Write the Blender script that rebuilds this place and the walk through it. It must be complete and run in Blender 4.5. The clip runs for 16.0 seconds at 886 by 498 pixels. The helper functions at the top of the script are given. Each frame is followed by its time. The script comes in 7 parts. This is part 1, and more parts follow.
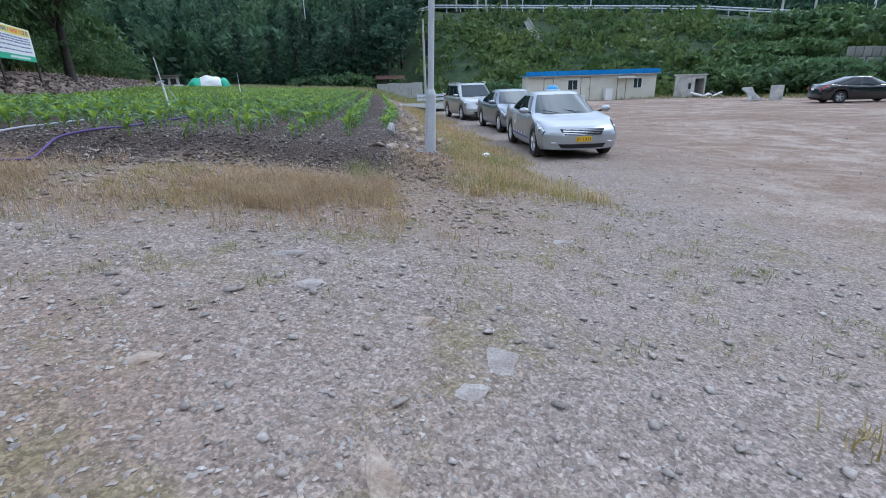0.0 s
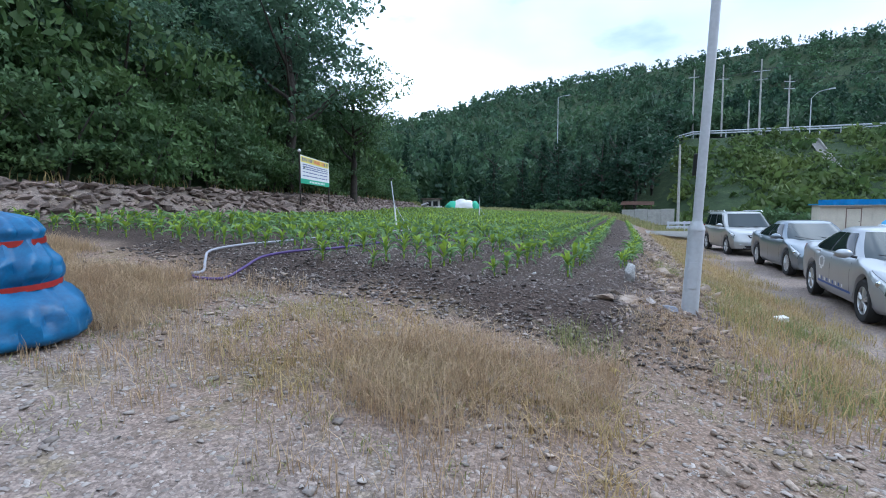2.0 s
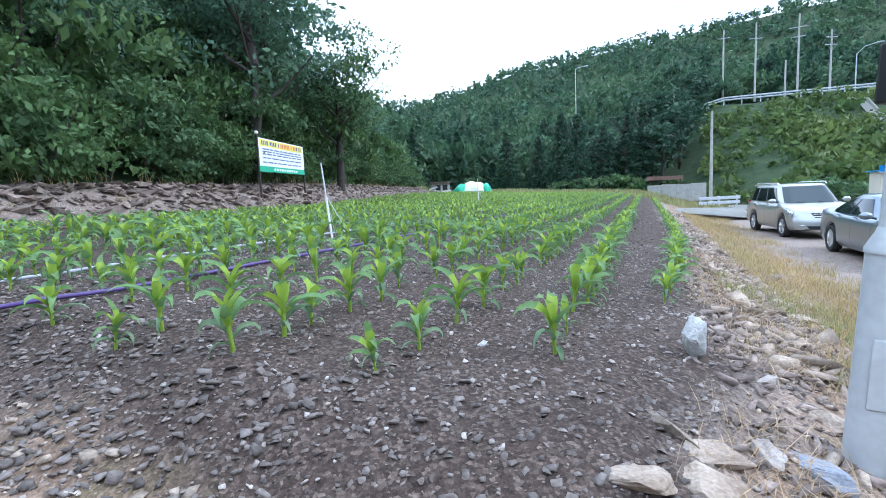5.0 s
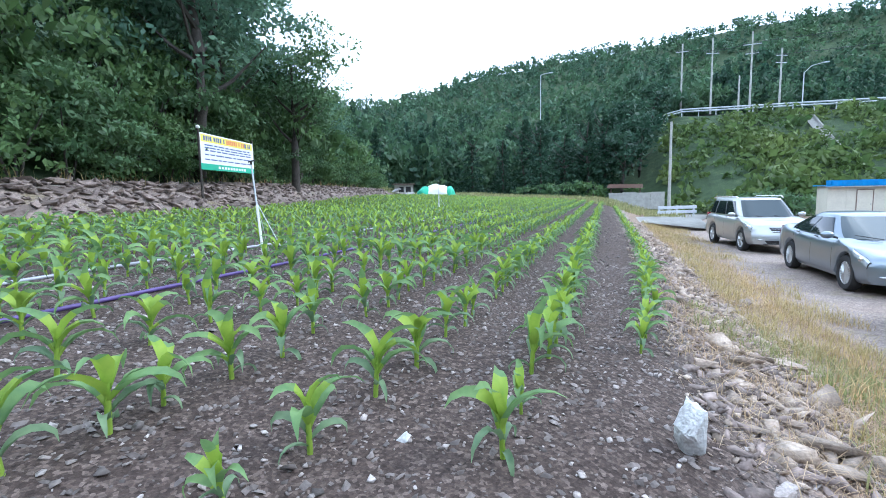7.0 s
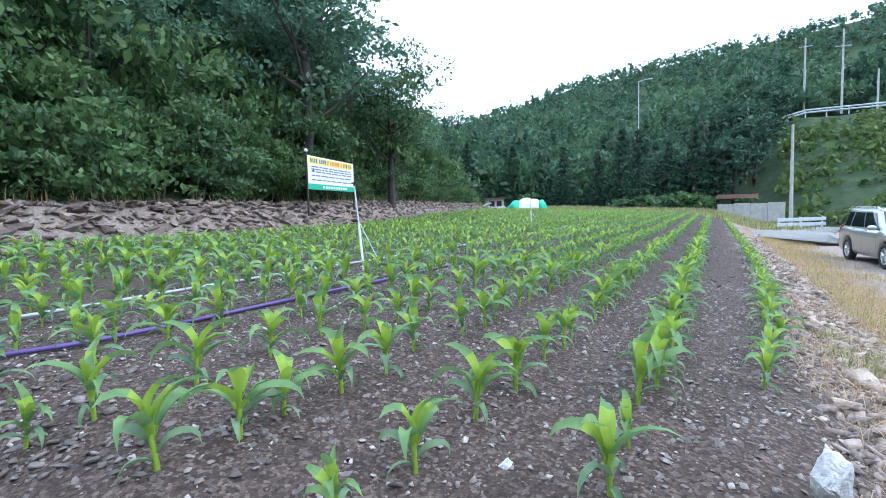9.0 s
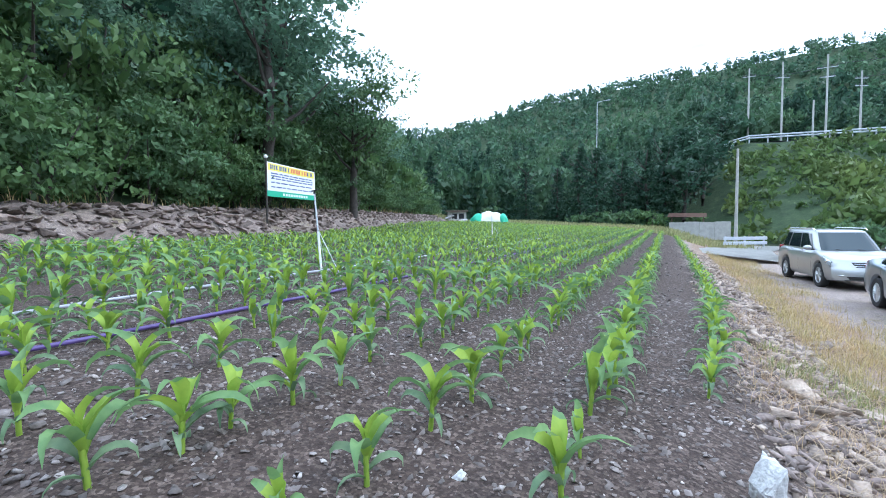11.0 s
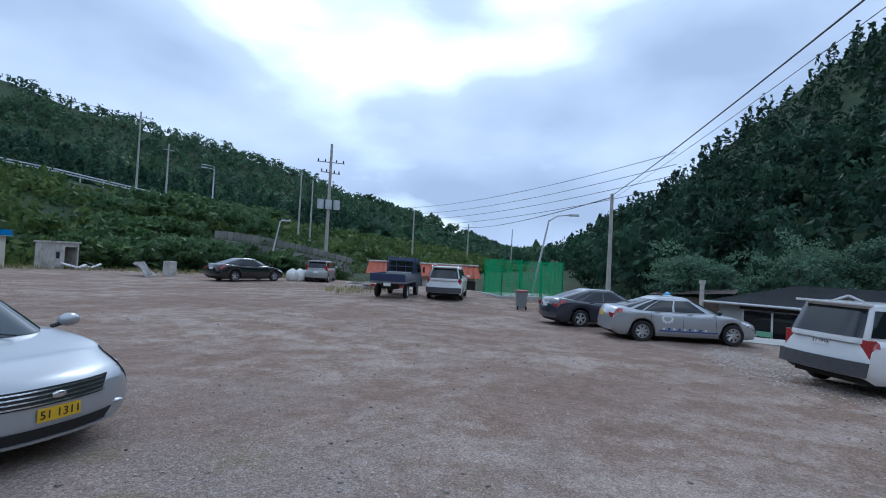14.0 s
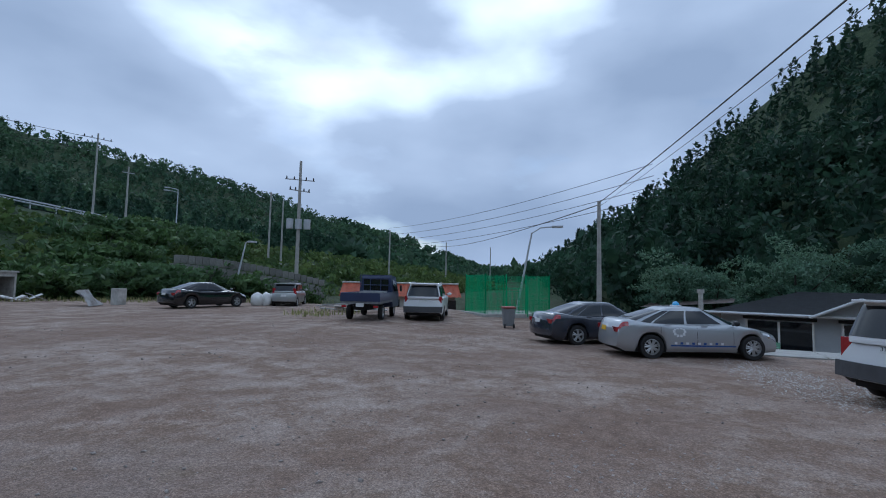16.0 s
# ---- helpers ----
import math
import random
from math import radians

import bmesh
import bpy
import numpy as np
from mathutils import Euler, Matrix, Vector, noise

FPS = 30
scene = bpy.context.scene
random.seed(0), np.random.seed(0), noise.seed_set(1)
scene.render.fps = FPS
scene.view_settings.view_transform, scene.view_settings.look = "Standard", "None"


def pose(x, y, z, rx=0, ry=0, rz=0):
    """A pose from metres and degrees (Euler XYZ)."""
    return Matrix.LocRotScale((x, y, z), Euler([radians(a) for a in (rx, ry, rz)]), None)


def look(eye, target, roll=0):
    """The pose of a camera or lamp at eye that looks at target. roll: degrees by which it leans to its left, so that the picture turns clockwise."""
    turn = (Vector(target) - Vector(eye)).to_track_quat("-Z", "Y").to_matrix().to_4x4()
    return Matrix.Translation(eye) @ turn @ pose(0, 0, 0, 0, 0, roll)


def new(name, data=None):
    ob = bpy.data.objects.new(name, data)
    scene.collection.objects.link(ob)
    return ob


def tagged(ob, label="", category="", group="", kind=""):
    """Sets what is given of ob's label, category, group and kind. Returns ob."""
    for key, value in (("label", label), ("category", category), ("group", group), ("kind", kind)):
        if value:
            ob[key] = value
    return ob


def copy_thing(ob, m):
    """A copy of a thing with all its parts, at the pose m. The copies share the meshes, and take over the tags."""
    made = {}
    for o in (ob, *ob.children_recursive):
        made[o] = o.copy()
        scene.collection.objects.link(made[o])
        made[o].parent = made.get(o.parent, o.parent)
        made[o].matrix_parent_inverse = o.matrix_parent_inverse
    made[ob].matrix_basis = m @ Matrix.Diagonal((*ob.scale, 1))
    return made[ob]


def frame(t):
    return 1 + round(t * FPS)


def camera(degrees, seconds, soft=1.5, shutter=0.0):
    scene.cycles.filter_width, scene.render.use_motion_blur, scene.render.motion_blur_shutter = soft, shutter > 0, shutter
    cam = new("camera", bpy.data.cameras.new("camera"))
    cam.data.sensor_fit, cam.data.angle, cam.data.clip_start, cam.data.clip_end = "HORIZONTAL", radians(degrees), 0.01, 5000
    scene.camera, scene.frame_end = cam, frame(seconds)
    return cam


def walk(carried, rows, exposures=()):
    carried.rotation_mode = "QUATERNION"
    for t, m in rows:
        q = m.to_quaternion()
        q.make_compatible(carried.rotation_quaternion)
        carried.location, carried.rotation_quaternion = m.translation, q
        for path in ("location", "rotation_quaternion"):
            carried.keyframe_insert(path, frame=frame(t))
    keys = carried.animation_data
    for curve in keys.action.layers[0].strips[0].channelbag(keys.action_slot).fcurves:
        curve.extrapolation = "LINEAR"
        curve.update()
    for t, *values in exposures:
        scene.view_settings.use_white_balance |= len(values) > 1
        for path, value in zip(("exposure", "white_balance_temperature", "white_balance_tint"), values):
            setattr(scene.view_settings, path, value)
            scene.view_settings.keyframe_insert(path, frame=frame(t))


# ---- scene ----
cam = camera(85.6, 16.0, soft=1.0)
PATH = [
    (0, (0.851, 0.233, 1.664), (0.885, 2.124, 1.014), -1.8),
    (0.5, (0.866, 0.596, 1.637), (0.728, 2.49, 1.009), -0.7),
    (1, (0.887, 1.074, 1.624), (0.584, 2.982, 1.107), -0.1),
    (1.5, (0.764, 1.675, 1.682), (0.158, 3.557, 1.378), -0.4),
    (2, (0.725, 2.308, 1.71), (-0.161, 4.094, 1.558), -0.3),
    (2.5, (0.657, 2.925, 1.722), (-0.358, 4.647, 1.661), -0.9),
    (3, (0.608, 3.54, 1.733), (-0.469, 5.225, 1.673), -0.5),
    (3.5, (0.504, 4.046, 1.689), (-0.615, 5.7, 1.587), -0.9),
    (4, (0.408, 4.547, 1.741), (-0.731, 6.184, 1.587), -1.3),
    (4.5, (0.338, 5.025, 1.753), (-0.741, 6.698, 1.557), -2.2),
    (5, (0.259, 5.503, 1.802), (-0.706, 7.241, 1.583), -2.6),
    (5.2, (0.233, 5.668, 1.808), (-0.679, 7.435, 1.589), -2.7),
    (7.3, (0.082, 6.309, 1.940), (-0.750, 8.114, 1.721), -1.1),
    (7.5, (0.082, 6.319, 1.944), (-0.801, 8.100, 1.734), -1.1),
    (8, (0.059, 6.286, 1.964), (-0.995, 7.975, 1.786), -1.5),
    (8.5, (0.054, 6.257, 1.976), (-1.103, 7.880, 1.813), -1.9),
    (10.8, (0.061, 6.228, 1.983), (-1.008, 7.914, 1.876), -0.7),
    (11, (0.067, 6.255, 1.969), (-0.959, 7.968, 1.862), -0.4),
    (11.5, (0.080, 6.286, 1.964), (-0.721, 8.114, 1.844), -0.1),
    (12, (0.102, 6.325, 1.935), (-0.255, 8.287, 1.789), -0.0),
    (12.5, (0.356, 6.385, 1.885), (0.718, 8.341, 1.679), 0.2),
    (13, (0.650, 6.150, 1.810), (1.820, 7.752, 1.554), 1.3),
    (13.5, (1.055, 5.96, 1.845), (2.773, 6.971, 1.685), 3.9),
    (14, (1.421, 6.291, 1.909), (3.295, 6.99, 1.958), 3.0),
    (14.5, (1.843, 6.385, 1.877), (3.751, 6.969, 2.019), 1.8),
    (15, (2.317, 6.626, 1.786), (4.226, 7.206, 1.927), 1.5),
    (15.5, (2.854, 6.834, 1.719), (4.753, 7.45, 1.843), 1.2),
    (16, (3.357, 7.026, 1.659), (5.256, 7.637, 1.801), 1.2),
]
walk(cam, [(t, look(e, a, r)) for t, e, a, r in PATH],
     exposures=[(0, 0.45, 5600, 8), (1.0, 0.56, 5600, 7), (2.0, 0.55, 5550, 7), (2.6, 0.78, 5530, 7), (3.5, 0.92, 5500, 6), (5.0, 1.30, 5500, 6), (8.0, 1.38, 5500, 6), (12.0, 1.26, 5450, 6), (12.6, 0.8, 5400, 5), (13.3, 0.52, 5350, 5), (13.8, 0.0, 5350, 6), (14.4, -0.6, 5350, 7), (16, -0.72, 5350, 7)])

# ---- sky and sun ----
SUN_AZ, SUN_EL = 62.0, 42.0   # degrees clockwise from +y, above the horizon
world = bpy.data.worlds.new("sky")
scene.world = world
world.use_nodes = True
wn, wl = world.node_tree.nodes, world.node_tree.links
wn.clear()
out_w = wn.new("ShaderNodeOutputWorld")
sky = wn.new("ShaderNodeTexSky")
sky.sky_type, sky.sun_disc = "NISHITA", False
sky.sun_elevation, sky.sun_rotation = radians(SUN_EL), radians(SUN_AZ)
bg_sky = wn.new("ShaderNodeBackground")
bg_sky.inputs[1].default_value = 0.13
wl.new(sky.outputs[0], bg_sky.inputs[0])
tc = wn.new("ShaderNodeTexCoord")
mp = wn.new("ShaderNodeMapping")
mp.inputs["Scale"].default_value = (1.0, 1.0, 2.6)
mp.inputs["Location"].default_value = (0.35, 0.2, 0.1)
wl.new(tc.outputs["Generated"], mp.inputs[0])
n_cover = wn.new("ShaderNodeTexNoise")
n_cover.inputs["Scale"].default_value, n_cover.inputs["Detail"].default_value = 2.3, 7
n_cover.inputs["Roughness"].default_value = 0.5
wl.new(mp.outputs[0], n_cover.inputs[0])
cover = wn.new("ShaderNodeMapRange")
cover.inputs[1].default_value, cover.inputs[2].default_value = 0.30, 0.42
wl.new(n_cover.outputs[0], cover.inputs[0])
n_tone = wn.new("ShaderNodeTexNoise")
n_tone.inputs["Scale"].default_value, n_tone.inputs["Detail"].default_value = 2.2, 7
n_tone.inputs["Roughness"].default_value = 0.42
mp2 = wn.new("ShaderNodeMapping")
mp2.inputs["Scale"].default_value = (0.9, 0.9, 1.9)
mp2.inputs["Location"].default_value = (5.1, 3.7, 0.9)
wl.new(tc.outputs["Generated"], mp2.inputs[0])
wl.new(mp2.outputs[0], n_tone.inputs[0])
tone = wn.new("ShaderNodeValToRGB")
tone.color_ramp.elements.new(0.5)
for e, (pos, col) in zip(tone.color_ramp.elements, ((0.34, (0.56, 0.65, 0.82, 1)), (0.54, (0.86, 0.95, 1.12, 1)), (0.74, (2.2, 2.3, 2.4, 1)))):
    e.position, e.color = pos, col
wl.new(n_tone.outputs[0], tone.inputs[0])
bg_cloud = wn.new("ShaderNodeBackground")
bg_cloud.inputs[1].default_value = 1.0
wl.new(tone.outputs[0], bg_cloud.inputs[0])
mix_w = wn.new("ShaderNodeMixShader")
wl.new(cover.outputs[0], mix_w.inputs[0])
wl.new(bg_sky.outputs[0], mix_w.inputs[1])
wl.new(bg_cloud.outputs[0], mix_w.inputs[2])
wl.new(mix_w.outputs[0], out_w.inputs[0])

sun = new("sun", bpy.data.lights.new("sun", "SUN"))
sun.data.energy, sun.data.angle, sun.data.color = 0.7, radians(14), (1.0, 0.95, 0.88)
az, el = radians(SUN_AZ), radians(SUN_EL)
sun.matrix_world = look((math.sin(az) * math.cos(el) * 50, math.cos(az) * math.cos(el) * 50, math.sin(el) * 50), (0, 0, 0))


# ---- materials ----
def mat(name, base, rough=0.6, metal=0.0, grain=0.0, scale=8.0, vary=0.0, spec=0.5, bump=0.0, coat=0.0, second=None, island=0.0, rand=0.0, sub=0.0):
    """A node material: base colour with two scales of noise, optional second colour, bump and per-piece variation."""
    m = bpy.data.materials.new(name)
    m.use_nodes = True
    n, l = m.node_tree.nodes, m.node_tree.links
    b = n["Principled BSDF"]
    b.inputs["Roughness"].default_value, b.inputs["Metallic"].default_value = rough, metal
    b.inputs["Specular IOR Level"].default_value = spec
    b.inputs["Coat Weight"].default_value = coat
    b.inputs["Coat Roughness"].default_value = 0.06
    b.inputs["Base Color"].default_value = (*base, 1)
    col = None
    co = n.new("ShaderNodeTexCoord")
    if second or vary:
        big = n.new("ShaderNodeTexNoise")
        big.inputs["Scale"].default_value, big.inputs["Detail"].default_value = scale, 5
        big.inputs["Roughness"].default_value = 0.62
        l.new(co.outputs["Object"], big.inputs[0])
        ramp = n.new("ShaderNodeMapRange")
        ramp.inputs[1].default_value, ramp.inputs[2].default_value = 0.35, 0.65
        l.new(big.outputs[0], ramp.inputs[0])
        mx = n.new("ShaderNodeMix")
        mx.data_type = "RGBA"
        mx.inputs[6].default_value = (*base, 1)
        mx.inputs[7].default_value = (*(second or [c * (1 - vary) for c in base]), 1)
        l.new(ramp.outputs[0], mx.inputs[0])
        col = mx.outputs[2]
    if grain:
        fine = n.new("ShaderNodeTexNoise")
        fine.inputs["Scale"].default_value, fine.inputs["Detail"].default_value = scale * 9, 3
        l.new(co.outputs["Object"], fine.inputs[0])
        f2 = n.new("ShaderNodeMapRange")
        f2.inputs[1].default_value, f2.inputs[2].default_value = 0.3, 0.7
        f2.inputs[3].default_value, f2.inputs[4].default_value = 1 - grain, 1 + grain
        l.new(fine.outputs[0], f2.inputs[0])
        mul = n.new("ShaderNodeVectorMath")
        mul.operation = "SCALE"
        if col:
            l.new(col, mul.inputs[0])
        else:
            mul.inputs[0].default_value = base
        l.new(f2.outputs[0], mul.inputs["Scale"])
        col = mul.outputs[0]
        if bump:
            bp = n.new("ShaderNodeBump")
            bp.inputs["Strength"].default_value, bp.inputs["Distance"].default_value = bump, 0.02
            l.new(fine.outputs[0], bp.inputs["Height"])
            l.new(bp.outputs[0], b.inputs["Normal"])
    if island or rand:
        src = n.new("ShaderNodeNewGeometry").outputs["Random Per Island"] if island else n.new("ShaderNodeObjectInfo").outputs["Random"]
        amt = island or rand
        r = n.new("ShaderNodeMapRange")
        r.inputs[3].default_value, r.inputs[4].default_value = 1 - amt, 1 + amt
        l.new(src, r.inputs[0])
        mul2 = n.new("ShaderNodeVectorMath")
        mul2.operation = "SCALE"
        if col:
            l.new(col, mul2.inputs[0])
        else:
            mul2.inputs[0].default_value = base
        l.new(r.outputs[0], mul2.inputs["Scale"])
        col = mul2.outputs[0]
    if col:
        l.new(col, b.inputs["Base Color"])
    return m


def leafy(name, dark, light, scale=0.35):
    """Leaves: colour varies by leaf and in drifts; a little light passes through."""
    m = mat(name, dark, 0.55, second=light, scale=scale, island=0.35, spec=0.3)
    n, l = m.node_tree.nodes, m.node_tree.links
    b, o = n["Principled BSDF"], n["Material Output"]
    t = n.new("ShaderNodeBsdfTranslucent")
    src = b.inputs["Base Color"].links[0].from_socket
    l.new(src, t.inputs[0])
    mx = n.new("ShaderNodeMixShader")
    mx.inputs[0].default_value = 0.38
    l.new(b.outputs[0], mx.inputs[1])
    l.new(t.outputs[0], mx.inputs[2])
    l.new(mx.outputs[0], o.inputs[0])
    return m


M_LEAF = leafy("leaf_broad", (0.066, 0.130, 0.060), (0.13, 0.205, 0.085))
M_LEAF_DARK = leafy("leaf_conifer", (0.027, 0.066, 0.043), (0.054, 0.106, 0.058))
M_LEAF_FAR = leafy("leaf_far_woods", (0.042, 0.092, 0.056), (0.085, 0.150, 0.072), 0.05)
M_LEAF_MID = leafy("leaf_bluish_broad", (0.095, 0.180, 0.122), (0.16, 0.255, 0.15))
M_BUSH = leafy("leaf_bush", (0.062, 0.125, 0.046), (0.14, 0.212, 0.07))
# conifer green with the backlit mountainside's shade put into the colour
M_CONIFER_SHADED = leafy("leaf_shaded_conifer", (0.016, 0.042, 0.027), (0.034, 0.072, 0.038), 0.1)
M_SCRUB = leafy("leaf_scrub", (0.055, 0.105, 0.032), (0.15, 0.20, 0.06), 0.16)
M_CORN = leafy("leaf_corn", (0.135, 0.245, 0.095), (0.23, 0.35, 0.13), 9.0)
M_CORN_YOUNG = leafy("leaf_corn_young", (0.25, 0.38, 0.055), (0.36, 0.47, 0.07), 9.0)
M_CORN_OLD = leafy("leaf_corn_old", (0.13, 0.21, 0.115), (0.23, 0.32, 0.17), 9.0)
M_BARK = mat("bark", (0.065, 0.055, 0.046), 0.9, grain=0.35, scale=5, vary=0.4, bump=0.6)
M_STONE = mat("stone", (0.40, 0.325, 0.262), 0.85, grain=0.25, scale=6, second=(0.24, 0.175, 0.13), island=0.35, bump=0.5)
M_SHALE = mat("dark_shale", (0.20, 0.170, 0.155), 0.85, grain=0.2, scale=6, second=(0.095, 0.076, 0.067), island=0.45, bump=0.5)
M_REDROCK = mat("brown_rock", (0.285, 0.225, 0.195), 0.9, grain=0.25, scale=4, second=(0.165, 0.125, 0.11), island=0.45, bump=0.6)
M_GRAVEL = mat("gravel", (0.385, 0.345, 0.315), 0.9, grain=0.2, scale=9, second=(0.28, 0.235, 0.205), island=0.32)
M_DRY = leafy("dry_grass", (0.50, 0.385, 0.245), (0.42, 0.29, 0.175), 1.2)
M_STRAW = leafy("straw_grass", (0.50, 0.35, 0.18), (0.34, 0.30, 0.12), 0.9)
M_GREEN_GRASS = leafy("green_grass", (0.22, 0.25, 0.09), (0.38, 0.34, 0.17), 0.9)
M_CONC = mat("concrete", (0.46, 0.45, 0.42), 0.9, grain=0.12, scale=2.5, vary=0.25, bump=0.3)
M_GALV = mat("galvanised_steel", (0.55, 0.575, 0.61), 0.5, 0.1, grain=0.06, scale=3, vary=0.12)
M_BLACK = mat("black_plastic", (0.018, 0.018, 0.02), 0.45, vary=0.2)
M_WHITE = mat("white_paint", (0.78, 0.78, 0.75), 0.5, vary=0.1, scale=2, grain=0.04)


# ---- mesh helpers ----
def mesh_ob(name, verts, faces, material=None, parent=None, label="", smooth=False):
    me = bpy.data.meshes.new(name)
    me.from_pydata([tuple(v) for v in verts], [], [tuple(f) for f in faces])
    me.update()
    if smooth:
        me.shade_smooth()
    if material:
        me.materials.append(material)
    ob = new(name, me)
    if parent:
        ob.parent = parent
    if label:
        ob["label"] = label
    return ob


def soup(name, verts, k, material, smooth=False, parent=None):
    """A mesh of separate faces with k corners each, from an array of corners."""
    verts = np.asarray(verts, dtype=np.float32).reshape(-1, 3)
    me = bpy.data.meshes.new(name)
    nf = len(verts) // k
    me.vertices.add(len(verts))
    me.vertices.foreach_set("co", verts.ravel())
    me.loops.add(len(verts))
    me.loops.foreach_set("vertex_index", np.arange(len(verts), dtype=np.int32))
    me.polygons.add(nf)
    me.polygons.foreach_set("loop_start", np.arange(0, len(verts), k, dtype=np.int32))
    me.update(calc_edges=True)
    if smooth:
        me.shade_smooth()
    me.materials.append(material)
    ob = new(name, me)
    if parent:
        ob.parent = parent
    return ob


def many(name, base_v, base_f, mats, material, smooth=False):
    """One mesh of many moved copies of a small mesh; mats: array n x 4 x 4."""
    base_v, base_f = np.asarray(base_v, float), np.asarray(base_f, int)
    n, nv = len(mats), len(base_v)
    h = np.c_[base_v, np.ones(nv)]
    v = np.einsum("nij,vj->nvi", mats, h)[:, :, :3].reshape(-1, 3)
    f = (base_f[None] + (np.arange(n) * nv)[:, None, None]).reshape(-1, base_f.shape[1])
    me = bpy.data.meshes.new(name)
    me.vertices.add(len(v))
    me.vertices.foreach_set("co", v.astype(np.float32).ravel())
    me.loops.add(f.size)
    me.loops.foreach_set("vertex_index", f.astype(np.int32).ravel())
    me.polygons.add(len(f))
    me.polygons.foreach_set("loop_start", np.arange(0, f.size, f.shape[1], dtype=np.int32))
    me.update(calc_edges=True)
    if smooth:
        me.shade_smooth()
    me.materials.append(material)
    return new(name, me)


def trs(p, scale, yaw, tilt=0.0, lean=0.0):
    """Arrays of places, scales and turns to n x 4 x 4 matrices."""
    n = len(p)
    scale = np.broadcast_to(np.asarray(scale, float).reshape(-1, 1) if np.ndim(scale) == 1 else scale, (n, 3))
    yaw, tilt, lean = (np.broadcast_to(a, n) for a in (yaw, tilt, lean))
    cz, sz, cx, sx, cy, sy = np.cos(yaw), np.sin(yaw), np.cos(tilt), np.sin(tilt), np.cos(lean), np.sin(lean)
    m = np.zeros((n, 4, 4))
    rz = np.zeros((n, 3, 3)); rz[:, 0, 0] = cz; rz[:, 0, 1] = -sz; rz[:, 1, 0] = sz; rz[:, 1, 1] = cz; rz[:, 2, 2] = 1
    rx = np.zeros((n, 3, 3)); rx[:, 1, 1] = cx; rx[:, 1, 2] = -sx; rx[:, 2, 1] = sx; rx[:, 2, 2] = cx; rx[:, 0, 0] = 1
    ry = np.zeros((n, 3, 3)); ry[:, 0, 0] = cy; ry[:, 0, 2] = sy; ry[:, 2, 0] = -sy; ry[:, 2, 2] = cy; ry[:, 1, 1] = 1
    m[:, :3, :3] = (rz @ rx @ ry) * scale[:, None, :]
    m[:, :3, 3] = p
    m[:, 3, 3] = 1
    return m


def bm_mesh(name, bm, material, parent=None, label="", smooth=False):
    me = bpy.data.meshes.new(name)
    bm.to_mesh(me)
    bm.free()
    if smooth:
        me.shade_smooth()
        me.set_sharp_from_angle(angle=radians(50))
    me.materials.append(material)
    ob = new(name, me)
    if parent:
        ob.parent = parent
    if label:
        ob["label"] = label
    return ob


part = bm_mesh


def box(bm, lo, hi, bevel=0.0, m=None):
    r = bmesh.ops.create_cube(bm, size=1)
    lo, hi = Vector(lo), Vector(hi)
    mid, s = (lo + hi) / 2, hi - lo
    for v in r["verts"]:
        v.co = Vector((v.co.x * s.x, v.co.y * s.y, v.co.z * s.z)) + mid
    if bevel:
        es = list({e for v in r["verts"] for e in v.link_edges})
        bmesh.ops.bevel(bm, geom=es, offset=bevel, segments=2, affect="EDGES", profile=0.6)
    if m is not None:
        for v in bm.verts if bevel else r["verts"]:
            v.co = m @ v.co
    return bm


def tube(bm, pts, radii, seg=10, cap=True):
    """A round bar along points."""
    rings = []
    pts = [Vector(p) for p in pts]
    if np.ndim(radii) == 0:
        radii = [radii] * len(pts)
    for i, p in enumerate(pts):
        d = (pts[min(i + 1, len(pts) - 1)] - pts[max(i - 1, 0)]).normalized()
        q = d.to_track_quat("Z", "Y")
        rings.append([bm.verts.new(p + q @ Vector((math.cos(a) * radii[i], math.sin(a) * radii[i], 0))) for a in np.arange(seg) * 2 * math.pi / seg])
    for a, b in zip(rings, rings[1:]):
        for i in range(seg):
            bm.faces.new((a[i], a[(i + 1) % seg], b[(i + 1) % seg], b[i]))
    if cap:
        bm.faces.new(rings[0][::-1])
        bm.faces.new(rings[-1])
    return bm


def empty(name, m=None):
    e = new(name)
    if m is not None:
        e.matrix_basis = m
    return e


def smooth01(a, b, x):
    t = np.clip((np.asarray(x, float) - a) / (b - a), 0, 1)
    return t * t * (3 - 2 * t)


# ---- the lie of the land ----
RNG = np.random.default_rng(5)


def wavy(x, y, f, seed=0.0):
    """A soft sum of sines, -1 to 1."""
    return (np.sin(x * f + 1.3 * seed + 0.7 * np.sin(y * f * 0.8 + seed)) + np.sin(y * f * 1.17 + 2.1 * seed + 0.9 * np.sin(x * f * 0.9)) + np.sin((x + y) * f * 0.53 + seed)) / 3


def bank_x(y):
    """The foot of the stone bank along the field's west side."""
    return np.interp(y, [-20, 0, 7, 10, 13, 16, 29, 46, 80], [-14, -11.5, -10.35, -10.45, -11.0, -11.4, -16.3, -23, -38])


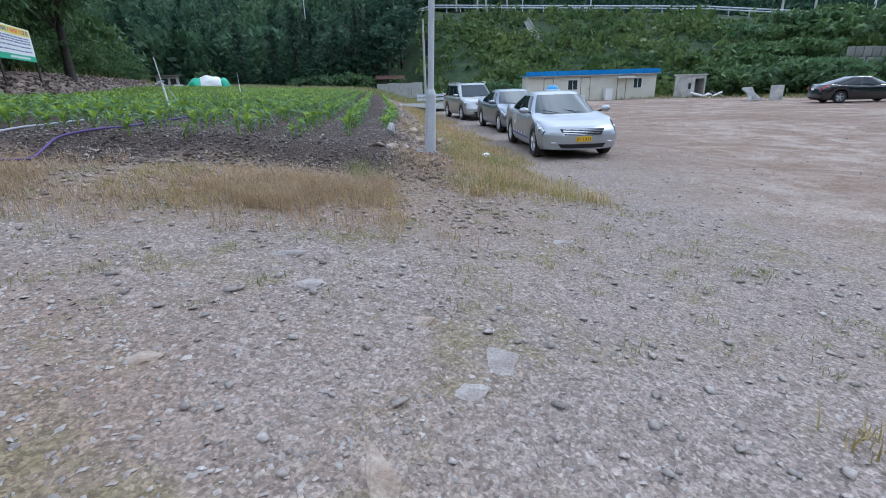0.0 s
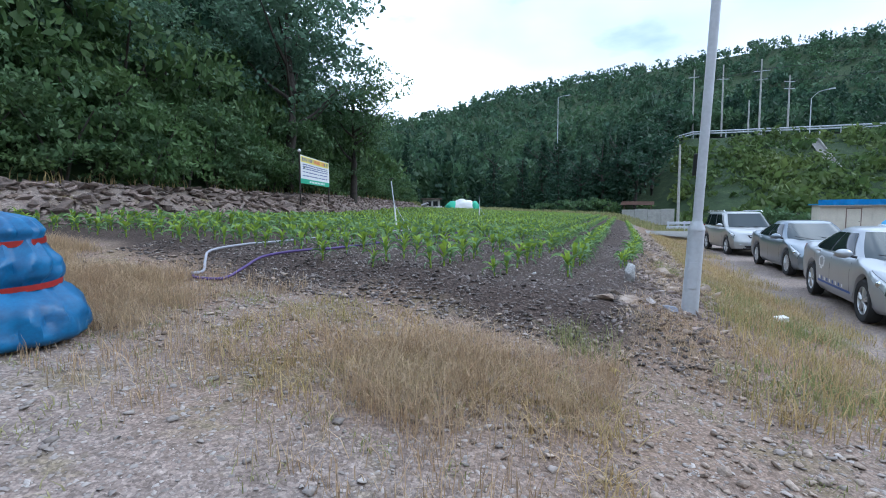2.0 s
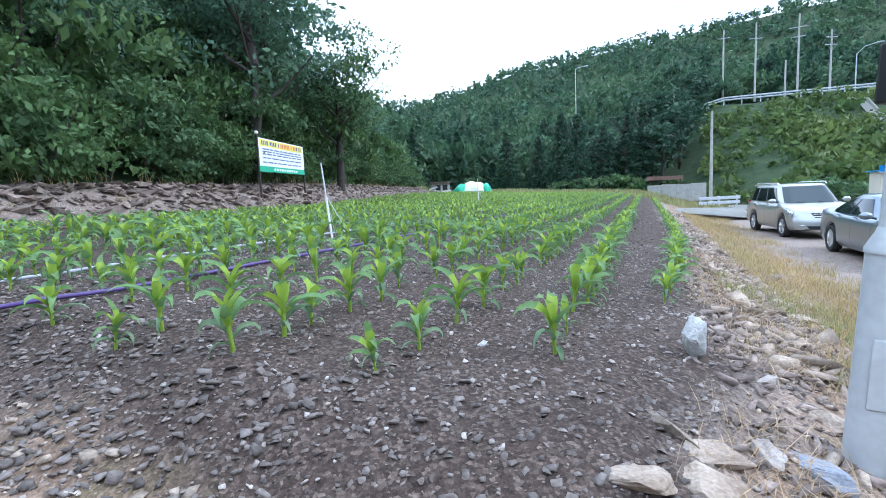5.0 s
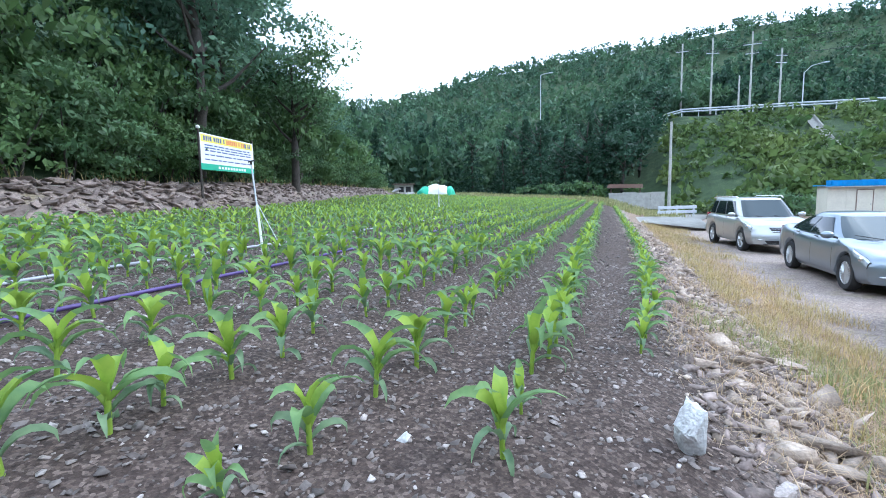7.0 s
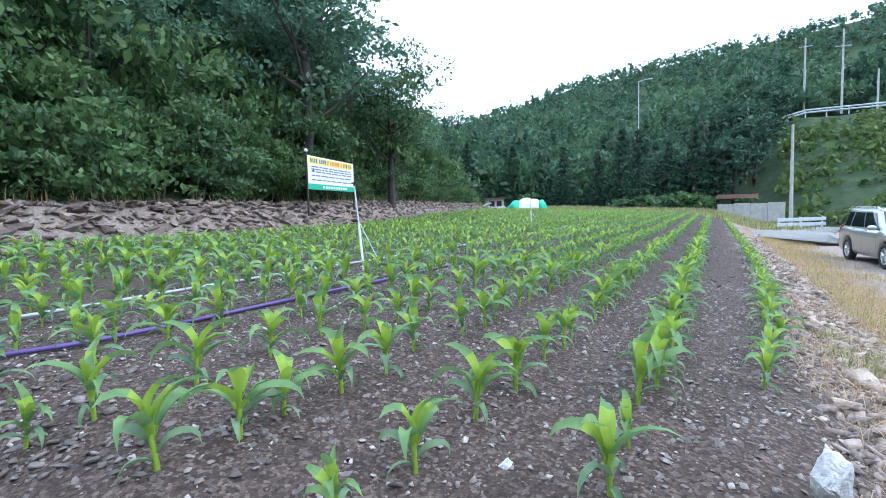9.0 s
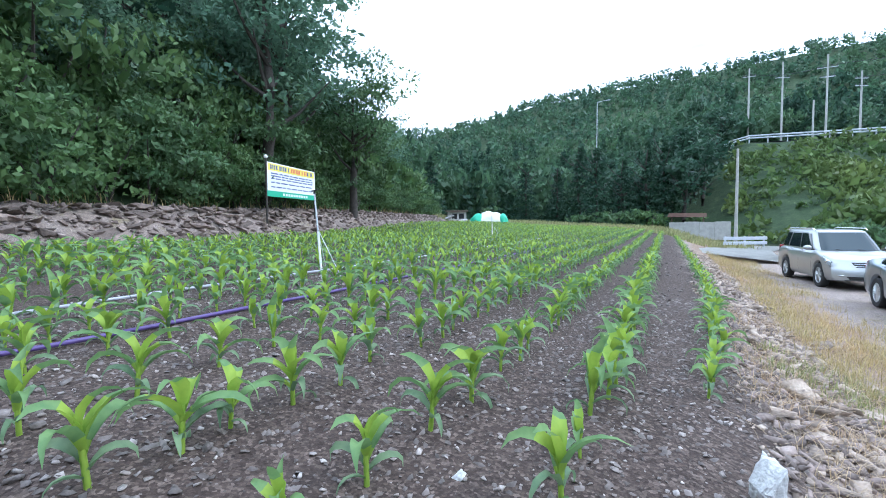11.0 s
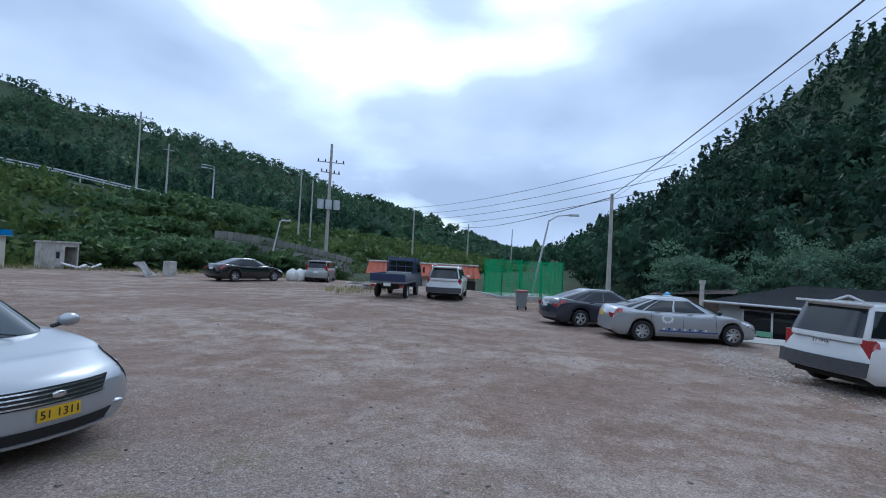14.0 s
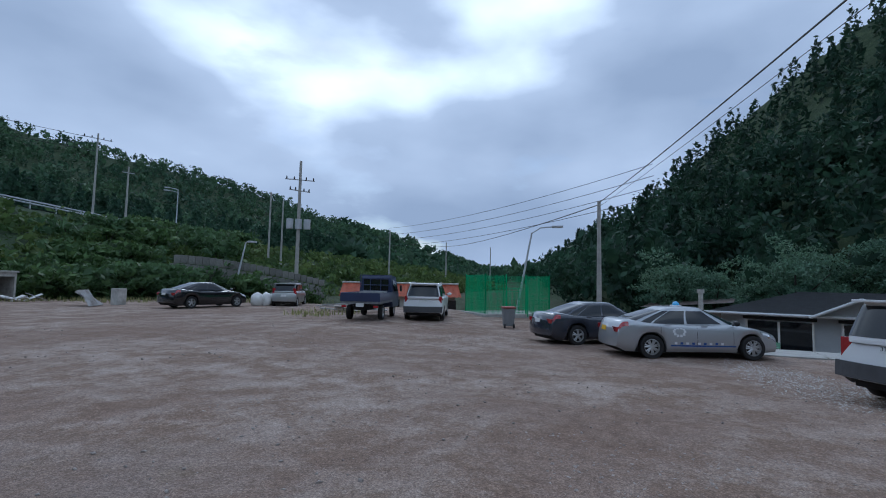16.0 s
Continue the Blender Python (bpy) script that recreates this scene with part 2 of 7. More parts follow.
SKY_AZ = [-180, -140, -110, -80, -50, -41, -36, -30, -21, -10, 0, 8, 21, 30, 37, 46, 53, 58, 63, 68, 73, 78, 84, 90, 95.5, 101, 107, 112, 125, 150, 180]
SKY_EL = [20, 26, 30, 30, 26, 13, 11.3, 11.6, 14.2, 15.4, 16.5, 16.8, 15.8, 13.7, 12.4, 11.1, 9.8, 7.9, 6.5, 5.0, 3.4, 1.7, 1.9, 7.9, 11.6, 17.0, 21.6, 24.8, 29, 26, 20]
HILL_R0 = [34, 26, 18, 16, 26, 50, 58, 62, 62, 64, 82, 88, 92, 95, 98, 100, 102, 104, 110, 140, 220, 200, 70, 46, 42, 40, 38, 36, 34, 34, 34]
HILL_R1 = [90, 80, 70, 66, 90, 150, 210, 230, 230, 230, 230, 230, 230, 240, 250, 260, 280, 300, 340, 420, 560, 600, 260, 130, 118, 112, 105, 100, 95, 90, 90]


def drift(y):
    """How far the field's east edge has drifted west at y."""
    return 0.105 * np.clip(np.asarray(y, float) - 9, 0, 36)


def road_line(x):
    """The y and z of the hill road's near edge."""
    x = np.asarray(x, float)
    y = np.interp(x, [-60, 0, 40, 53, 75, 110, 200], [84, 81, 72.5, 63.5, 52, 42, 30])
    z = np.interp(x, [-60, 0, 40, 53, 75, 110, 200], [14, 12.4, 9.9, 7.5, 5.2, 3.2, 0])
    return y, z


def ground(x, y):
    x, y = np.asarray(x, float), np.asarray(y, float)
    lot = -0.022 * np.clip(x - 4, 0, 14) * (1 - smooth01(8, 18, y))
    low = np.interp(x, [-14, -7, -3, -1, 0, 1, 2.2, 4.6, 6], [1.75, 1.33, 0.90, 0.765, 0.625, 0.49, 0.31, 0.04, 0])
    xe = x + drift(y)
    field = np.interp(xe, [-14, -10.3, -5.3, -3, -1.7, -0.9, -0.1, 0.25, 0.75, 1.5, 2.7, 3.6], [1.75, 1.5, 1.31, 1.19, 1.1, 1.0, 0.93, 0.86, 0.69, 0.42, 0.07, 0])
    field = field + 0.004 * np.clip(y - 10, 0, 45) * (1 - smooth01(-1.5, 0.8, xe))
    k = smooth01(5.9, 7.0, y + 0.12 * wavy(x, y, 2.0))
    z = low * (1 - k) + field * k + lot
    # stone bank and wooded slope to the west
    d = bank_x(y) - x
    z = z + 0.75 * smooth01(0, 1.3, d) * smooth01(2.0, 5.0, y) + 0.55 * np.clip(d - 2.2, 0, 200) * smooth01(0, 10, y)
    # grassy embankment up to the road
    ry, rz = road_line(x)
    foot = np.interp(x, [-60, -4, 4, 25, 45, 60, 110], [62, 60, 52, 46, 36, 30, 24])
    e = np.clip((y - foot) / (ry - foot), 0, 1)
    on = smooth01(-14, 2, x) * (1 - smooth01(150, 220, x))
    z = z * (1 - e * on) + rz * e * on
    # hills
    r, a = np.hypot(x, y - 6), np.degrees(np.arctan2(x, y - 6))
    r0, r1 = np.interp(a, SKY_AZ, HILL_R0), np.interp(a, SKY_AZ, HILL_R1)
    top = np.tan(np.radians(np.interp(a, SKY_AZ, SKY_EL))) * r1 - 2.5
    u = np.clip((r - r0) / (r1 - r0), 0, 1.15)
    hill = top * (0.45 * u + 0.55 * u ** 1.5)
    hill = np.where(r > r1, top * (1 - 0.25 * smooth01(0, 1, (r - r1) / (r1 * 0.8))), hill)
    base = np.where(r > r0, np.minimum(z, 200), z)
    lift = np.where((y > ry) & (on > 0.5) & (a > -8) & (a < 75), rz, 0)
    # lower ground for the two houses beyond the lot
    dip = np.maximum(smooth01(20.6, 22.0, x) * (1 - smooth01(4.0, 5.5, y)) * (1 - smooth01(40, 50, x)), smooth01(33.5, 36, x) * smooth01(12, 15, y) * (1 - smooth01(29, 32, y)) * (1 - smooth01(52, 60, x)))
    base = base - 1.2 * dip
    z = np.where(u > 0, np.maximum(base * (1 - smooth01(0.4, 1.0, u)), hill + lift * (1 - smooth01(0, 0.6, u)) + np.minimum(base, 0)), base)
    z = z + 0.02 * wavy(x, y, 3.1, 1.0) * (np.abs(x) < 40) + 0.02 * wavy(x, y, 0.9, 2.0) + 1.2 * wavy(x, y, 0.06, 3.0) * smooth01(60, 120, r)
    return z


def gz(x, y):
    return float(ground(x, y))


def lines(stops):
    out = [stops[0][0]]
    for (a, _), (b, step) in zip(stops, stops[1:]):
        n = max(1, round((b - a) / step))
        out += [a + (b - a) * i / n for i in range(1, n + 1)]
    return np.array(out)


gx = lines([(-900, 0), (-300, 60), (-80, 12), (-22, 1.5), (-8, 0.4), (-3, 0.16), (5, 0.1), (20, 0.4), (45, 1.2), (120, 4), (360, 14), (1500, 90)])
gy = lines([(-700, 0), (-200, 60), (-40, 10), (-6, 1.5), (-1, 0.25), (14, 0.1), (30, 0.5), (95, 1.3), (280, 7), (1200, 90)])
GX, GY = np.meshgrid(gx, gy)
GZ = ground(GX, GY)
nx, ny = len(gx), len(gy)
idx = np.arange(nx * ny).reshape(ny, nx)
quads = np.stack([idx[:-1, :-1], idx[:-1, 1:], idx[1:, 1:], idx[1:, :-1]], -1).reshape(-1, 4)
land = many("ground", np.stack([GX, GY, GZ], -1).reshape(-1, 3), quads, np.eye(4)[None], M_GRAVEL, smooth=True)
tagged(land, "gravel and packed-earth ground running into fields and hills", "ground", kind="structure")

# which surface lies where: soil of the field, packed lot, green growth
d_bank = bank_x(GY) - GX
jit = 0.25 * wavy(GX, GY, 2.7, 4.0) + 0.12 * wavy(GX, GY, 7.0, 5.0)
soil = smooth01(5.95, 6.45, GY + jit * 0.8) * (1 - smooth01(0.22, 0.6, GX + drift(GY) + jit * 0.7)) * (1 - smooth01(-0.2, 0.6, d_bank)) * (1 - smooth01(44, 48, GY))
R_ = np.hypot(GX, GY - 6)
A_ = np.degrees(np.arctan2(GX, GY - 6))
ryy, rzz = road_line(GX)
foot_ = np.interp(GX, [-60, -4, 4, 25, 45, 60, 110], [62, 60, 52, 46, 36, 30, 24])
green = np.maximum.reduce([smooth01(0.8, 2.5, d_bank) * smooth01(3, 6, GY), smooth01(-3, 0, GY - foot_), smooth01(-4, 1, R_ - np.interp(A_, SKY_AZ, HILL_R0)),
                           smooth01(46, 49, GY) * (1 - smooth01(-3, 0, GX)), smooth01(36, 40, GX) * 0.9])
green = np.where((GX > -2) & (GX < 28) & (GY < foot_ - 4), green * 0.0, green)
lot_m = smooth01(2.5, 8.5, GX + jit * 4 + 0.9 * wavy(GX, GY, 0.8, 7.0) + np.clip(5 - GY, 0, 4) * -0.6)
bx_ = GX + drift(GY) * 0.8
tan_m = np.maximum(smooth01(0.3, 0.75, bx_ + jit) * (1 - smooth01(2.2, 3.0, bx_ + jit)) * smooth01(5.2, 6.2, GY), smooth01(3.4, 4.9, GY + jit * 1.5) * (1 - smooth01(6.2, 6.7, GY + jit)) * (1 - smooth01(0.8, 2.6, GX)))
tan_m = np.maximum(tan_m, 0.8 * (1 - smooth01(-1.6, 0.9, GX + jit * 3)) * (1 - smooth01(1.4, 3.6, GY + jit * 2))) * (0.75 + 0.25 * wavy(GX, GY, 3.3, 6.0))
col = np.stack([soil, lot_m, green, np.clip(tan_m, 0, 1)], -1).reshape(-1, 4).astype(np.float32)
att = land.data.color_attributes.new("zone", "FLOAT_COLOR", "POINT")
att.data.foreach_set("color", col.ravel())


def ground_material():
    m = bpy.data.materials.new("ground_mix")
    m.use_nodes = True
    n, l = m.node_tree.nodes, m.node_tree.links
    b = n["Principled BSDF"]
    b.inputs["Roughness"].default_value = 0.93
    b.inputs["Specular IOR Level"].default_value = 0.25
    co = n.new("ShaderNodeTexCoord")
    zone = n.new("ShaderNodeAttribute")
    zone.attribute_name = "zone"
    sep = n.new("ShaderNodeSeparateColor")
    l.new(zone.outputs["Color"], sep.inputs[0])

    def noise_n(s, detail=5, rough=0.6):
        t = n.new("ShaderNodeTexNoise")
        t.inputs["Scale"].default_value, t.inputs["Detail"].default_value, t.inputs["Roughness"].default_value = s, detail, rough
        l.new(co.outputs["Object"], t.inputs[0])
        return t.outputs[0]

    def ramp(src, *stops):
        r = n.new("ShaderNodeValToRGB")
        els = r.color_ramp.elements
        while len(els) < len(stops):
            els.new(0.5)
        for e, (p, c) in zip(els, stops):
            e.position, e.color = p, (*c, 1)
        l.new(src, r.inputs[0])
        return r.outputs[0]

    def mix(f, a, b2, mode="MIX"):
        x = n.new("ShaderNodeMix")
        x.data_type, x.blend_type = "RGBA", mode
        if isinstance(f, float):
            x.inputs[0].default_value = f
        else:
            l.new(f, x.inputs[0])
        l.new(a, x.inputs[6])
        l.new(b2, x.inputs[7])
        return x.outputs[2]

    vor = n.new("ShaderNodeTexVoronoi")
    vor.inputs["Scale"].default_value = 26
    l.new(co.outputs["Object"], vor.inputs[0])
    vor2 = n.new("ShaderNodeTexVoronoi")
    vor2.inputs["Scale"].default_value = 60
    l.new(co.outputs["Object"], vor2.inputs[0])
    sp = n.new("ShaderNodeSeparateColor")
    l.new(vor.outputs["Color"], sp.inputs[0])
    sp2 = n.new("ShaderNodeSeparateColor")
    l.new(vor2.outputs["Color"], sp2.inputs[0])
    pebbles = mix(0.5, ramp(sp.outputs[0], (0.0, (0.187, 0.151, 0.133)), (0.6, (0.302, 0.252, 0.226)), (1.0, (0.403, 0.347, 0.316))),
                  ramp(sp2.outputs[0], (0.0, (0.173, 0.138, 0.121)), (0.7, (0.288, 0.239, 0.214)), (1.0, (0.396, 0.341, 0.310))))
    gravel = mix(ramp(noise_n(0.7, 4), (0.47, (0, 0, 0)), (0.72, (0.540, 0.491, 0.465))), pebbles, ramp(noise_n(9), (0.3, (0.238, 0.177, 0.143)), (0.7, (0.331, 0.255, 0.211))))
    lot = mix(ramp(noise_n(0.9, 12, 0.82), (0.44, (0, 0, 0)), (0.57, (1, 1, 1))), ramp(noise_n(14, 4, 0.7), (0.3, (0.175, 0.122, 0.091)), (0.7, (0.292, 0.211, 0.161))),
              ramp(noise_n(20, 4, 0.7), (0.3, (0.281, 0.220, 0.185)), (0.7, (0.503, 0.424, 0.369))))
    lot = mix(ramp(noise_n(0.22, 4), (0.45, (0, 0, 0)), (0.62, (0.75, 0.75, 0.75))), lot, ramp(noise_n(5), (0.3, (0.158, 0.103, 0.077)), (0.7, (0.269, 0.190, 0.145))))
    soil_c = mix(0.5, ramp(noise_n(22, 6, 0.7), (0.3, (0.035, 0.0245, 0.0205)), (0.55, (0.064, 0.046, 0.039)), (0.75, (0.128, 0.098, 0.083))), ramp(sp2.outputs[0], (0.0, (0.035, 0.025, 0.021)), (0.6, (0.070, 0.051, 0.043)), (1.0, (0.22, 0.176, 0.152))))
    green_c = ramp(noise_n(1.1, 8, 0.7), (0.3, (0.018, 0.034, 0.016)), (0.55, (0.04, 0.066, 0.028)), (0.75, (0.08, 0.105, 0.045)))
    c = mix(sep.outputs[1], gravel, lot)
    tan_c = ramp(noise_n(18, 6, 0.7), (0.3, (0.150, 0.095, 0.064)), (0.55, (0.262, 0.182, 0.128)), (0.75, (0.37, 0.280, 0.210)))
    moss = ramp(noise_n(12, 6, 0.7), (0.35, (0.14, 0.12, 0.06)), (0.6, (0.24, 0.20, 0.105)), (0.8, (0.34, 0.28, 0.18)))
    verge = n.new("ShaderNodeMath")
    verge.operation = "SUBTRACT"
    verge.inputs[0].default_value = 1.0
    l.new(sep.outputs[1], verge.inputs[1])
    patchy = n.new("ShaderNodeMath")
    patchy.operation = "MULTIPLY"
    l.new(ramp(noise_n(1.3, 8, 0.75), (0.52, (0, 0, 0)), (0.64, (0.7, 0.7, 0.7))), patchy.inputs[0])
    l.new(verge.outputs[0], patchy.inputs[1])
    c = mix(zone.outputs["Alpha"], c, tan_c)
    c = mix(patchy.outputs[0], c, moss)
    c = mix(sep.outputs[0], c, soil_c)
    vor3 = n.new("ShaderNodeTexVoronoi")
    vor3.inputs["Scale"].default_value = 105
    vor3.inputs["Randomness"].default_value = 1.0
    l.new(co.outputs["Object"], vor3.inputs[0])
    sp3 = n.new("ShaderNodeSeparateColor")
    l.new(vor3.outputs["Color"], sp3.inputs[0])
    chips = mix(0.5, ramp(sp2.outputs[2], (0.0, (0.45, 0.43, 0.42)), (0.6, (1.0, 0.97, 0.94)), (1.0, (1.75, 1.7, 1.65))), ramp(sp3.outputs[1], (0.0, (0.45, 0.43, 0.42)), (0.6, (1.0, 0.97, 0.94)), (1.0, (1.75, 1.7, 1.65))))
    c = mix(0.85, c, chips, "MULTIPLY")
    c = mix(sep.outputs[2], c, green_c)
    l.new(c, b.inputs["Base Color"])
    bp = n.new("ShaderNodeBump")
    bp.inputs["Strength"].default_value, bp.inputs["Distance"].default_value = 0.55, 0.025
    add = n.new("ShaderNodeMath")
    add.operation = "ADD"
    l.new(noise_n(30, 4, 0.7), add.inputs[0])
    l.new(sp.outputs[1], add.inputs[1])
    l.new(add.outputs[0], bp.inputs["Height"])
    l.new(bp.outputs[0], b.inputs["Normal"])
    return m


land.data.materials[0] = ground_material()


# ---- woods ----
def leaf_cloud(n, size, shape, rng, aspect=0.55, level=0.5):
    """Corners of n leaf quads spread over and in a crown; shape gives places from random numbers."""
    p = shape(n, rng)
    d = rng.normal(size=(n, 3))
    d[:, 2] = np.abs(d[:, 2]) * level + 0.2 * level
    d /= np.linalg.norm(d, axis=1)[:, None]
    u = np.cross(d, rng.normal(size=(n, 3)))
    u /= np.linalg.norm(u, axis=1)[:, None]
    w = np.cross(d, u)
    s = size * rng.uniform(0.6, 1.3, n)[:, None]
    return np.stack([p - u * s, p - w * s * aspect + u * s * 0.1, p + u * s, p + w * s * aspect], 1)


def crown_shape(rx, rz, zc, lumps, seed, flat=0.55):
    """Places on the upper sides of flattened sprays that fill a crown."""
    lr = np.random.default_rng(seed)
    c = lr.normal(size=(lumps, 3))
    c /= np.linalg.norm(c, axis=1)[:, None]
    c *= lr.uniform(0.25, 0.88, lumps)[:, None]
    rad = lr.uniform(0.17, 0.36, lumps) * (1.0 if flat < 0.7 else 1.25)
    tip = lr.normal(0, 0.25, (lumps, 2))

    def f(n, rng):
        i = rng.choice(lumps, n, p=rad ** 2 / (rad ** 2).sum())
        d = rng.normal(size=(n, 3))
        d /= np.linalg.norm(d, axis=1)[:, None]
        d[:, 2] = np.where(d[:, 2] < -0.1, -d[:, 2], d[:, 2])
        d *= rng.uniform(0.45, 1.08, n)[:, None]
        d[:, 2] = d[:, 2] * flat + (d[:, :2] * tip[i]).sum(1)
        p = c[i] + d * rad[i][:, None]
        return p * np.array([rx, rx, rz]) + np.array([0, 0, zc])
    return f


def cone_shape(r, h, z0):
    """Places along drooping whorls of branches round a stem."""
    def f(n, rng):
        tiers = 11
        k = np.minimum((rng.uniform(0, 1, n) ** 1.6 * tiers).astype(int), tiers - 1)
        arms = 7
        t = (k + 0.5 * rng.uniform(0, 1, n)) / tiers
        a = (rng.integers(0, arms, n) + 0.37 * k) * 2 * math.pi / arms + rng.normal(0, 0.16, n)
        u = np.sqrt(rng.uniform(0, 1, n))
        rr = r * (1.02 - t) * u * (0.8 + 0.2 * np.sin(k * 2.3 + a * 3))
        return np.stack([np.cos(a) * rr, np.sin(a) * rr, z0 + t * h - 0.22 * rr * u + rng.normal(0, 0.04, n)], 1)
    return f


def tree_mesh(kind, seed, n, size, level=0.5):
    rng = np.random.default_rng(seed)
    if kind == "conifer":
        return leaf_cloud(n, size, cone_shape(2.1, 6.0, 0.7), rng, 0.42, level)
    shape, mid = (crown_shape(1.35, 1.0, 0.60, 24, seed), 0.6) if kind == "bush" else (crown_shape(2.7, 2.7, 4.6, 52 if n > 600 else 20, seed, 0.55 if n > 600 else 0.95), 4.4)
    outer = leaf_cloud(n, size, shape, rng, 0.46, level)
    inner = leaf_cloud(n // 7, size * 1.7, shape, rng, 0.6)
    return np.concatenate([outer, (inner - np.array([0, 0, mid])) * 0.80 + np.array([0, 0, mid])])


def scatter_woods(name, kind, pts, scales, per, size, material, seed, variants=5):
    """Far woods as one mesh of leaf clumps."""
    rng = np.random.default_rng(seed)
    parts = []
    base = [tree_mesh(kind, seed * 10 + i, per, size) for i in range(variants)]
    v = rng.integers(0, variants, len(pts))
    yaw = rng.uniform(0, 2 * math.pi, len(pts))
    for i in range(variants):
        k = np.where(v == i)[0]
        if not len(k):
            continue
        b = base[i].reshape(-1, 3)
        c, s = np.cos(yaw[k])[:, None], np.sin(yaw[k])[:, None]
        x = (b[None, :, 0] * c - b[None, :, 1] * s) * scales[k][:, None] + pts[k, 0][:, None]
        y = (b[None, :, 0] * s + b[None, :, 1] * c) * scales[k][:, None] + pts[k, 1][:, None]
        z = (b[None, :, 2] - (1.7 if kind == "broad" else 0.5 if kind == "conifer" else 0.0)) * scales[k][:, None] * rng.uniform(0.85, 1.12, len(k))[:, None] + pts[k, 2][:, None]
        parts.append(np.stack([x, y, z], -1).reshape(-1, 3))
    ob = soup(name, np.concatenate(parts), 4, material)
    return ob


def polar_points(az0, az1, r_lo, r_hi, step, rng):
    """Jittered places on the hills between two bearings; r_lo and r_hi from 0 (foot) to 1 (crest)."""
    out = []
    for a in np.arange(az0, az1, 0.5):
        r0, r1 = np.interp(a, SKY_AZ, HILL_R0), np.interp(a, SKY_AZ, HILL_R1)
        ra, rb = r0 + (r1 - r0) * r_lo, r0 + (r1 - r0) * r_hi
        length, width = rb - ra, radians(0.5)
        area = 0.5 * width * (rb ** 2 - ra ** 2)
        k = rng.poisson(area / step ** 2)
        rr = np.sqrt(rng.uniform(ra ** 2, rb ** 2, k))
        aa = np.radians(a + rng.uniform(0, 0.5, k))
        out.append(np.stack([np.sin(aa) * rr, 6 + np.cos(aa) * rr], 1))
    p = np.concatenate(out)
    return np.c_[p, ground(p[:, 0], p[:, 1]) - 0.4]


wr = np.random.default_rng(11)
north = polar_points(-41, 14, -0.02, 0.35, 3.2, wr)
north = north[~((north[:, 0] > -4) & (north[:, 1] < 82))]
pick = wr.uniform(size=len(north)) < 0.66
tagged(scatter_woods("north_woods", "broad", north[pick], wr.uniform(0.8, 1.35, pick.sum()), 215, 0.37, M_LEAF_FAR, 21), "dense green mixed woods on the hillside", "woods", kind="stuff")
tagged(scatter_woods("north_pines", "conifer", north[~pick], wr.uniform(0.9, 1.6, (~pick).sum()), 190, 0.40, M_LEAF_DARK, 22), "dark green conifers among the hillside woods", "woods", kind="stuff")
up = polar_points(-42, 66, 0.33, 1.03, 3.3, wr)
pick = wr.uniform(size=len(up)) < 0.72
tagged(scatter_woods("ridge_woods", "broad", up[pick], wr.uniform(0.6, 1.0, pick.sum()), 27, 0.80, M_LEAF_FAR, 23), "dense woods climbing to the hill's ridge", "woods", kind="stuff")
tagged(scatter_woods("ridge_pines", "conifer", up[~pick], wr.uniform(0.5, 0.9, (~pick).sum()), 34, 0.62, M_LEAF_DARK, 24), "dark conifers along the hill's ridge", "woods", kind="stuff")
mid = polar_points(4, 62, 0.0, 0.36, 4.2, wr)
ryl, rzl = road_line(mid[:, 0])
mid = mid[mid[:, 1] > ryl + 9]
tagged(scatter_woods("roadside_woods", "conifer", mid, wr.uniform(0.9, 1.4, len(mid)), 130, 0.5, M_LEAF_DARK, 25), "dark conifer woods behind the hill road", "woods", kind="stuff")
val = polar_points(60, 84, 0.0, 1.1, 10.0, wr)
tagged(scatter_woods("valley_woods", "broad", val, wr.uniform(1.0, 1.7, len(val)), 40, 1.0, M_LEAF_FAR, 26), "far woods closing the valley", "woods", kind="stuff")
east = polar_points(84, 128, -0.05, 0.55, 2.9, wr)
pick = wr.uniform(size=len(east)) < 0.6
tagged(scatter_woods("east_woods", "broad", east[pick], wr.uniform(0.8, 1.3, pick.sum()), 260, 0.30, M_LEAF_DARK, 27), "dark wooded mountainside above the house", "woods", kind="stuff")
# these and the crest trees carry the mountain's shade in their leaf colour
tagged(scatter_woods("east_pines", "conifer", east[~pick], wr.uniform(0.9, 1.5, (~pick).sum()), 170, 0.36, M_CONIFER_SHADED, 28), "conifers on the mountainside, coloured darker for its shade", "woods", kind="stuff")
east2 = polar_points(84, 150, 0.45, 1.04, 2.3, wr)
tagged(scatter_woods("crest_woods", "conifer", east2, wr.uniform(0.55, 0.9, len(east2)), 42, 0.62, M_CONIFER_SHADED, 29), "conifers along the mountain crest", "woods", kind="stuff")

# ---- trees and bushes at the field's west side ----
def trunk_bm(h, r, seed):
    rng = random.Random(seed)
    bm = bmesh.new()
    pts = [(0, 0, -0.4)]
    x = y = 0.0
    for i in range(1, 6):
        x += rng.uniform(-0.12, 0.12)
        y += rng.uniform(-0.12, 0.12)
        pts.append((x, y, h * i / 5))
    tube(bm, pts, [r * 1.3, r, r * 0.85, r * 0.7, r * 0.5, r * 0.25], 8)
    for i in range(7):
        a, z0 = rng.uniform(0, 6.28), h * rng.uniform(0.35, 0.85)
        ln = rng.uniform(0.9, 1.8)
        p0 = Vector(pts[min(5, int(z0 / h * 5))])
        p0.z = z0
        tube(bm, [p0, p0 + Vector((math.cos(a) * ln * 0.5, math.sin(a) * ln * 0.5, ln * 0.35)), p0 + Vector((math.cos(a) * ln, math.sin(a) * ln, ln * 0.9))], [r * 0.4, r * 0.25, r * 0.08], 5)
    return bm


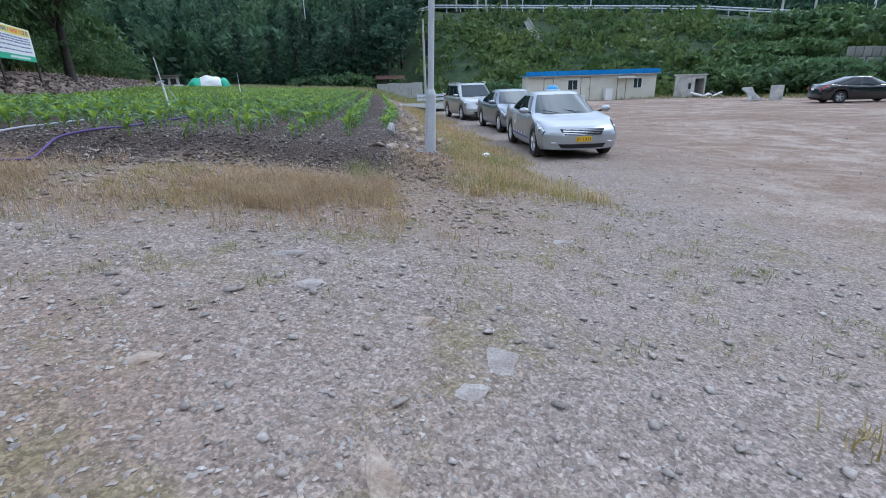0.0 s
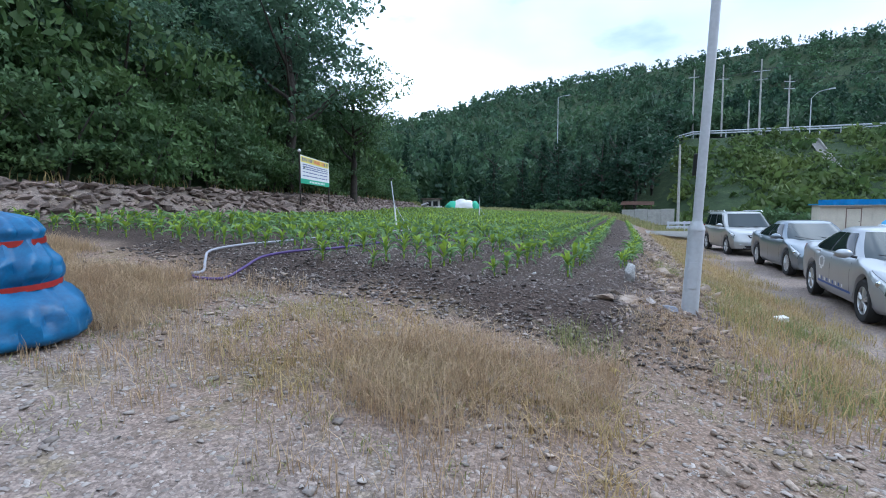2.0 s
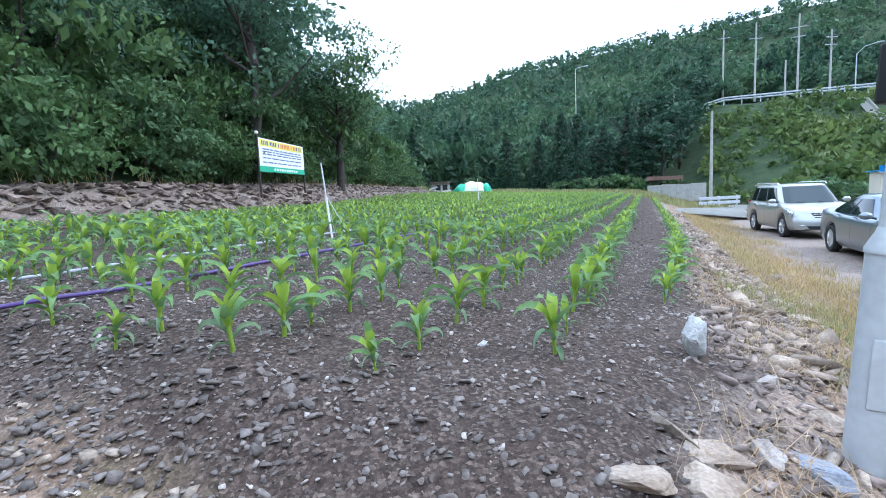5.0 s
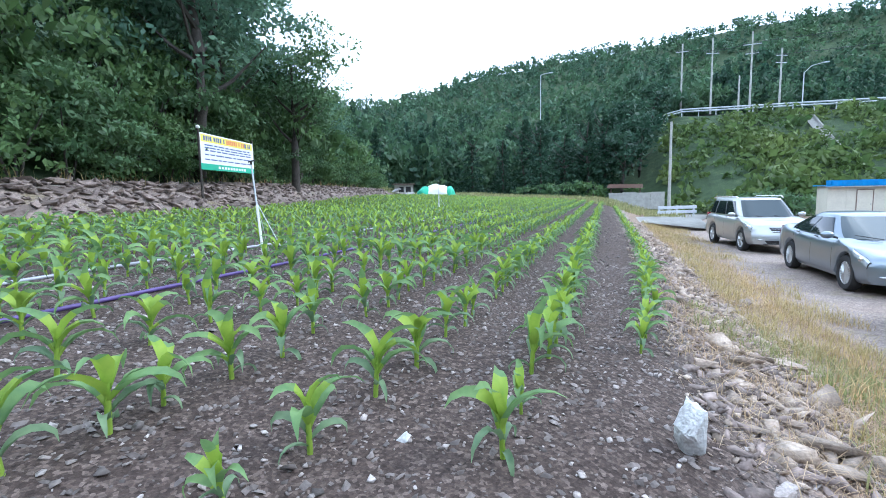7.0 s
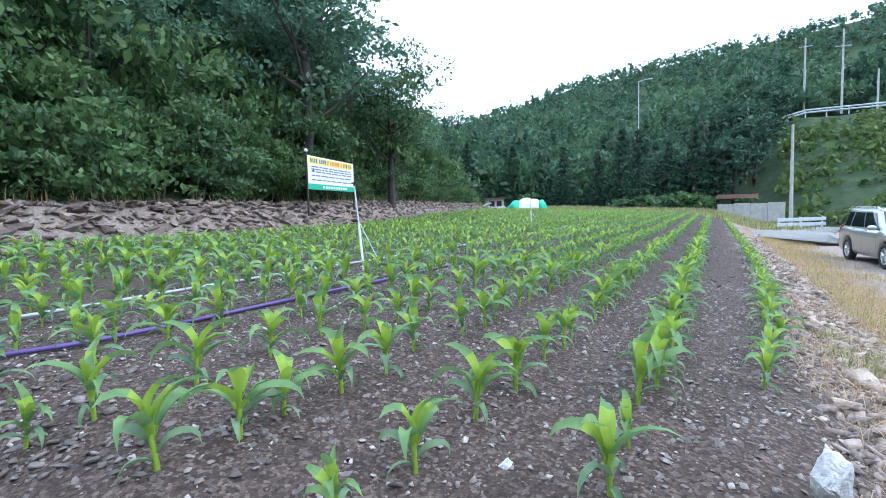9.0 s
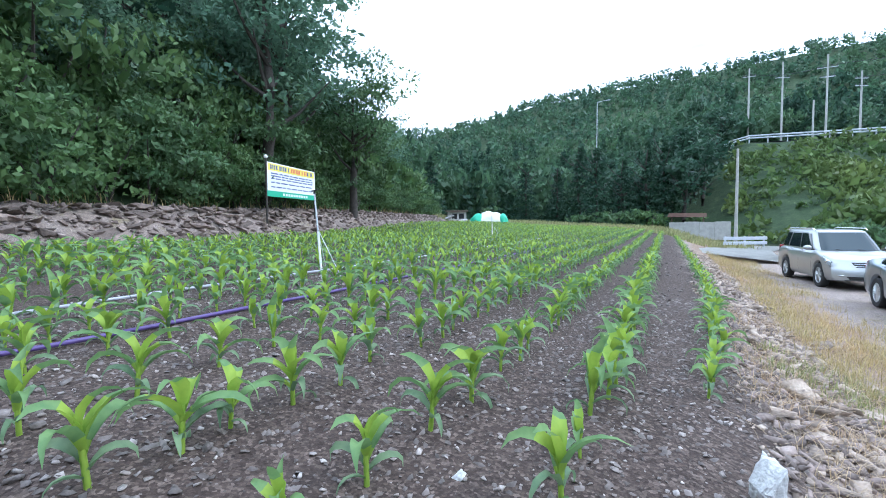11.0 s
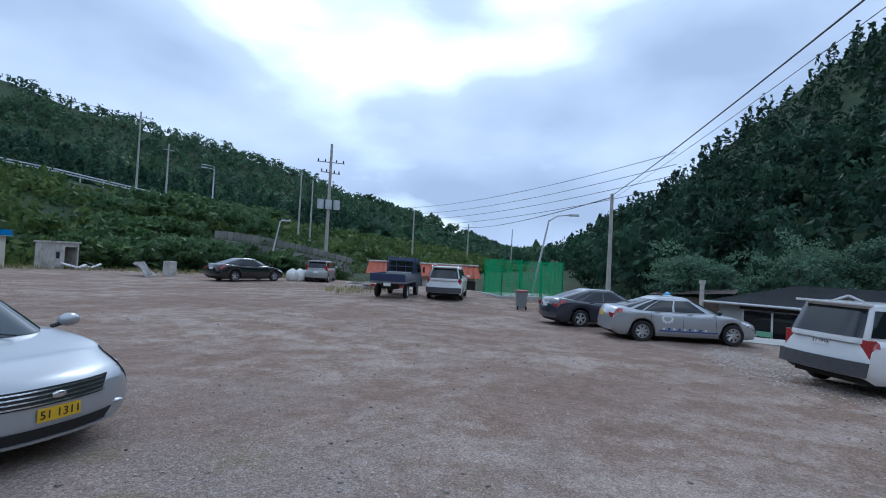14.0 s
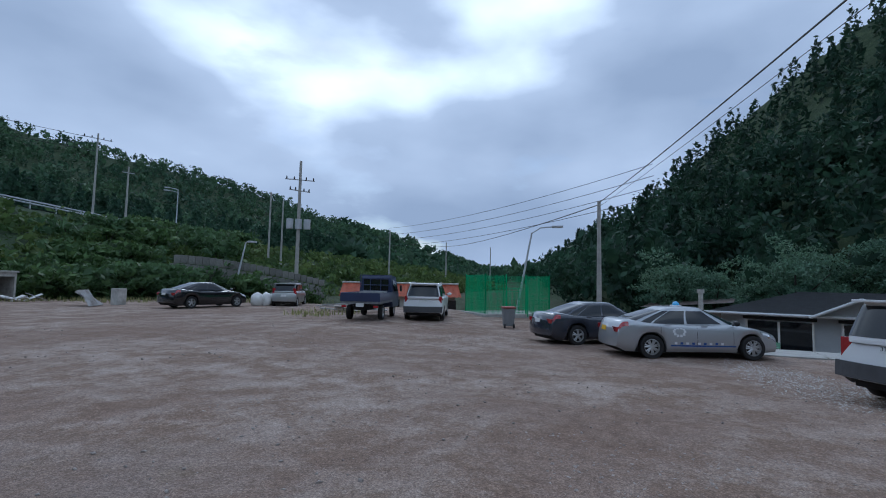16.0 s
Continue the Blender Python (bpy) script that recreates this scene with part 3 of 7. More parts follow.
def make_tree(kind, seed, n, size, leaf):
    t = empty("tree" if kind != "bush" else "bush")
    if kind == "bush":
        for i in range(3):
            bm = bmesh.new()
            a = i * 2.1 + seed
            tube(bm, [(0, 0, -0.2), (0.2 * math.cos(a), 0.2 * math.sin(a), 0.5), (0.55 * math.cos(a), 0.55 * math.sin(a), 1.0)], [0.03, 0.02, 0.008], 5)
            bm_mesh("stem", bm, M_BARK, t)
    else:
        bm_mesh("trunk", trunk_bm(6.4 if kind == "conifer" else 5.2, 0.13 if kind == "conifer" else 0.16, seed), M_BARK, t, smooth=True)
    soup("crown", tree_mesh(kind, seed, n, size, 1.0).reshape(-1, 3), 4, leaf, parent=t)
    return t


tr = random.Random(31)
protos = [make_tree("broad", 100 + i, 3900, 0.084, M_LEAF if i == 2 else M_LEAF_MID) for i in range(3)]
protos += [make_tree("broad", 120, 3600, 0.105, M_LEAF_MID)]
back_protos = [make_tree("broad", 130 + i, 720, 0.23, M_LEAF_MID if i < 2 else M_LEAF_DARK) for i in range(4)]
cprotos = [make_tree("conifer", 140 + i, 2600, 0.17, M_LEAF_DARK) for i in range(2)]
bprotos = [make_tree("bush", 160 + i, 1500, 0.052, M_BUSH if i < 2 else M_LEAF) for i in range(4)]
far_bushes = [make_tree("bush", 170 + i, 300, 0.14, M_BUSH if i < 2 else M_LEAF) for i in range(4)]
for p in protos + back_protos:
    tagged(p, "broad-leaved tree with a full dense green crown", "tree", "trees on the wooded slope")
for p in cprotos:
    tagged(p, "dark green conifer with drooping layered branches", "tree", "conifers at the field edge")
for p in bprotos + far_bushes:
    tagged(p, "leafy green bush at the foot of the wooded slope", "bush", "bushes along the stone bank")


def plant(p, x, y, s, dz=-0.1, rz=None, stretch=1.0):
    q = p
    if p.get("used"):
        q = copy_thing(p, Matrix())
        q.scale = (1, 1, 1)
        if "used" in q:
            del q["used"]
    else:
        p["used"] = 1
    q.location = (x, y, gz(x, y) + dz)
    q.rotation_euler = (0, 0, tr.uniform(0, 6.28) if rz is None else rz)
    q.scale = (s, s, s * stretch)
    return q


# a dense belt of bushes, then trees climbing the slope
for i, y in enumerate(np.arange(1.5, 46, 1.15)):
    bx = float(bank_x(y)) - 1.9
    plant(bprotos[i % 4], bx - tr.uniform(0, 0.7), y + tr.uniform(-0.4, 0.4), tr.uniform(1.0, 1.6), stretch=1.2)
    plant((bprotos if y < 22 else far_bushes)[(i + 1) % 4], bx - tr.uniform(1.3, 2.2), y + tr.uniform(-0.4, 0.4), tr.uniform(1.5, 2.2), stretch=1.2)
for i, y in enumerate(np.arange(4.0, 30, 1.3)):
    bx = float(bank_x(y)) - 4.0
    plant((bprotos if y < 27 else far_bushes)[(i + 2) % 4], bx - tr.uniform(0, 1.6), y + tr.uniform(-0.5, 0.5), tr.uniform(2.0, 2.9), stretch=1.35)
for i, y in enumerate(np.arange(-1.0, 44, 2.1)):
    bx = float(bank_x(y)) - 4.2
    grow = 1.0 if y < 27 else 0.75
    for j in range(3):
        kind = protos[i % 3] if j == 0 else back_protos[(i + j * 2) % 4]
        plant(kind, bx - j * 3.0 - tr.uniform(0, 1.4), y + tr.uniform(-0.9, 0.9), grow * tr.uniform(0.85, 1.15) * (1.0 + 0.12 * j), -0.4)
# the tall tree that stands out against the sky
plant(protos[1], -14.4, 18.0, 1.55, -0.5)
for x, y, s_ in ((-14.9, 15.0, 1.7), (-15.2, 16.6, 1.9), (-15.8, 18.6, 1.9), (-16.4, 20.4, 1.8), (-16.8, 22.3, 1.6), (-17.6, 24.4, 1.6), (-18.8, 27.2, 1.6)):
    plant(bprotos[int(y) % 4], x, y, s_, stretch=1.3)
plant(protos[0], -16.0, 20.5, 1.6, -0.5)
# conifers and bushes behind the far end of the field
for x, y, s in ((-11.5, 56, 1.25), (-9.2, 58, 1.1), (-13.8, 58.5, 1.35), (-7.2, 60, 1.3), (-16.5, 59, 1.0), (-20, 58, 1.1), (-6.0, 63, 1.4), (-28.5, 46, 0.9), (-27, 49, 1.0)):
    plant(cprotos[int(abs(x) * 3) % 2], x, y, s, -0.3)
for x, y, s in ((-9.6, 54, 1.5), (-7.8, 54.6, 1.3), (-6.3, 55.2, 1.6), (-12.5, 54, 1.2), (-26, 41, 1.3), (-24.5, 44, 1.2), (-21.5, 52, 1.3), (-3.0, 60.5, 1.2), (8.5, 48, 1.7), (6.8, 49.5, 1.8), (7.2, 47, 1.3)):
    plant(far_bushes[int(abs(x) * 7) % 4], x, y, s)
for i in range(100):
    x = tr.uniform(22.5, 41)
    y = float(np.interp(x, [22, 25, 34, 44], [46, 43, 33, 28])) + tr.uniform(0.5, 7)
    plant(far_bushes[i % 4], x, y, tr.uniform(1.0, 2.1) * (0.6 if x > 36 or x < 26 else 1.0))
for i in range(60):
    y = tr.uniform(45, 64)
    x = (y - 6) * tr.uniform(0.72, 1.2)
    plant(far_bushes[i % 4], x, y, tr.uniform(1.4, 2.5), -0.2)
for i in range(16):
    x = tr.uniform(28, 46)
    y = float(np.interp(x, [22, 25, 34, 44], [46, 43, 34, 29])) + tr.uniform(4, 12)
    plant(far_bushes[i % 4], x, y, tr.uniform(1.2, 2.0) * (0.45 if x > 35 else 1.0), -0.2)
for i in range(12):
    a = radians(tr.uniform(92, 118))
    r = tr.uniform(33, 39)
    plant(protos[3], math.sin(a) * r, 6 + math.cos(a) * r, tr.uniform(0.75, 1.05), -0.8)
# scrub over the embankment, one growth
er = np.random.default_rng(77)
ex = er.uniform(0, 100, 4200)
ef = np.interp(ex, [-60, -4, 4, 25, 45, 60, 110], [62, 60, 52, 46, 36, 30, 24])
ry_, rz_ = road_line(ex)
et = er.uniform(0, 1, len(ex)) ** 1.1
ey = ef + (ry_ - ef) * et - 0.8
clump = wavy(ex, ey, 0.5, 7.0)
keep = clump > er.uniform(-0.9, 0.5, len(ex))
ep = np.c_[ex, ey, ground(ex, ey) - 0.2][keep]
tagged(scatter_woods("embankment_scrub", "bush", ep, er.uniform(0.4, 1.15, len(ep)), 20, 0.38, M_SCRUB, 33), "low green scrub and creepers over the embankment", "scrub", kind="stuff")

# ---- stones ----
def rock_base(seed, flat=0.6):
    rng = np.random.default_rng(seed)
    bm = bmesh.new()
    p = rng.normal(size=(9, 3))
    p /= np.linalg.norm(p, axis=1)[:, None]
    p *= rng.uniform(0.7, 1.15, 9)[:, None]
    for q in p:
        bm.verts.new((q[0], q[1] * 0.8, q[2] * flat))
    r = bmesh.ops.convex_hull(bm, input=bm.verts[:])
    bmesh.ops.delete(bm, geom=[v for v in bm.verts if not v.link_faces], context="VERTS")
    bm.verts.index_update()
    vs = [tuple(v.co) for v in bm.verts]
    fs = [[w.index for w in f.verts] for f in bm.faces]
    bm.free()
    return vs, fs


OCT_V = [(1, 0.1, 0), (0, 0.8, 0.1), (-0.9, 0, 0), (0.1, -0.7, 0.05), (0.1, 0, 0.55), (0, 0, -0.5)]
OCT_F = [(0, 1, 4), (1, 2, 4), (2, 3, 4), (3, 0, 4), (1, 0, 5), (2, 1, 5), (3, 2, 5), (0, 3, 5)]
CHIP_V = [(1, 0.15, -0.2), (-0.35, 0.85, -0.2), (-0.95, -0.1, -0.2), (0.25, -0.75, -0.2), (0.35, 0.1, 0.34), (-0.45, 0.12, 0.30)]
CHIP_F = [(0, 1, 4), (1, 5, 4), (1, 2, 5), (2, 3, 5), (3, 4, 5), (3, 0, 4)]
CHIP = (CHIP_V, CHIP_F)
sr = np.random.default_rng(8)


def strew(name, n, area, size, material, label, category="stones", flat=0.6, base=None, keep=None, sink=0.25, tilt=0.3, power=2.5, edge=False):
    """Loose stones over a stretch of ground, as one mesh."""
    x, y = sr.uniform(area[0], area[1], n), sr.uniform(area[2], area[3], n)
    if keep is not None:
        k = keep(x, y)
        x, y = x[k], y[k]
    s = size[0] + (size[1] - size[0]) * sr.uniform(0, 1, len(x)) ** power
    if edge:
        x = x - drift(y)
    z = ground(x, y) + s * flat * (0.5 - sink)
    sc = np.stack([s * sr.uniform(0.8, 1.3, len(x)), s * sr.uniform(0.6, 1.0, len(x)), s * sr.uniform(0.6, 1.1, len(x))], 1)
    m = trs(np.c_[x, y, z], sc, sr.uniform(0, 6.28, len(x)), sr.normal(0, tilt, len(x)), sr.normal(0, tilt, len(x)))
    bv, bf = base or (OCT_V, OCT_F)
    return tagged(many(name, bv, bf, m, material), label, category, kind="stuff")


M_PALE = mat("pale_shale", (0.40, 0.355, 0.33), 0.88, grain=0.25, scale=8, second=(0.27, 0.225, 0.20), island=0.4, bump=0.5)
R1, R2, R3 = rock_base(1, 0.5), rock_base(2, 0.3), rock_base(3, 0.42)
off_field = lambda x, y: (y < 6.3 + 0.2 * wavy(x, y, 2.7, 4.0)) | (x > 0.9)
strew("path_gravel", 29000, (-3.6, 4.2, 0.9, 6.6), (0.005, 0.021), M_GRAVEL, "loose grey-brown gravel over packed earth", keep=off_field, base=CHIP)
strew("wider_gravel", 14000, (-5.5, 9.5, 0.5, 12.0), (0.008, 0.028), M_GRAVEL, "scattered coarse gravel", keep=lambda x, y: off_field(x, y) & (wavy(x, y, 0.9, 3.0) > -0.2), base=CHIP)
strew("path_stones", 1700, (-4.5, 4.0, 1.0, 6.6), (0.012, 0.055), M_GRAVEL, "flat grey stones lying in the gravel", base=R2, keep=off_field, tilt=0.12)
soil_in = lambda x, y: (y > 6.1 + 0.25 * wavy(x, y, 2.7, 4.0)) & (x < 0.75 - drift(y)) & (x > bank_x(y) + 0.4)
strew("field_stones", 16000, (-5.0, 0.8, 6.0, 13.5), (0.006, 0.03), M_SHALE, "grey shale fragments in the dark soil", keep=soil_in, base=CHIP)
strew("field_edge_stones", 4600, (-6.0, 1.0, 6.05, 7.5), (0.012, 0.055), M_SHALE, "slabs of grey shale at the field's edge", base=R2, keep=lambda x, y: sr.uniform(size=len(x)) > np.clip((y - 6.3) * 1.1, 0, 0.9), power=2.0)
strew("white_field_stones", 4200, (-5.0, 0.8, 6.2, 12), (0.008, 0.034), M_PALE, "pale stones on the dark soil", base=R2, keep=soil_in, tilt=0.4)
strew("field_far_stones", 3600, (-8.0, 0.6, 13, 30), (0.02, 0.05), M_SHALE, "shale fragments between the far rows", keep=soil_in)
strew("bank_stones", 7000, (0.15, 1.6, 6.2, 30), (0.02, 0.10), M_STONE, "rubble of brown-grey stones along the field's bank", base=R3, power=2.2, edge=True,
      keep=lambda x, y: (np.abs(x - 0.95 - 0.15 * wavy(x, y, 1.3)) < 0.5 * sr.uniform(0.2, 1.1, len(x))) & (sr.uniform(size=len(x)) < 0.15 + 0.85 * smooth01(8.0, 10.0, y)))
thick = lambda x, y: sr.uniform(size=len(x)) < 0.35 + 0.65 * smooth01(8.0, 9.8, y)
strew("near_bank_rubble", 4600, (0.28, 1.2, 6.5, 18), (0.015, 0.075), M_REDROCK, "broken brown-grey stones thick along the bank", base=R3, power=2.0, edge=True, tilt=0.5, keep=thick)
strew("near_bank_chips", 3000, (0.2, 1.35, 6.5, 16), (0.01, 0.05), M_STONE, "flat stone chips among the bank's rubble", base=R2, power=2.0, edge=True, tilt=0.4, keep=thick)
strew("bank_boulders", 110, (0.35, 1.25, 7.0, 18), (0.07, 0.15), M_STONE, "large pale rocks on the bank", base=R1, power=1.5, edge=True, keep=lambda x, y: y > 8.7)
strew("verge_stones", 2600, (-6.0, 1.6, 4.2, 6.4), (0.012, 0.06), M_STONE, "brown stones lying in the verge", base=R2, power=2.6, tilt=0.25)
strew("lot_stones", 5200, (3.2, 22, -2, 24), (0.008, 0.04), M_GRAVEL, "loose stones on the packed lot", keep=lambda x, y: wavy(x, y, 0.7, 9.0) > -0.1)

# stones that stand out, each a thing
def single_rock(x, y, size, seed, material, label, name="rock", dz=0.0, rz=0.0):
    bm = bmesh.new()
    rr = np.random.default_rng(seed + 500)
    for q in rr.normal(size=(13, 3)):
        q = q / np.linalg.norm(q) * rr.uniform(0.8, 1.1)
        bm.verts.new((q[0] * size[0], q[1] * size[1], max(q[2], -0.6) * size[2]))
    bmesh.ops.convex_hull(bm, input=bm.verts[:])
    bmesh.ops.delete(bm, geom=[v for v in bm.verts if not v.link_faces], context="VERTS")
    bmesh.ops.triangulate(bm, faces=bm.faces[:])
    bmesh.ops.subdivide_edges(bm, edges=bm.edges[:], cuts=3, use_grid_fill=True)
    for v in bm.verts:
        q = Vector((v.co.x / size[0], v.co.y / size[1], v.co.z / size[2]))
        v.co *= 1 + 0.13 * noise.noise(q * 1.9 + Vector((seed, 0, 0))) + 0.09 * noise.noise(q * 4.5 + Vector((0, seed, 0))) + 0.05 * noise.cell(q * 3.1)
    ob = bm_mesh(name, bm, material)
    ob.location, ob.rotation_euler = (x, y, gz(x, y) + size[2] * 0.35 + dz), (0, 0, rz)
    return tagged(ob, label, "rock", "single rocks")


M_WHITEROCK = mat("white_quartz", (0.66, 0.66, 0.65), 0.8, grain=0.2, scale=7, second=(0.42, 0.41, 0.40), bump=0.6)
M_SLATE = mat("slate", (0.22, 0.24, 0.29), 0.7, grain=0.15, scale=9, second=(0.30, 0.29, 0.31), bump=0.4)
single_rock(0.21, 8.33, (0.062, 0.08, 0.19), 1, M_WHITEROCK, "upright white quartz rock at the edge of the soil", dz=0.02)
for x, y, size, seed, stone, label, rz in (
        (1.10, 2.13, (0.12, 0.15, 0.025), 2, M_PALE, "flat pale grey slab sunk in the gravel", 0.6),
        (0.97, 1.86, (0.09, 0.08, 0.025), 11, M_PALE, "small flat slab in the gravel", 0.1),
        (0.65, 1.43, (0.07, 0.16, 0.03), 12, M_STONE, "long pale stone sunk in the path", 0.3),
        (-0.08, 3.18, (0.15, 0.12, 0.03), 3, M_PALE, "flat pale slab sunk in the gravel", 0.2),
        (0.14, 2.75, (0.15, 0.08, 0.02), 13, M_PALE, "thin grey slab flush with the gravel", -0.2),
        (1.94, 4.17, (0.13, 0.09, 0.025), 14, M_PALE, "flat grey stone pressed into the lot", 0.4),
        (0.78, 2.44, (0.11, 0.07, 0.03), 15, M_STONE, "flat brown stone among gravel", 0.9),
        (-0.32, 1.91, (0.10, 0.06, 0.025), 16, M_STONE, "small brown slab on packed earth", 0.2),
        (-1.25, 5.31, (0.16, 0.10, 0.04), 4, M_PALE, "flat grey slab among the dry grass", 0.0),
        (0.13, 7.43, (0.19, 0.075, 0.05), 17, M_STONE, "long angular rock lying along the bank", 2.2),
        (0.30, 7.37, (0.13, 0.10, 0.06), 5, M_STONE, "large angular pale rock on the bank", 0.5),
        (0.45, 7.55, (0.12, 0.08, 0.06), 6, M_PALE, "angular pale rock propped on the bank", 2.4),
        (0.62, 7.62, (0.17, 0.08, 0.055), 7, M_SLATE, "dark slate slab leaning beside the pole", 2.3),
        (0.75, 8.19, (0.15, 0.08, 0.06), 18, M_STONE, "pale wedge of rock behind the pole", 2.5),
        (0.52, 8.38, (0.10, 0.08, 0.045), 19, M_PALE, "rounded pale rock in the weeds", 0.4),
        (0.07, 6.99, (0.16, 0.10, 0.06), 20, M_STONE, "broad rock at the foot of the bank", 0.1),
        (0.27, 7.13, (0.11, 0.12, 0.07), 21, M_STONE, "blocky rock at the foot of the bank", 1.2),
        (0.95, 10.75, (0.20, 0.12, 0.07), 22, M_STONE, "grey-brown rock half buried in the bank", 2.6),
        (1.20, 12.0, (0.22, 0.14, 0.09), 23, M_STONE, "large rounded rock on the bank", 2.3),
        (1.0, 13.6, (0.24, 0.15, 0.10), 24, M_STONE, "large brown rock on the bank", 0.4),
        (1.22, 14.1, (0.20, 0.13, 0.09), 25, M_STONE, "rounded rock beside a larger one", 1.4),
        (2.05, 9.2, (0.15, 0.12, 0.06), 8, M_STONE, "rounded grey rock in the grass", 0.0),
        (-0.82, 7.85, (0.05, 0.038, 0.03), 9, M_WHITEROCK, "small white stone on the soil", 0.0),
        (1.0, 8.9, (0.13, 0.09, 0.05), 10, M_SLATE, "blue-grey slate piece on the bank", 0.0)):
    single_rock(x, y, size, seed, stone, label, rz=rz, dz=-0.45 * size[2])

# the dry stone bank on the field's west side: the stones nearest are pieces of their own
bank = empty("stone_bank")
tagged(bank, "long low bank of piled brown and grey stones beside the field", "stone bank")
mesh_rocks = []
for s_ in range(6):
    v_, f_ = rock_base(40 + s_, 0.5)
    me = bpy.data.meshes.new("bank_stone")
    me.from_pydata(v_, [], f_)
    me.materials.append(M_REDROCK if s_ % 3 else M_STONE)
    mesh_rocks.append(me)
M_REDROCK_P = mat("brown_rock_piece", (0.27, 0.205, 0.17), 0.9, grain=0.25, scale=3, second=(0.14, 0.11, 0.095), rand=0.45, bump=0.6)
for me in mesh_rocks:
    me.materials[0] = M_REDROCK_P
for i in range(300):
    y = tr.uniform(7, 20)
    d = tr.uniform(0.0, 1.5)
    ob = new("stone", mesh_rocks[i % 6])
    s = tr.uniform(0.09, 0.26)
    x = float(bank_x(y)) - d
    ob.location = (x, y, gz(x, y) + s * 0.2)
    ob.rotation_euler, ob.scale = (tr.uniform(-0.4, 0.4), tr.uniform(-0.4, 0.4), tr.uniform(0, 6.28)), (s * 1.3, s, s)
    ob.parent = bank
yy = sr.uniform(2, 46, 6400)
dd = sr.uniform(-0.3, 1.9, len(yy))
ss = 0.04 + 0.14 * sr.uniform(0, 1, len(yy)) ** 2
xx = bank_x(yy) - dd
tagged(many("bank_rubble", *rock_base(60, 0.38), trs(np.c_[xx, yy, ground(xx, yy) + ss * 0.2], np.stack([ss * 1.3, ss, ss], 1), sr.uniform(0, 6.28, len(yy)), sr.normal(0, 0.35, len(yy)), sr.normal(0, 0.35, len(yy))), M_REDROCK),
       "piled brown rubble of the stone bank", "stones", kind="stuff")

# ---- grass ----
def blades(name, n, area, height, material, label, keep=None, width=0.006, lean=0.35, clump=None, per=1, edge=False):
    x, y = sr.uniform(area[0], area[1], n), sr.uniform(area[2], area[3], n)
    if keep is not None:
        k = keep(x, y)
        x, y = x[k], y[k]
    if per > 1:
        x = (x[:, None] + sr.normal(0, clump, (len(x), per))).ravel()
        y = (y[:, None] + sr.normal(0, clump, (len(y), per))).ravel()
    if edge:
        x = x - drift(y) * 0.8
    m = len(x)
    z = ground(x, y) - 0.01
    h = sr.uniform(height[0], height[1], m)
    la, ll = sr.uniform(0, 6.28, m), np.abs(sr.normal(0, lean, m)) * h
    a = la + math.pi / 2 + sr.normal(0, 0.3, m)
    w = width * sr.uniform(0.6, 1.4, m)
    p = np.c_[x, y, z]
    side = np.c_[np.cos(a), np.sin(a), np.zeros(m)] * w[:, None]
    off = np.c_[np.cos(la) * ll, np.sin(la) * ll, np.zeros(m)]
    up = np.c_[np.zeros(m), np.zeros(m), h]
    mid = p + off * 0.3 + up * 0.6
    tip = p + off + up * 0.95
    q = np.stack([p - side, p + side, mid + side * 0.8, mid - side * 0.8, mid - side * 0.8, mid + side * 0.8, tip + side * 0.15, tip - side * 0.15], 1)
    return tagged(soup(name, q, 4, material), label, "grass", kind="stuff")


fringe = lambda x, y: (wavy(x, y, 1.4, 2.0) > -0.25)
blades("dry_grass", 5200, (-8.5, 0.4, 4.2, 5.85), (0.04, 0.22), M_DRY, "dry pinkish-tan grass along the field's edge", keep=lambda x, y: wavy(x, y, 1.9, 2.0) + 0.5 * wavy(x, y, 5.3, 4.0) + 0.25 * (x < -1.6) > sr.uniform(0.05, 0.6, len(x)), per=12, clump=0.06, width=0.002, lean=1.1)
blades("verge_straw", 1500, (-8.5, 0.6, 4.0, 6.0), (0.03, 0.12), M_STRAW, "low yellowing grass between the dry tufts", keep=lambda x, y: wavy(x, y, 2.4, 9.0) > 0.0, per=10, clump=0.06, width=0.0028, lean=1.3)
blades("sparse_dry_grass", 1500, (-5.5, 2.6, 3.6, 6.2), (0.04, 0.16), M_DRY, "thin dry grass tufts in the gravel", keep=lambda x, y: wavy(x, y, 1.7, 6.0) > 0.1, per=9, clump=0.06, width=0.0022, lean=0.7)
blades("bank_grass", 3600, (1.1, 3.1, 5.6, 34), (0.05, 0.22), M_STRAW, "yellowing grass over the bank beside the cars", keep=lambda x, y: (sr.uniform(size=len(x)) < np.where(y < 16, 0.9, 0.6)) & (wavy(x, y, 2.3, 3.0) > -0.35), edge=True, per=8, clump=0.08, width=0.0034, lean=0.9)
blades("bank_straw", 1700, (0.35, 2.5, 5.9, 14), (0.03, 0.11), M_DRY, "dry straw lying over the stony bank", keep=lambda x, y: wavy(x, y, 2.6, 5.0) > -0.1, edge=True, per=12, clump=0.10, width=0.002, lean=2.0)
blades("bank_green", 1100, (0.28, 2.6, 5.6, 12), (0.03, 0.14), M_GREEN_GRASS, "fresh green weeds on the bank", keep=lambda x, y: wavy(x, y, 2.1, 8.0) > 0.1, per=12, clump=0.06, width=0.004, lean=0.7)
blades("weed_tuft_grass", 24, (-0.15, 0.30, 5.85, 6.3), (0.08, 0.22), M_GREEN_GRASS, "tall grey-green weed clump at the field's corner", per=12, clump=0.05, width=0.0022, lean=0.6)
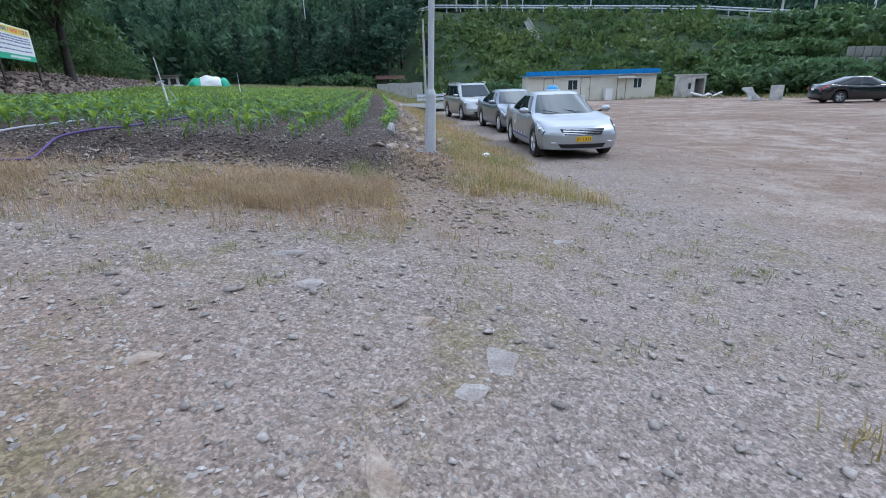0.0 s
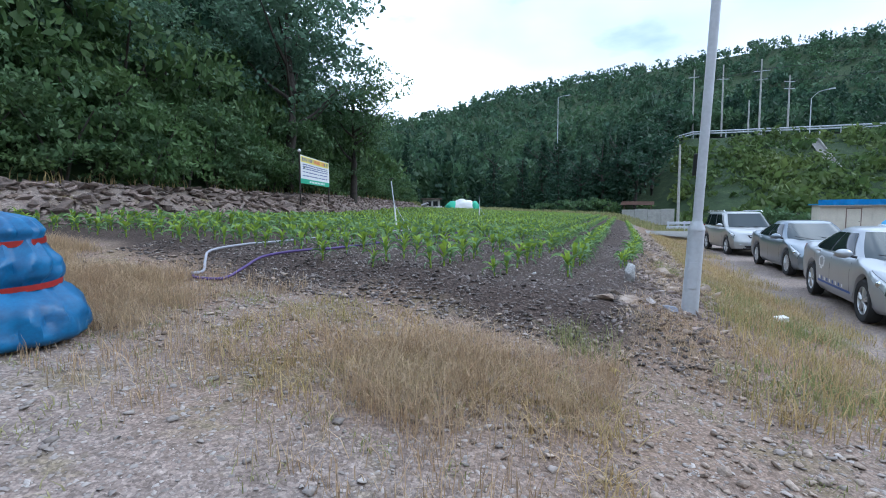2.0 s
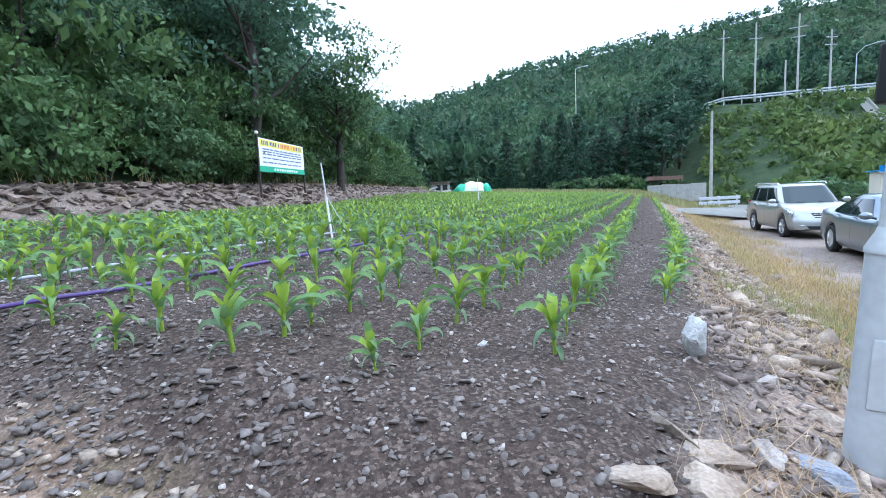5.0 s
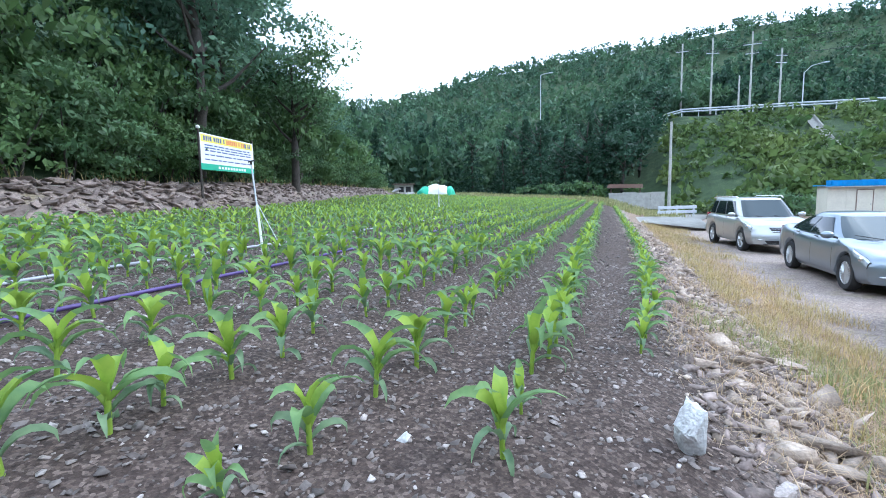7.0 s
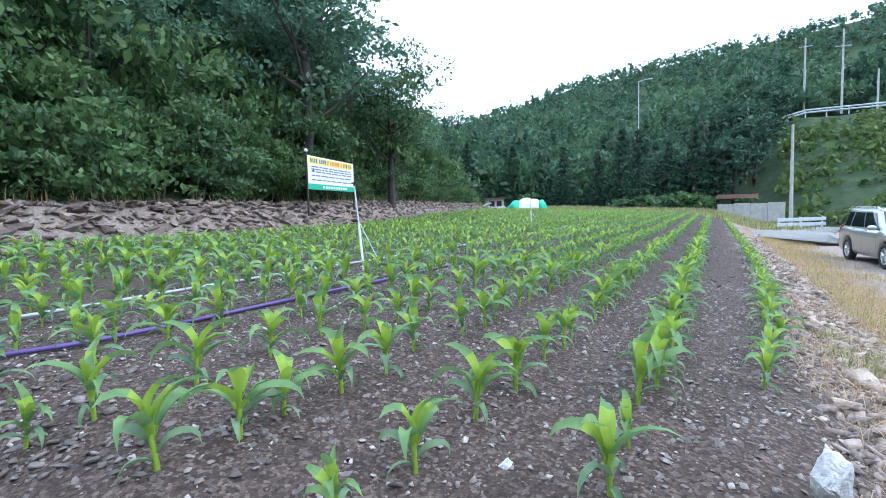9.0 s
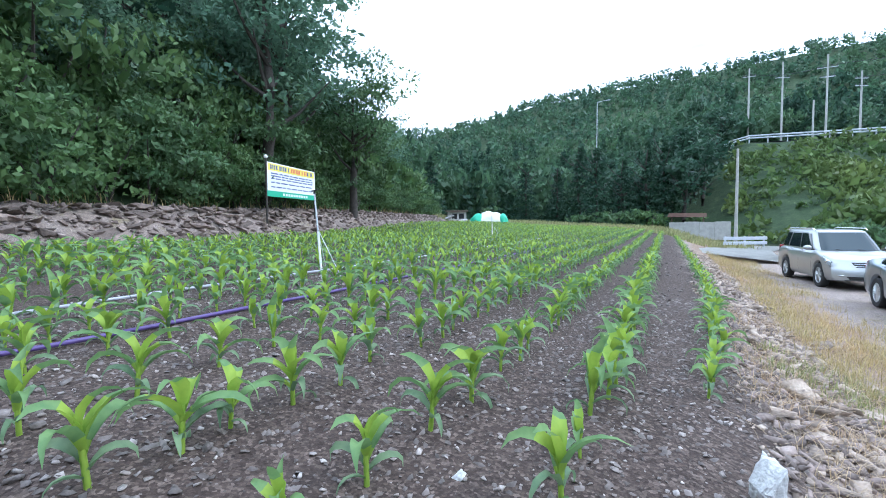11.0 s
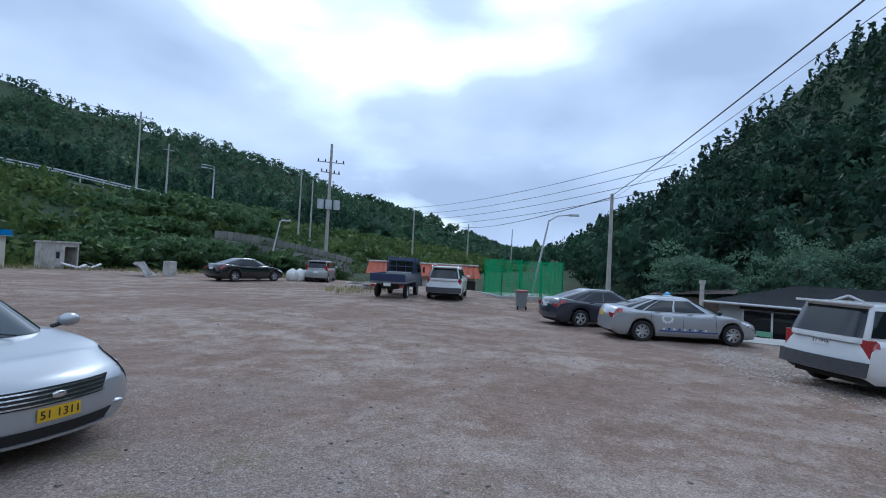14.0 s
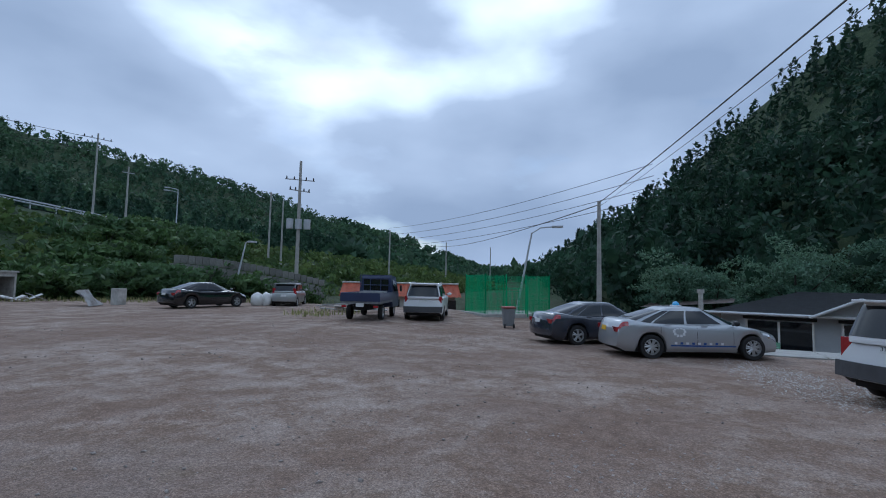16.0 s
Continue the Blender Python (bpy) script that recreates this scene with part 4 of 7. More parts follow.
blades("roadside_tuft", 26, (2.45, 3.0, 1.1, 1.75), (0.03, 0.16), M_STRAW, "yellowing weed tuft in the gravel", per=26, clump=0.06, width=0.004, lean=0.7)
blades("path_weeds", 210, (-4.2, 3.6, 2.2, 6.0), (0.015, 0.065), M_GREEN_GRASS, "small green weeds growing through the gravel", per=26, clump=0.05, width=0.0028, lean=1.1)
blades("lot_edge_grass", 5200, (14, 46, 15, 50), (0.10, 0.35), M_GREEN_GRASS, "green grass along the far edge of the lot", per=5, clump=0.2, width=0.02,
       keep=lambda x, y: ((y > np.interp(x, [14, 22, 28, 34, 46], [43, 41, 33, 27.5, 22])) & (y < np.interp(x, [14, 22, 28, 34, 46], [47, 47, 40, 36, 30]))) | (np.hypot((x - 24.5) / 2.6, (y - 20.0) / 1.5) < 1))
blades("field_end_grass", 3000, (-26, 1.5, 44.5, 56), (0.15, 0.5), M_GREEN_GRASS, "rough green grass past the end of the field", per=4, clump=0.25, width=0.025)
blades("bank_foot_grass", 2200, (-22, -8, 2, 46), (0.12, 0.45), M_STRAW, "dry grass on top of the stone bank", per=5, clump=0.12, width=0.012, keep=lambda x, y: np.abs(bank_x(y) - x - 1.9) < 0.5)

# ---- corn ----
def corn_quads(seed, seg=6):
    """The pieces of one young plant, leaves first and the stalk last: quads, and what each is made of: 0 leaf, 1 pale young growth, 2 old leaf."""
    rng = random.Random(seed)
    pieces = []
    n = rng.randint(8, 9)
    a0 = rng.uniform(0, 6.28)
    for i in range(n):
        t = i / (n - 1)
        inner = t > 0.6
        a = a0 + i * math.pi + rng.uniform(-1.15, 1.15)
        old = t < 0.35
        ln = (0.16, 0.20, 0.24, 0.28, 0.29, 0.28, 0.26, 0.24, 0.21)[min(i, 8)] * rng.uniform(0.9, 1.1)
        rise = radians(rng.uniform(30, 55) + 40 * t)
        bend = radians(rng.uniform(110, 150) if old else rng.uniform(115, 175) - 55 * t * rng.uniform(0.2, 1.5))
        wide = 0.015 + 0.016 * min(1.0, t * 1.8)
        d = Vector((math.cos(a), math.sin(a), 0))
        sd = Vector((-math.sin(a), math.cos(a), 0))
        twist = rng.uniform(-1.2, 1.2)
        veer = rng.uniform(-0.9, 0.9)
        p = Vector((0, 0, 0.03 + 0.145 * t)) + d * 0.008
        pts = []
        for k in range(seg + 1):
            u = k / seg
            e = rise - bend * u ** 1.7
            if k:
                p = p + ((d + sd * veer * u * u).normalized() * math.cos(e) + Vector((0, 0, math.sin(e)))) * (ln / seg)
                p.z = max(p.z, 0.008)
            w = wide * min(1.0, 0.45 + 2.2 * u) * (1 - u ** 2.6) * (1 + 0.12 * math.sin(u * 17 + i)) + 0.0008
            nrm = d * -math.sin(e) + Vector((0, 0, math.cos(e)))
            s2 = (sd * math.cos(twist * u) + nrm * math.sin(twist * u)) * w
            lift = nrm * w * (0.9 - 0.6 * u)
            pts.append((p - s2 + lift, p.copy(), p + s2 + lift))
        out, young = [], []
        for k, (p0, p1) in enumerate(zip(pts, pts[1:])):
            out += [(p0[0], p0[1], p1[1], p1[0]), (p0[1], p0[2], p1[2], p1[1])]
            young += [2 if old else int((k + 0.5) / seg < (0.5 if inner else 0.2))] * 2
        pieces.append((out, young))
    out, young = [], []
    for i in range(6):
        b0, b1 = i * math.pi / 3, (i + 1) * math.pi / 3
        out.append(tuple(Vector((math.cos(b) * r, math.sin(b) * r, z)) for b, r, z in ((b0, 0.012, -0.02), (b1, 0.012, -0.02), (b1, 0.010, 0.18), (b0, 0.010, 0.18))))
        young.append(True)
    pieces.append((out, young))
    return [(np.array([[tuple(v) for v in q] for q in o]), np.array(y, dtype=np.int32)) for o, y in pieces]


cr = random.Random(4)
corn_meshes = []
for i in range(8):
    meshes = []
    for q, young in corn_quads(200 + i, 6):
        ob = soup("corn_piece", q.reshape(-1, 3), 4, M_CORN)
        ob.data.materials.append(M_CORN_YOUNG)
        ob.data.materials.append(M_CORN_OLD)
        ob.data.polygons.foreach_set("material_index", young)
        bm = bmesh.new()
        bm.from_mesh(ob.data)
        bmesh.ops.remove_doubles(bm, verts=bm.verts, dist=0.0004)
        bm.to_mesh(ob.data)
        bm.free()
        ob.data.shade_smooth()
        meshes.append(ob.data)
        bpy.data.objects.remove(ob)
    corn_meshes.append(meshes)
# the first plants of each row stand where the sower left them; the rest follow the row
starts = {0: [(-0.02, 9.50, 0.75), (0.0, 9.85, 0.75), (0.0, 10.15, 0.8), (0.04, 10.6, 0.85)],
          1: [(-0.43, 7.90, 1.0), (-0.46, 8.26, 0.7), (-0.53, 8.71, 1.1), (-0.50, 9.0, 1.1)],
          2: [(-1.08, 7.22, 0.7), (-1.07, 7.59, 1.0), (-1.10, 8.08, 1.0), (-1.08, 8.45, 1.1), (-1.15, 8.98, 0.95), (-1.14, 9.28, 0.9)],
          3: [(-1.74, 6.97, 1.0), (-1.73, 7.28, 1.1), (-1.77, 7.52, 0.9), (-1.74, 7.84, 1.0), (-1.72, 8.15, 1.0), (-1.83, 8.53, 0.95), (-1.76, 9.0, 0.9)],
          4: [(-2.37, 6.76, 0.7), (-2.33, 6.98, 0.95), (-2.37, 7.44, 1.0), (-2.47, 7.94, 0.95), (-2.54, 8.39, 0.95)],
          5: [(-3.12, 6.80, 0.9), (-3.11, 7.25, 1.0), (-3.14, 7.66, 0.95), (-3.24, 8.09, 0.95)]}
places = []
for i in range(38):
    first = starts.get(i, [(-3.05 - 0.63 * (i - 5), 6.95 - 0.012 * i + cr.uniform(-0.2, 0.2), 0.9)])
    places += first
    y = first[-1][1] + 0.3
    while y < 45:
        c_ = float(np.interp(y, [10, 10.5, 12.7, 17], [0.05, 0.14, 0.33, 0.46])) if i == 0 else (-0.5 if i == 1 else -1.12 - 0.635 * (i - 2))
        x = c_ - float(drift(y)) + cr.uniform(-0.04, 0.04)
        if x > float(bank_x(y)) + 0.5 and cr.random() > 0.05:
            places.append((x, y, cr.uniform(0.8, 1.15) * (0.85 if i == 0 else 1.0)))
        y += cr.uniform(0.21, 0.33) * (1 if y < 20 else 1.35)
near = sorted((p for p in places), key=lambda p: p[1] + 0.15 * abs(p[0] + 1.5))
for j, (x, y, s) in enumerate(near[:300]):
    ob = empty("corn_plant")
    ob.location, ob.rotation_euler = (x, y, gz(x, y)), (cr.uniform(-0.1, 0.1), cr.uniform(-0.1, 0.1), cr.uniform(0, 6.28))
    ob.scale = (s, s, s * cr.uniform(0.95, 1.1))
    tagged(ob, "young bright green corn plant in dark stony soil", "corn plant", "rows of young corn")
    meshes = corn_meshes[j % 8]
    for me in meshes:
        new("stalk" if me is meshes[-1] else "leaf", me).parent = ob
rest = np.array(near[300:])
for s_ in range(2):
    sub = rest[s_::2]
    pieces = corn_quads(220 + s_, 2)
    q, young = np.concatenate([p[0] for p in pieces]).reshape(-1, 3), np.concatenate([p[1] for p in pieces])
    ob = many("corn_rows", q, np.arange(len(q)).reshape(-1, 4), trs(np.c_[sub[:, 0], sub[:, 1], ground(sub[:, 0], sub[:, 1])], sub[:, 2], sr.uniform(0, 6.28, len(sub))), M_CORN)
    ob.data.materials.append(M_CORN_YOUNG)
    ob.data.materials.append(M_CORN_OLD)
    ob.data.polygons.foreach_set("material_index", np.tile(young, len(sub)))
    tagged(ob, "rows of young green corn running to the field's far end", "corn", kind="stuff")

for i in range(26):
    x, y = tr.uniform(-15, -1.5), tr.uniform(60, 82)
    plant(back_protos[2 + i % 2], x, y, tr.uniform(0.8, 1.25), -0.5)

for x, y, sc in ((-15.2, 23.5, 1.15), (-17.2, 26.0, 1.0), (-19.0, 29.5, 0.9), (-21.5, 33.5, 0.85)):
    plant(protos[int(y) % 3], x, y, sc, -0.4)
strew("pale_gravel", 15000, (11.0, 19.6, 0.2, 5.0), (0.008, 0.026), mat("pale_crushed_stone", (0.56, 0.54, 0.51), 0.9, island=0.25), "pale crushed stone spread on the lot's edge", base=CHIP,
      keep=lambda x, y: 0.35 * wavy(x, y, 0.9, 1.0) + 1.0 - np.hypot((x - 15.6) / 4.2, (y - 2.9 - 0.1 * (x - 15.6)) / 1.3) > sr.uniform(-0.1, 0.35, len(x)))

# ---- cars ----
def paint(name, c, metal=0.35, rough=0.32, coat=0.7):
    return mat(name, c, rough, metal, coat=coat, vary=0.06, scale=1.5)


M_SILVER = paint("silver_car_paint", (0.44, 0.46, 0.485), 0.55, 0.36, 0.45)
M_GREYBLUE = paint("blue_grey_car_paint", (0.23, 0.27, 0.31), 0.7)
M_PALE = paint("pale_silver_paint", (0.42, 0.43, 0.43), 0.6)
M_CARBLACK = paint("black_car_paint", (0.012, 0.013, 0.016), 0.0, 0.2, 1.0)
M_DARKBLUE = paint("dark_blue_grey_paint", (0.035, 0.042, 0.06), 0.2, 0.25, 1.0)
M_NAVY = paint("navy_truck_paint", (0.03, 0.045, 0.11), 0.0, 0.4, 0.4)
M_CARWHITE = paint("white_car_paint", (0.80, 0.81, 0.82), 0.0, 0.35)
M_GLASS = mat("tinted_glass", (0.01, 0.014, 0.018), 0.05, spec=0.5, coat=0.1)
M_SCREEN = mat("windscreen_glass", (0.03, 0.045, 0.05), 0.06, spec=0.5, coat=0.15)
M_TYRE = mat("tyre_rubber", (0.022, 0.022, 0.023), 0.85, vary=0.3, scale=6)
M_RIM = mat("alloy_rim", (0.50, 0.51, 0.52), 0.35, 0.7)
M_CHROME = mat("chrome", (0.62, 0.63, 0.65), 0.2, 0.95)
M_LAMP = mat("lamp_glass", (0.30, 0.33, 0.36), 0.10, 0.3, spec=1.0, coat=1.0, second=(0.62, 0.65, 0.68), scale=9)
M_RED = mat("tail_lamp_red", (0.35, 0.012, 0.018), 0.15, coat=0.8)
M_YELLOW = mat("yellow_plate", (0.78, 0.48, 0.02), 0.5, vary=0.08)
M_PLATEW = mat("white_plate", (0.72, 0.73, 0.72), 0.5, vary=0.08)
M_SEAM = mat("panel_seam", (0.015, 0.015, 0.016), 0.7)
M_BLUE = mat("blue_decal", (0.03, 0.09, 0.32), 0.5)
M_DECALW = mat("white_decal", (0.80, 0.82, 0.84), 0.5)
M_BUMPER = mat("dark_bumper_plastic", (0.07, 0.07, 0.075), 0.6, vary=0.2)

SEC_Y = [0.90, 0.975, 1.0, 0.99, 0.955, 0.86, 0.45, 0.0]
SEC_T = [0.0, 0.14, 0.48, 0.80, 0.93, 1.0, 1.025, 1.03]


def text_mesh(words, height, material, parent, m, name="plate_text"):
    cu = bpy.data.curves.new("lettering", "FONT")
    cu.body, cu.size, cu.align_x, cu.align_y, cu.extrude = words, height, "CENTER", "CENTER", 0.0015
    tmp = bpy.data.objects.new("lettering", cu)
    me = bpy.data.meshes.new_from_object(tmp)
    bpy.data.objects.remove(tmp)
    me.materials.clear()
    me.materials.append(material)
    ob = new(name, me)
    ob.parent, ob.matrix_basis = parent, m
    return ob


def wheel(parent, x, y, r, side, spokes=5):
    """A tyre with an alloy rim; side is +1 for the car's left."""
    w = empty("wheel")
    w.parent = parent
    w.location = (x, y, r)
    bm = bmesh.new()
    prof = [(0.66, -0.085), (0.80, -0.10), (0.95, -0.095), (1.0, -0.07), (1.0, 0.07), (0.95, 0.095), (0.80, 0.10), (0.66, 0.085)]
    n = 28
    rings = [[bm.verts.new((math.cos(a) * q * r, p, math.sin(a) * q * r)) for q, p in prof] for a in np.arange(n) * 2 * math.pi / n]
    for i in range(n):
        for k in range(len(prof) - 1):
            bm.faces.new((rings[i][k], rings[i][k + 1], rings[(i + 1) % n][k + 1], rings[(i + 1) % n][k]))
    bm_mesh("tyre", bm, M_TYRE, w, smooth=True)
    bm = bmesh.new()
    o = 0.075 * side
    prof = [(0.68, o), (0.63, o + 0.008 * side), (0.60, o - 0.01 * side), (0.58, o - 0.05 * side)]
    rings = [[bm.verts.new((math.cos(a) * q * r, p, math.sin(a) * q * r)) for q, p in prof] for a in np.arange(n) * 2 * math.pi / n]
    for i in range(n):
        for k in range(3):
            bm.faces.new((rings[i][k], rings[i][k + 1], rings[(i + 1) % n][k + 1], rings[(i + 1) % n][k]))
    for i in range(spokes):
        a = i * 2 * math.pi / spokes + 0.3
        for da in (-0.16, 0.16):
            c, s = math.cos(a + da), math.sin(a + da)
            c0, s0 = math.cos(a + da * 0.6), math.sin(a + da * 0.6)
            tube(bm, [(c0 * 0.1 * r, o - 0.012 * side, s0 * 0.1 * r), (c * 0.61 * r, o - 0.012 * side, s * 0.61 * r)], [0.026, 0.020], 5)
    tube(bm, [(0, o - 0.03 * side, 0), (0, o + 0.004 * side, 0)], 0.055, 12)
    bm_mesh("rim", bm, M_RIM, w)
    bm = bmesh.new()
    tube(bm, [(0, o - 0.07 * side, 0), (0, o - 0.055 * side, 0)], r * 0.62, 20)
    bm_mesh("brake_disc", bm, M_SEAM, w)
    return w


def car(name, label, category, S, m):
    """A car facing its local +x; the origin lies on the ground under the front axle."""
    c = empty(name, m)
    tagged(c, label, category)
    fo, wb, ro, hw, R, P = S["fo"], S["wb"], S["ro"], S["w"], S.get("r", 0.33), S["paint"]
    nose, tail = fo, -(wb + ro)
    tx, tz = zip(*sorted(S["top"]))
    zb0 = S.get("zb", 0.20)

    def width(x):
        f = np.interp(x, [tail, tail + 0.12, tail + 0.5, -wb * 0.5, nose - 0.75, nose - 0.35, nose - 0.12, nose], [S.get("tw", 0.90), S.get("tw", 0.90) + 0.04, 0.985, 1.0, 0.99, 0.965, 0.93, 0.90])
        return hw * f

    def low(x):
        z = np.interp(x, [tail, tail + 0.25, nose - 0.3, nose], [zb0 + 0.12, zb0, zb0, zb0 + 0.03])
        for wx in (0, -wb):
            d = abs(x - wx)
            if d < R + 0.055:
                z = max(z, R + math.sqrt((R + 0.055) ** 2 - d * d))
        return z

    def ends(y, z):
        """How far the nose falls back from its foremost point."""
        return S.get("sweep", 0.30) * (y / hw) ** 2.3 + 0.45 * max(0.0, z - S.get("zn", 0.50)) ** 1.25 + 0.25 * max(0.0, 0.34 - z)

    def sec(x, s, side, off=0.0):
        """A point of the body's skin: along x, s from 0 (sill) to 1 (top middle)."""
        k = s * (len(SEC_Y) - 1)
        i = min(int(k), len(SEC_Y) - 2)
        f = k - i
        y = SEC_Y[i] * (1 - f) + SEC_Y[i + 1] * f
        t = SEC_T[i] * (1 - f) + SEC_T[i + 1] * f
        zl, zt = low(x), float(np.interp(x, tx, tz))
        yy, zz = y * width(x), zl + (zt - zl) * t
        fx = float(smooth01(nose - 1.0, nose, x)) * ends(yy, zz) - float(smooth01(tail + 0.7, tail, x)) * 0.5 * ends(yy, zz)
        return Vector((x - fx + (off if x > nose - 0.3 else (-off if x < tail + 0.2 else 0)), side * (yy + (off if s < 0.75 else 0)), zz + (off if s > 0.5 else 0)))

    xs = sorted(set([round(v, 4) for v in np.linspace(tail, nose, 56)] + [wx + d for wx in (0, -wb) for d in np.linspace(-(R + 0.054), R + 0.054, 15)] + [nose - 0.03, nose - 0.08, nose - 0.15, tail + 0.03, tail + 0.08]))
    bm = bmesh.new()
    rings = []
    ss = np.linspace(0, 1, 15)
    for x in xs:
        rings.append([bm.verts.new(sec(x, s, -1)) for s in ss] + [bm.verts.new(sec(x, s, 1)) for s in ss[-2::-1]])
    for a, b in zip(rings, rings[1:]):
        for i in range(len(a) - 1):
            bm.faces.new((a[i], b[i], b[i + 1], a[i + 1]))
    for x, k_ in ((nose, 1.0), (tail, -0.5)):
        g = []
        for s in ss:
            q = sec(x, s, 1)
            g.append([bm.verts.new((x - k_ * ends(abs(q.y * u), q.z), q.y * u, q.z)) for u in np.linspace(-1, 1, 15)])
        for a, b in zip(g, g[1:]):
            for i in range(14):
                bm.faces.new((a[i], a[i + 1], b[i + 1], b[i]))
    bmesh.ops.remove_doubles(bm, verts=bm.verts, dist=0.0008)
    bmesh.ops.recalc_face_normals(bm, faces=bm.faces)
    bm_mesh("body", bm, P, c, smooth=True).data.set_sharp_from_angle(angle=radians(42))
    bm = bmesh.new()
    box(bm, (tail + 0.3, -hw * 0.78, zb0 - 0.03), (nose - 0.62, hw * 0.78, zb0 + 0.33))
    bm_mesh("underside", bm, M_SEAM, c)

    # cabin
    xf0, xf1, xr1, xr0, zr, zbelt = S["xf0"], S["xf1"], S["xr1"], S["xr0"], S["h"], S["belt"]
    wg, wt, N = S.get("wg", hw * 0.90), S.get("wt", hw * 0.66), S.get("n", 5.0)

    def cab(fx, v, face, off=0.0):
        """A point of the cabin's skin: fx runs -1 to 1 along the named face, v from the belt (0) to the roof edge (1)."""
        vp = max(v, 0.0)
        ff, rr = xf0 + (xf1 - xf0) * v, xr0 + (xr1 - xr0) * vp ** S.get("rk", 1.0)
        a, xc = (ff - rr) / 2, (ff + rr) / 2
        b = wg + (wt - wg) * (vp ** 1.25)
        zf = S.get("zf", zbelt)
        if face == "side":
            x, y = fx, (1 - abs(fx) ** N) ** (1 / N)
        else:
            y = fx
            x = (1 - abs(fx) ** N) ** (1 / N) * (1 if face == "front" else -1)
        z = zbelt + (zr - 0.055 - zbelt) * v
        p = Vector((xc + a * x, b * y, z))
        out = Vector((x ** 3 / a, y ** 3 / b, 0.25))
        return p + out.normalized() * off

    fr = list(np.linspace(-0.93, 0.93, 33))
    ring_at = lambda v: [cab(f, v, "front") for f in fr] + [cab(f, v, "side") for f in fr[::-1]] + [cab(-f, v, "rear") for f in fr] + [Vector((p.x, -p.y, p.z)) for p in [cab(f, v, "side") for f in fr]]
    bm = bmesh.new()
    rings = [[bm.verts.new(p) for p in ring_at(v)] for v in (-0.12, 0, 0.25, 0.5, 0.75, 0.92, 1.0)]
    top = ring_at(1.0)
    xm = (xf1 + xr1) / 2
    for q, dz in ((0.93, 0.022), (0.8, 0.040), (0.5, 0.052), (0.2, 0.055)):
        rings.append([bm.verts.new(Vector((xm + (p.x - xm) * q, p.y * q, zr - 0.055 + dz))) for p in top])
    n = len(rings[0])
    for a, b in zip(rings, rings[1:]):
        for i in range(n):
            bm.faces.new((a[i], a[(i + 1) % n], b[(i + 1) % n], b[i]))
    bm.faces.new(rings[-1])
    bmesh.ops.recalc_face_normals(bm, faces=bm.faces)
    bm_mesh("cabin", bm, P, c, smooth=True)

    def pane(nm, face, f0, f1, v0, v1, material, side=1, off=0.009, slant0=0.0, slant1=0.0, label=""):
        bm = bmesh.new()
        g = []
        for v in np.linspace(v0, v1, 7):
            u = (v - v0) / (v1 - v0)
            row = []
            for f in np.linspace(f0 + slant0 * u, f1 + slant1 * u, 25):
                p = cab(f, v, face, off)
                if face == "side":
                    p.y *= side
                row.append(bm.verts.new(p))
            g.append(row)
        for a, b in zip(g, g[1:]):
            for i in range(24):
                bm.faces.new((a[i], a[i + 1], b[i + 1], b[i]))
        bmesh.ops.recalc_face_normals(bm, faces=bm.faces)
        return bm_mesh(nm, bm, material, c, label, smooth=True)

    pane("windscreen", "front", -0.86, 0.86, 0.0, 0.93, M_SCREEN)
    pane("rear_window", "rear", -0.84, 0.84, S.get("rv", 0.12), 0.90, M_GLASS)
    for sd in (-1, 1):
        for f0, f1 in S["side"]:
            pane("side_window", "side", f0, f1, 0.07, 0.86, M_GLASS, sd)

    def patch(nm, x0, x1, s0, s1, side, material, off=0.006, label="", nx=8, taper=0.0):
        bm = bmesh.new()
        g = [[bm.verts.new(sec(x, s, side, off)) for s in np.linspace(s0 + (s1 - s0) * taper * (x1 - x) / (x1 - x0), s1, 5)] for x in np.linspace(x0, x1, nx)]
        for a, b in zip(g, g[1:]):
            for i in range(4):
                bm.faces.new((a[i], a[i + 1], b[i + 1], b[i]))
        bmesh.ops.recalc_face_normals(bm, faces=bm.faces)
        return bm_mesh(nm, bm, material, c, label, smooth=True)

    for sd in (-1, 1):
        for x in S["seams"]:
            patch("door_seam", x - 0.006, x + 0.006, 0.16, 0.64, sd, M_SEAM, 0.002, nx=2)
        patch("headlamp_rim", nose - S.get("hl", 0.52) - 0.012, nose - 0.01, 0.375, 0.612, sd, M_SEAM, 0.005, taper=0.62)
        patch("headlamp", nose - S.get("hl", 0.52), nose - 0.02, 0.385, 0.60, sd, M_LAMP, 0.009, taper=0.62)
        bm = bmesh.new()
        bmesh.ops.create_icosphere(bm, subdivisions=2, radius=0.062)
        q = sec(nose - 0.17, 0.47, sd, -0.02)
        for v in bm.verts:
            v.co = v.co + q
        bm_mesh("headlamp_lens", bm, M_CHROME, c, smooth=True)
        patch("tail_lamp", tail + 0.02, tail + S.get("tl", 0.30), 0.44, 0.62, sd, M_RED, 0.008)
        patch("sill_trim", -wb + R + 0.1, -R - 0.1, 0.0, 0.10, sd, M_BUMPER if S.get("clad") else P, 0.004)
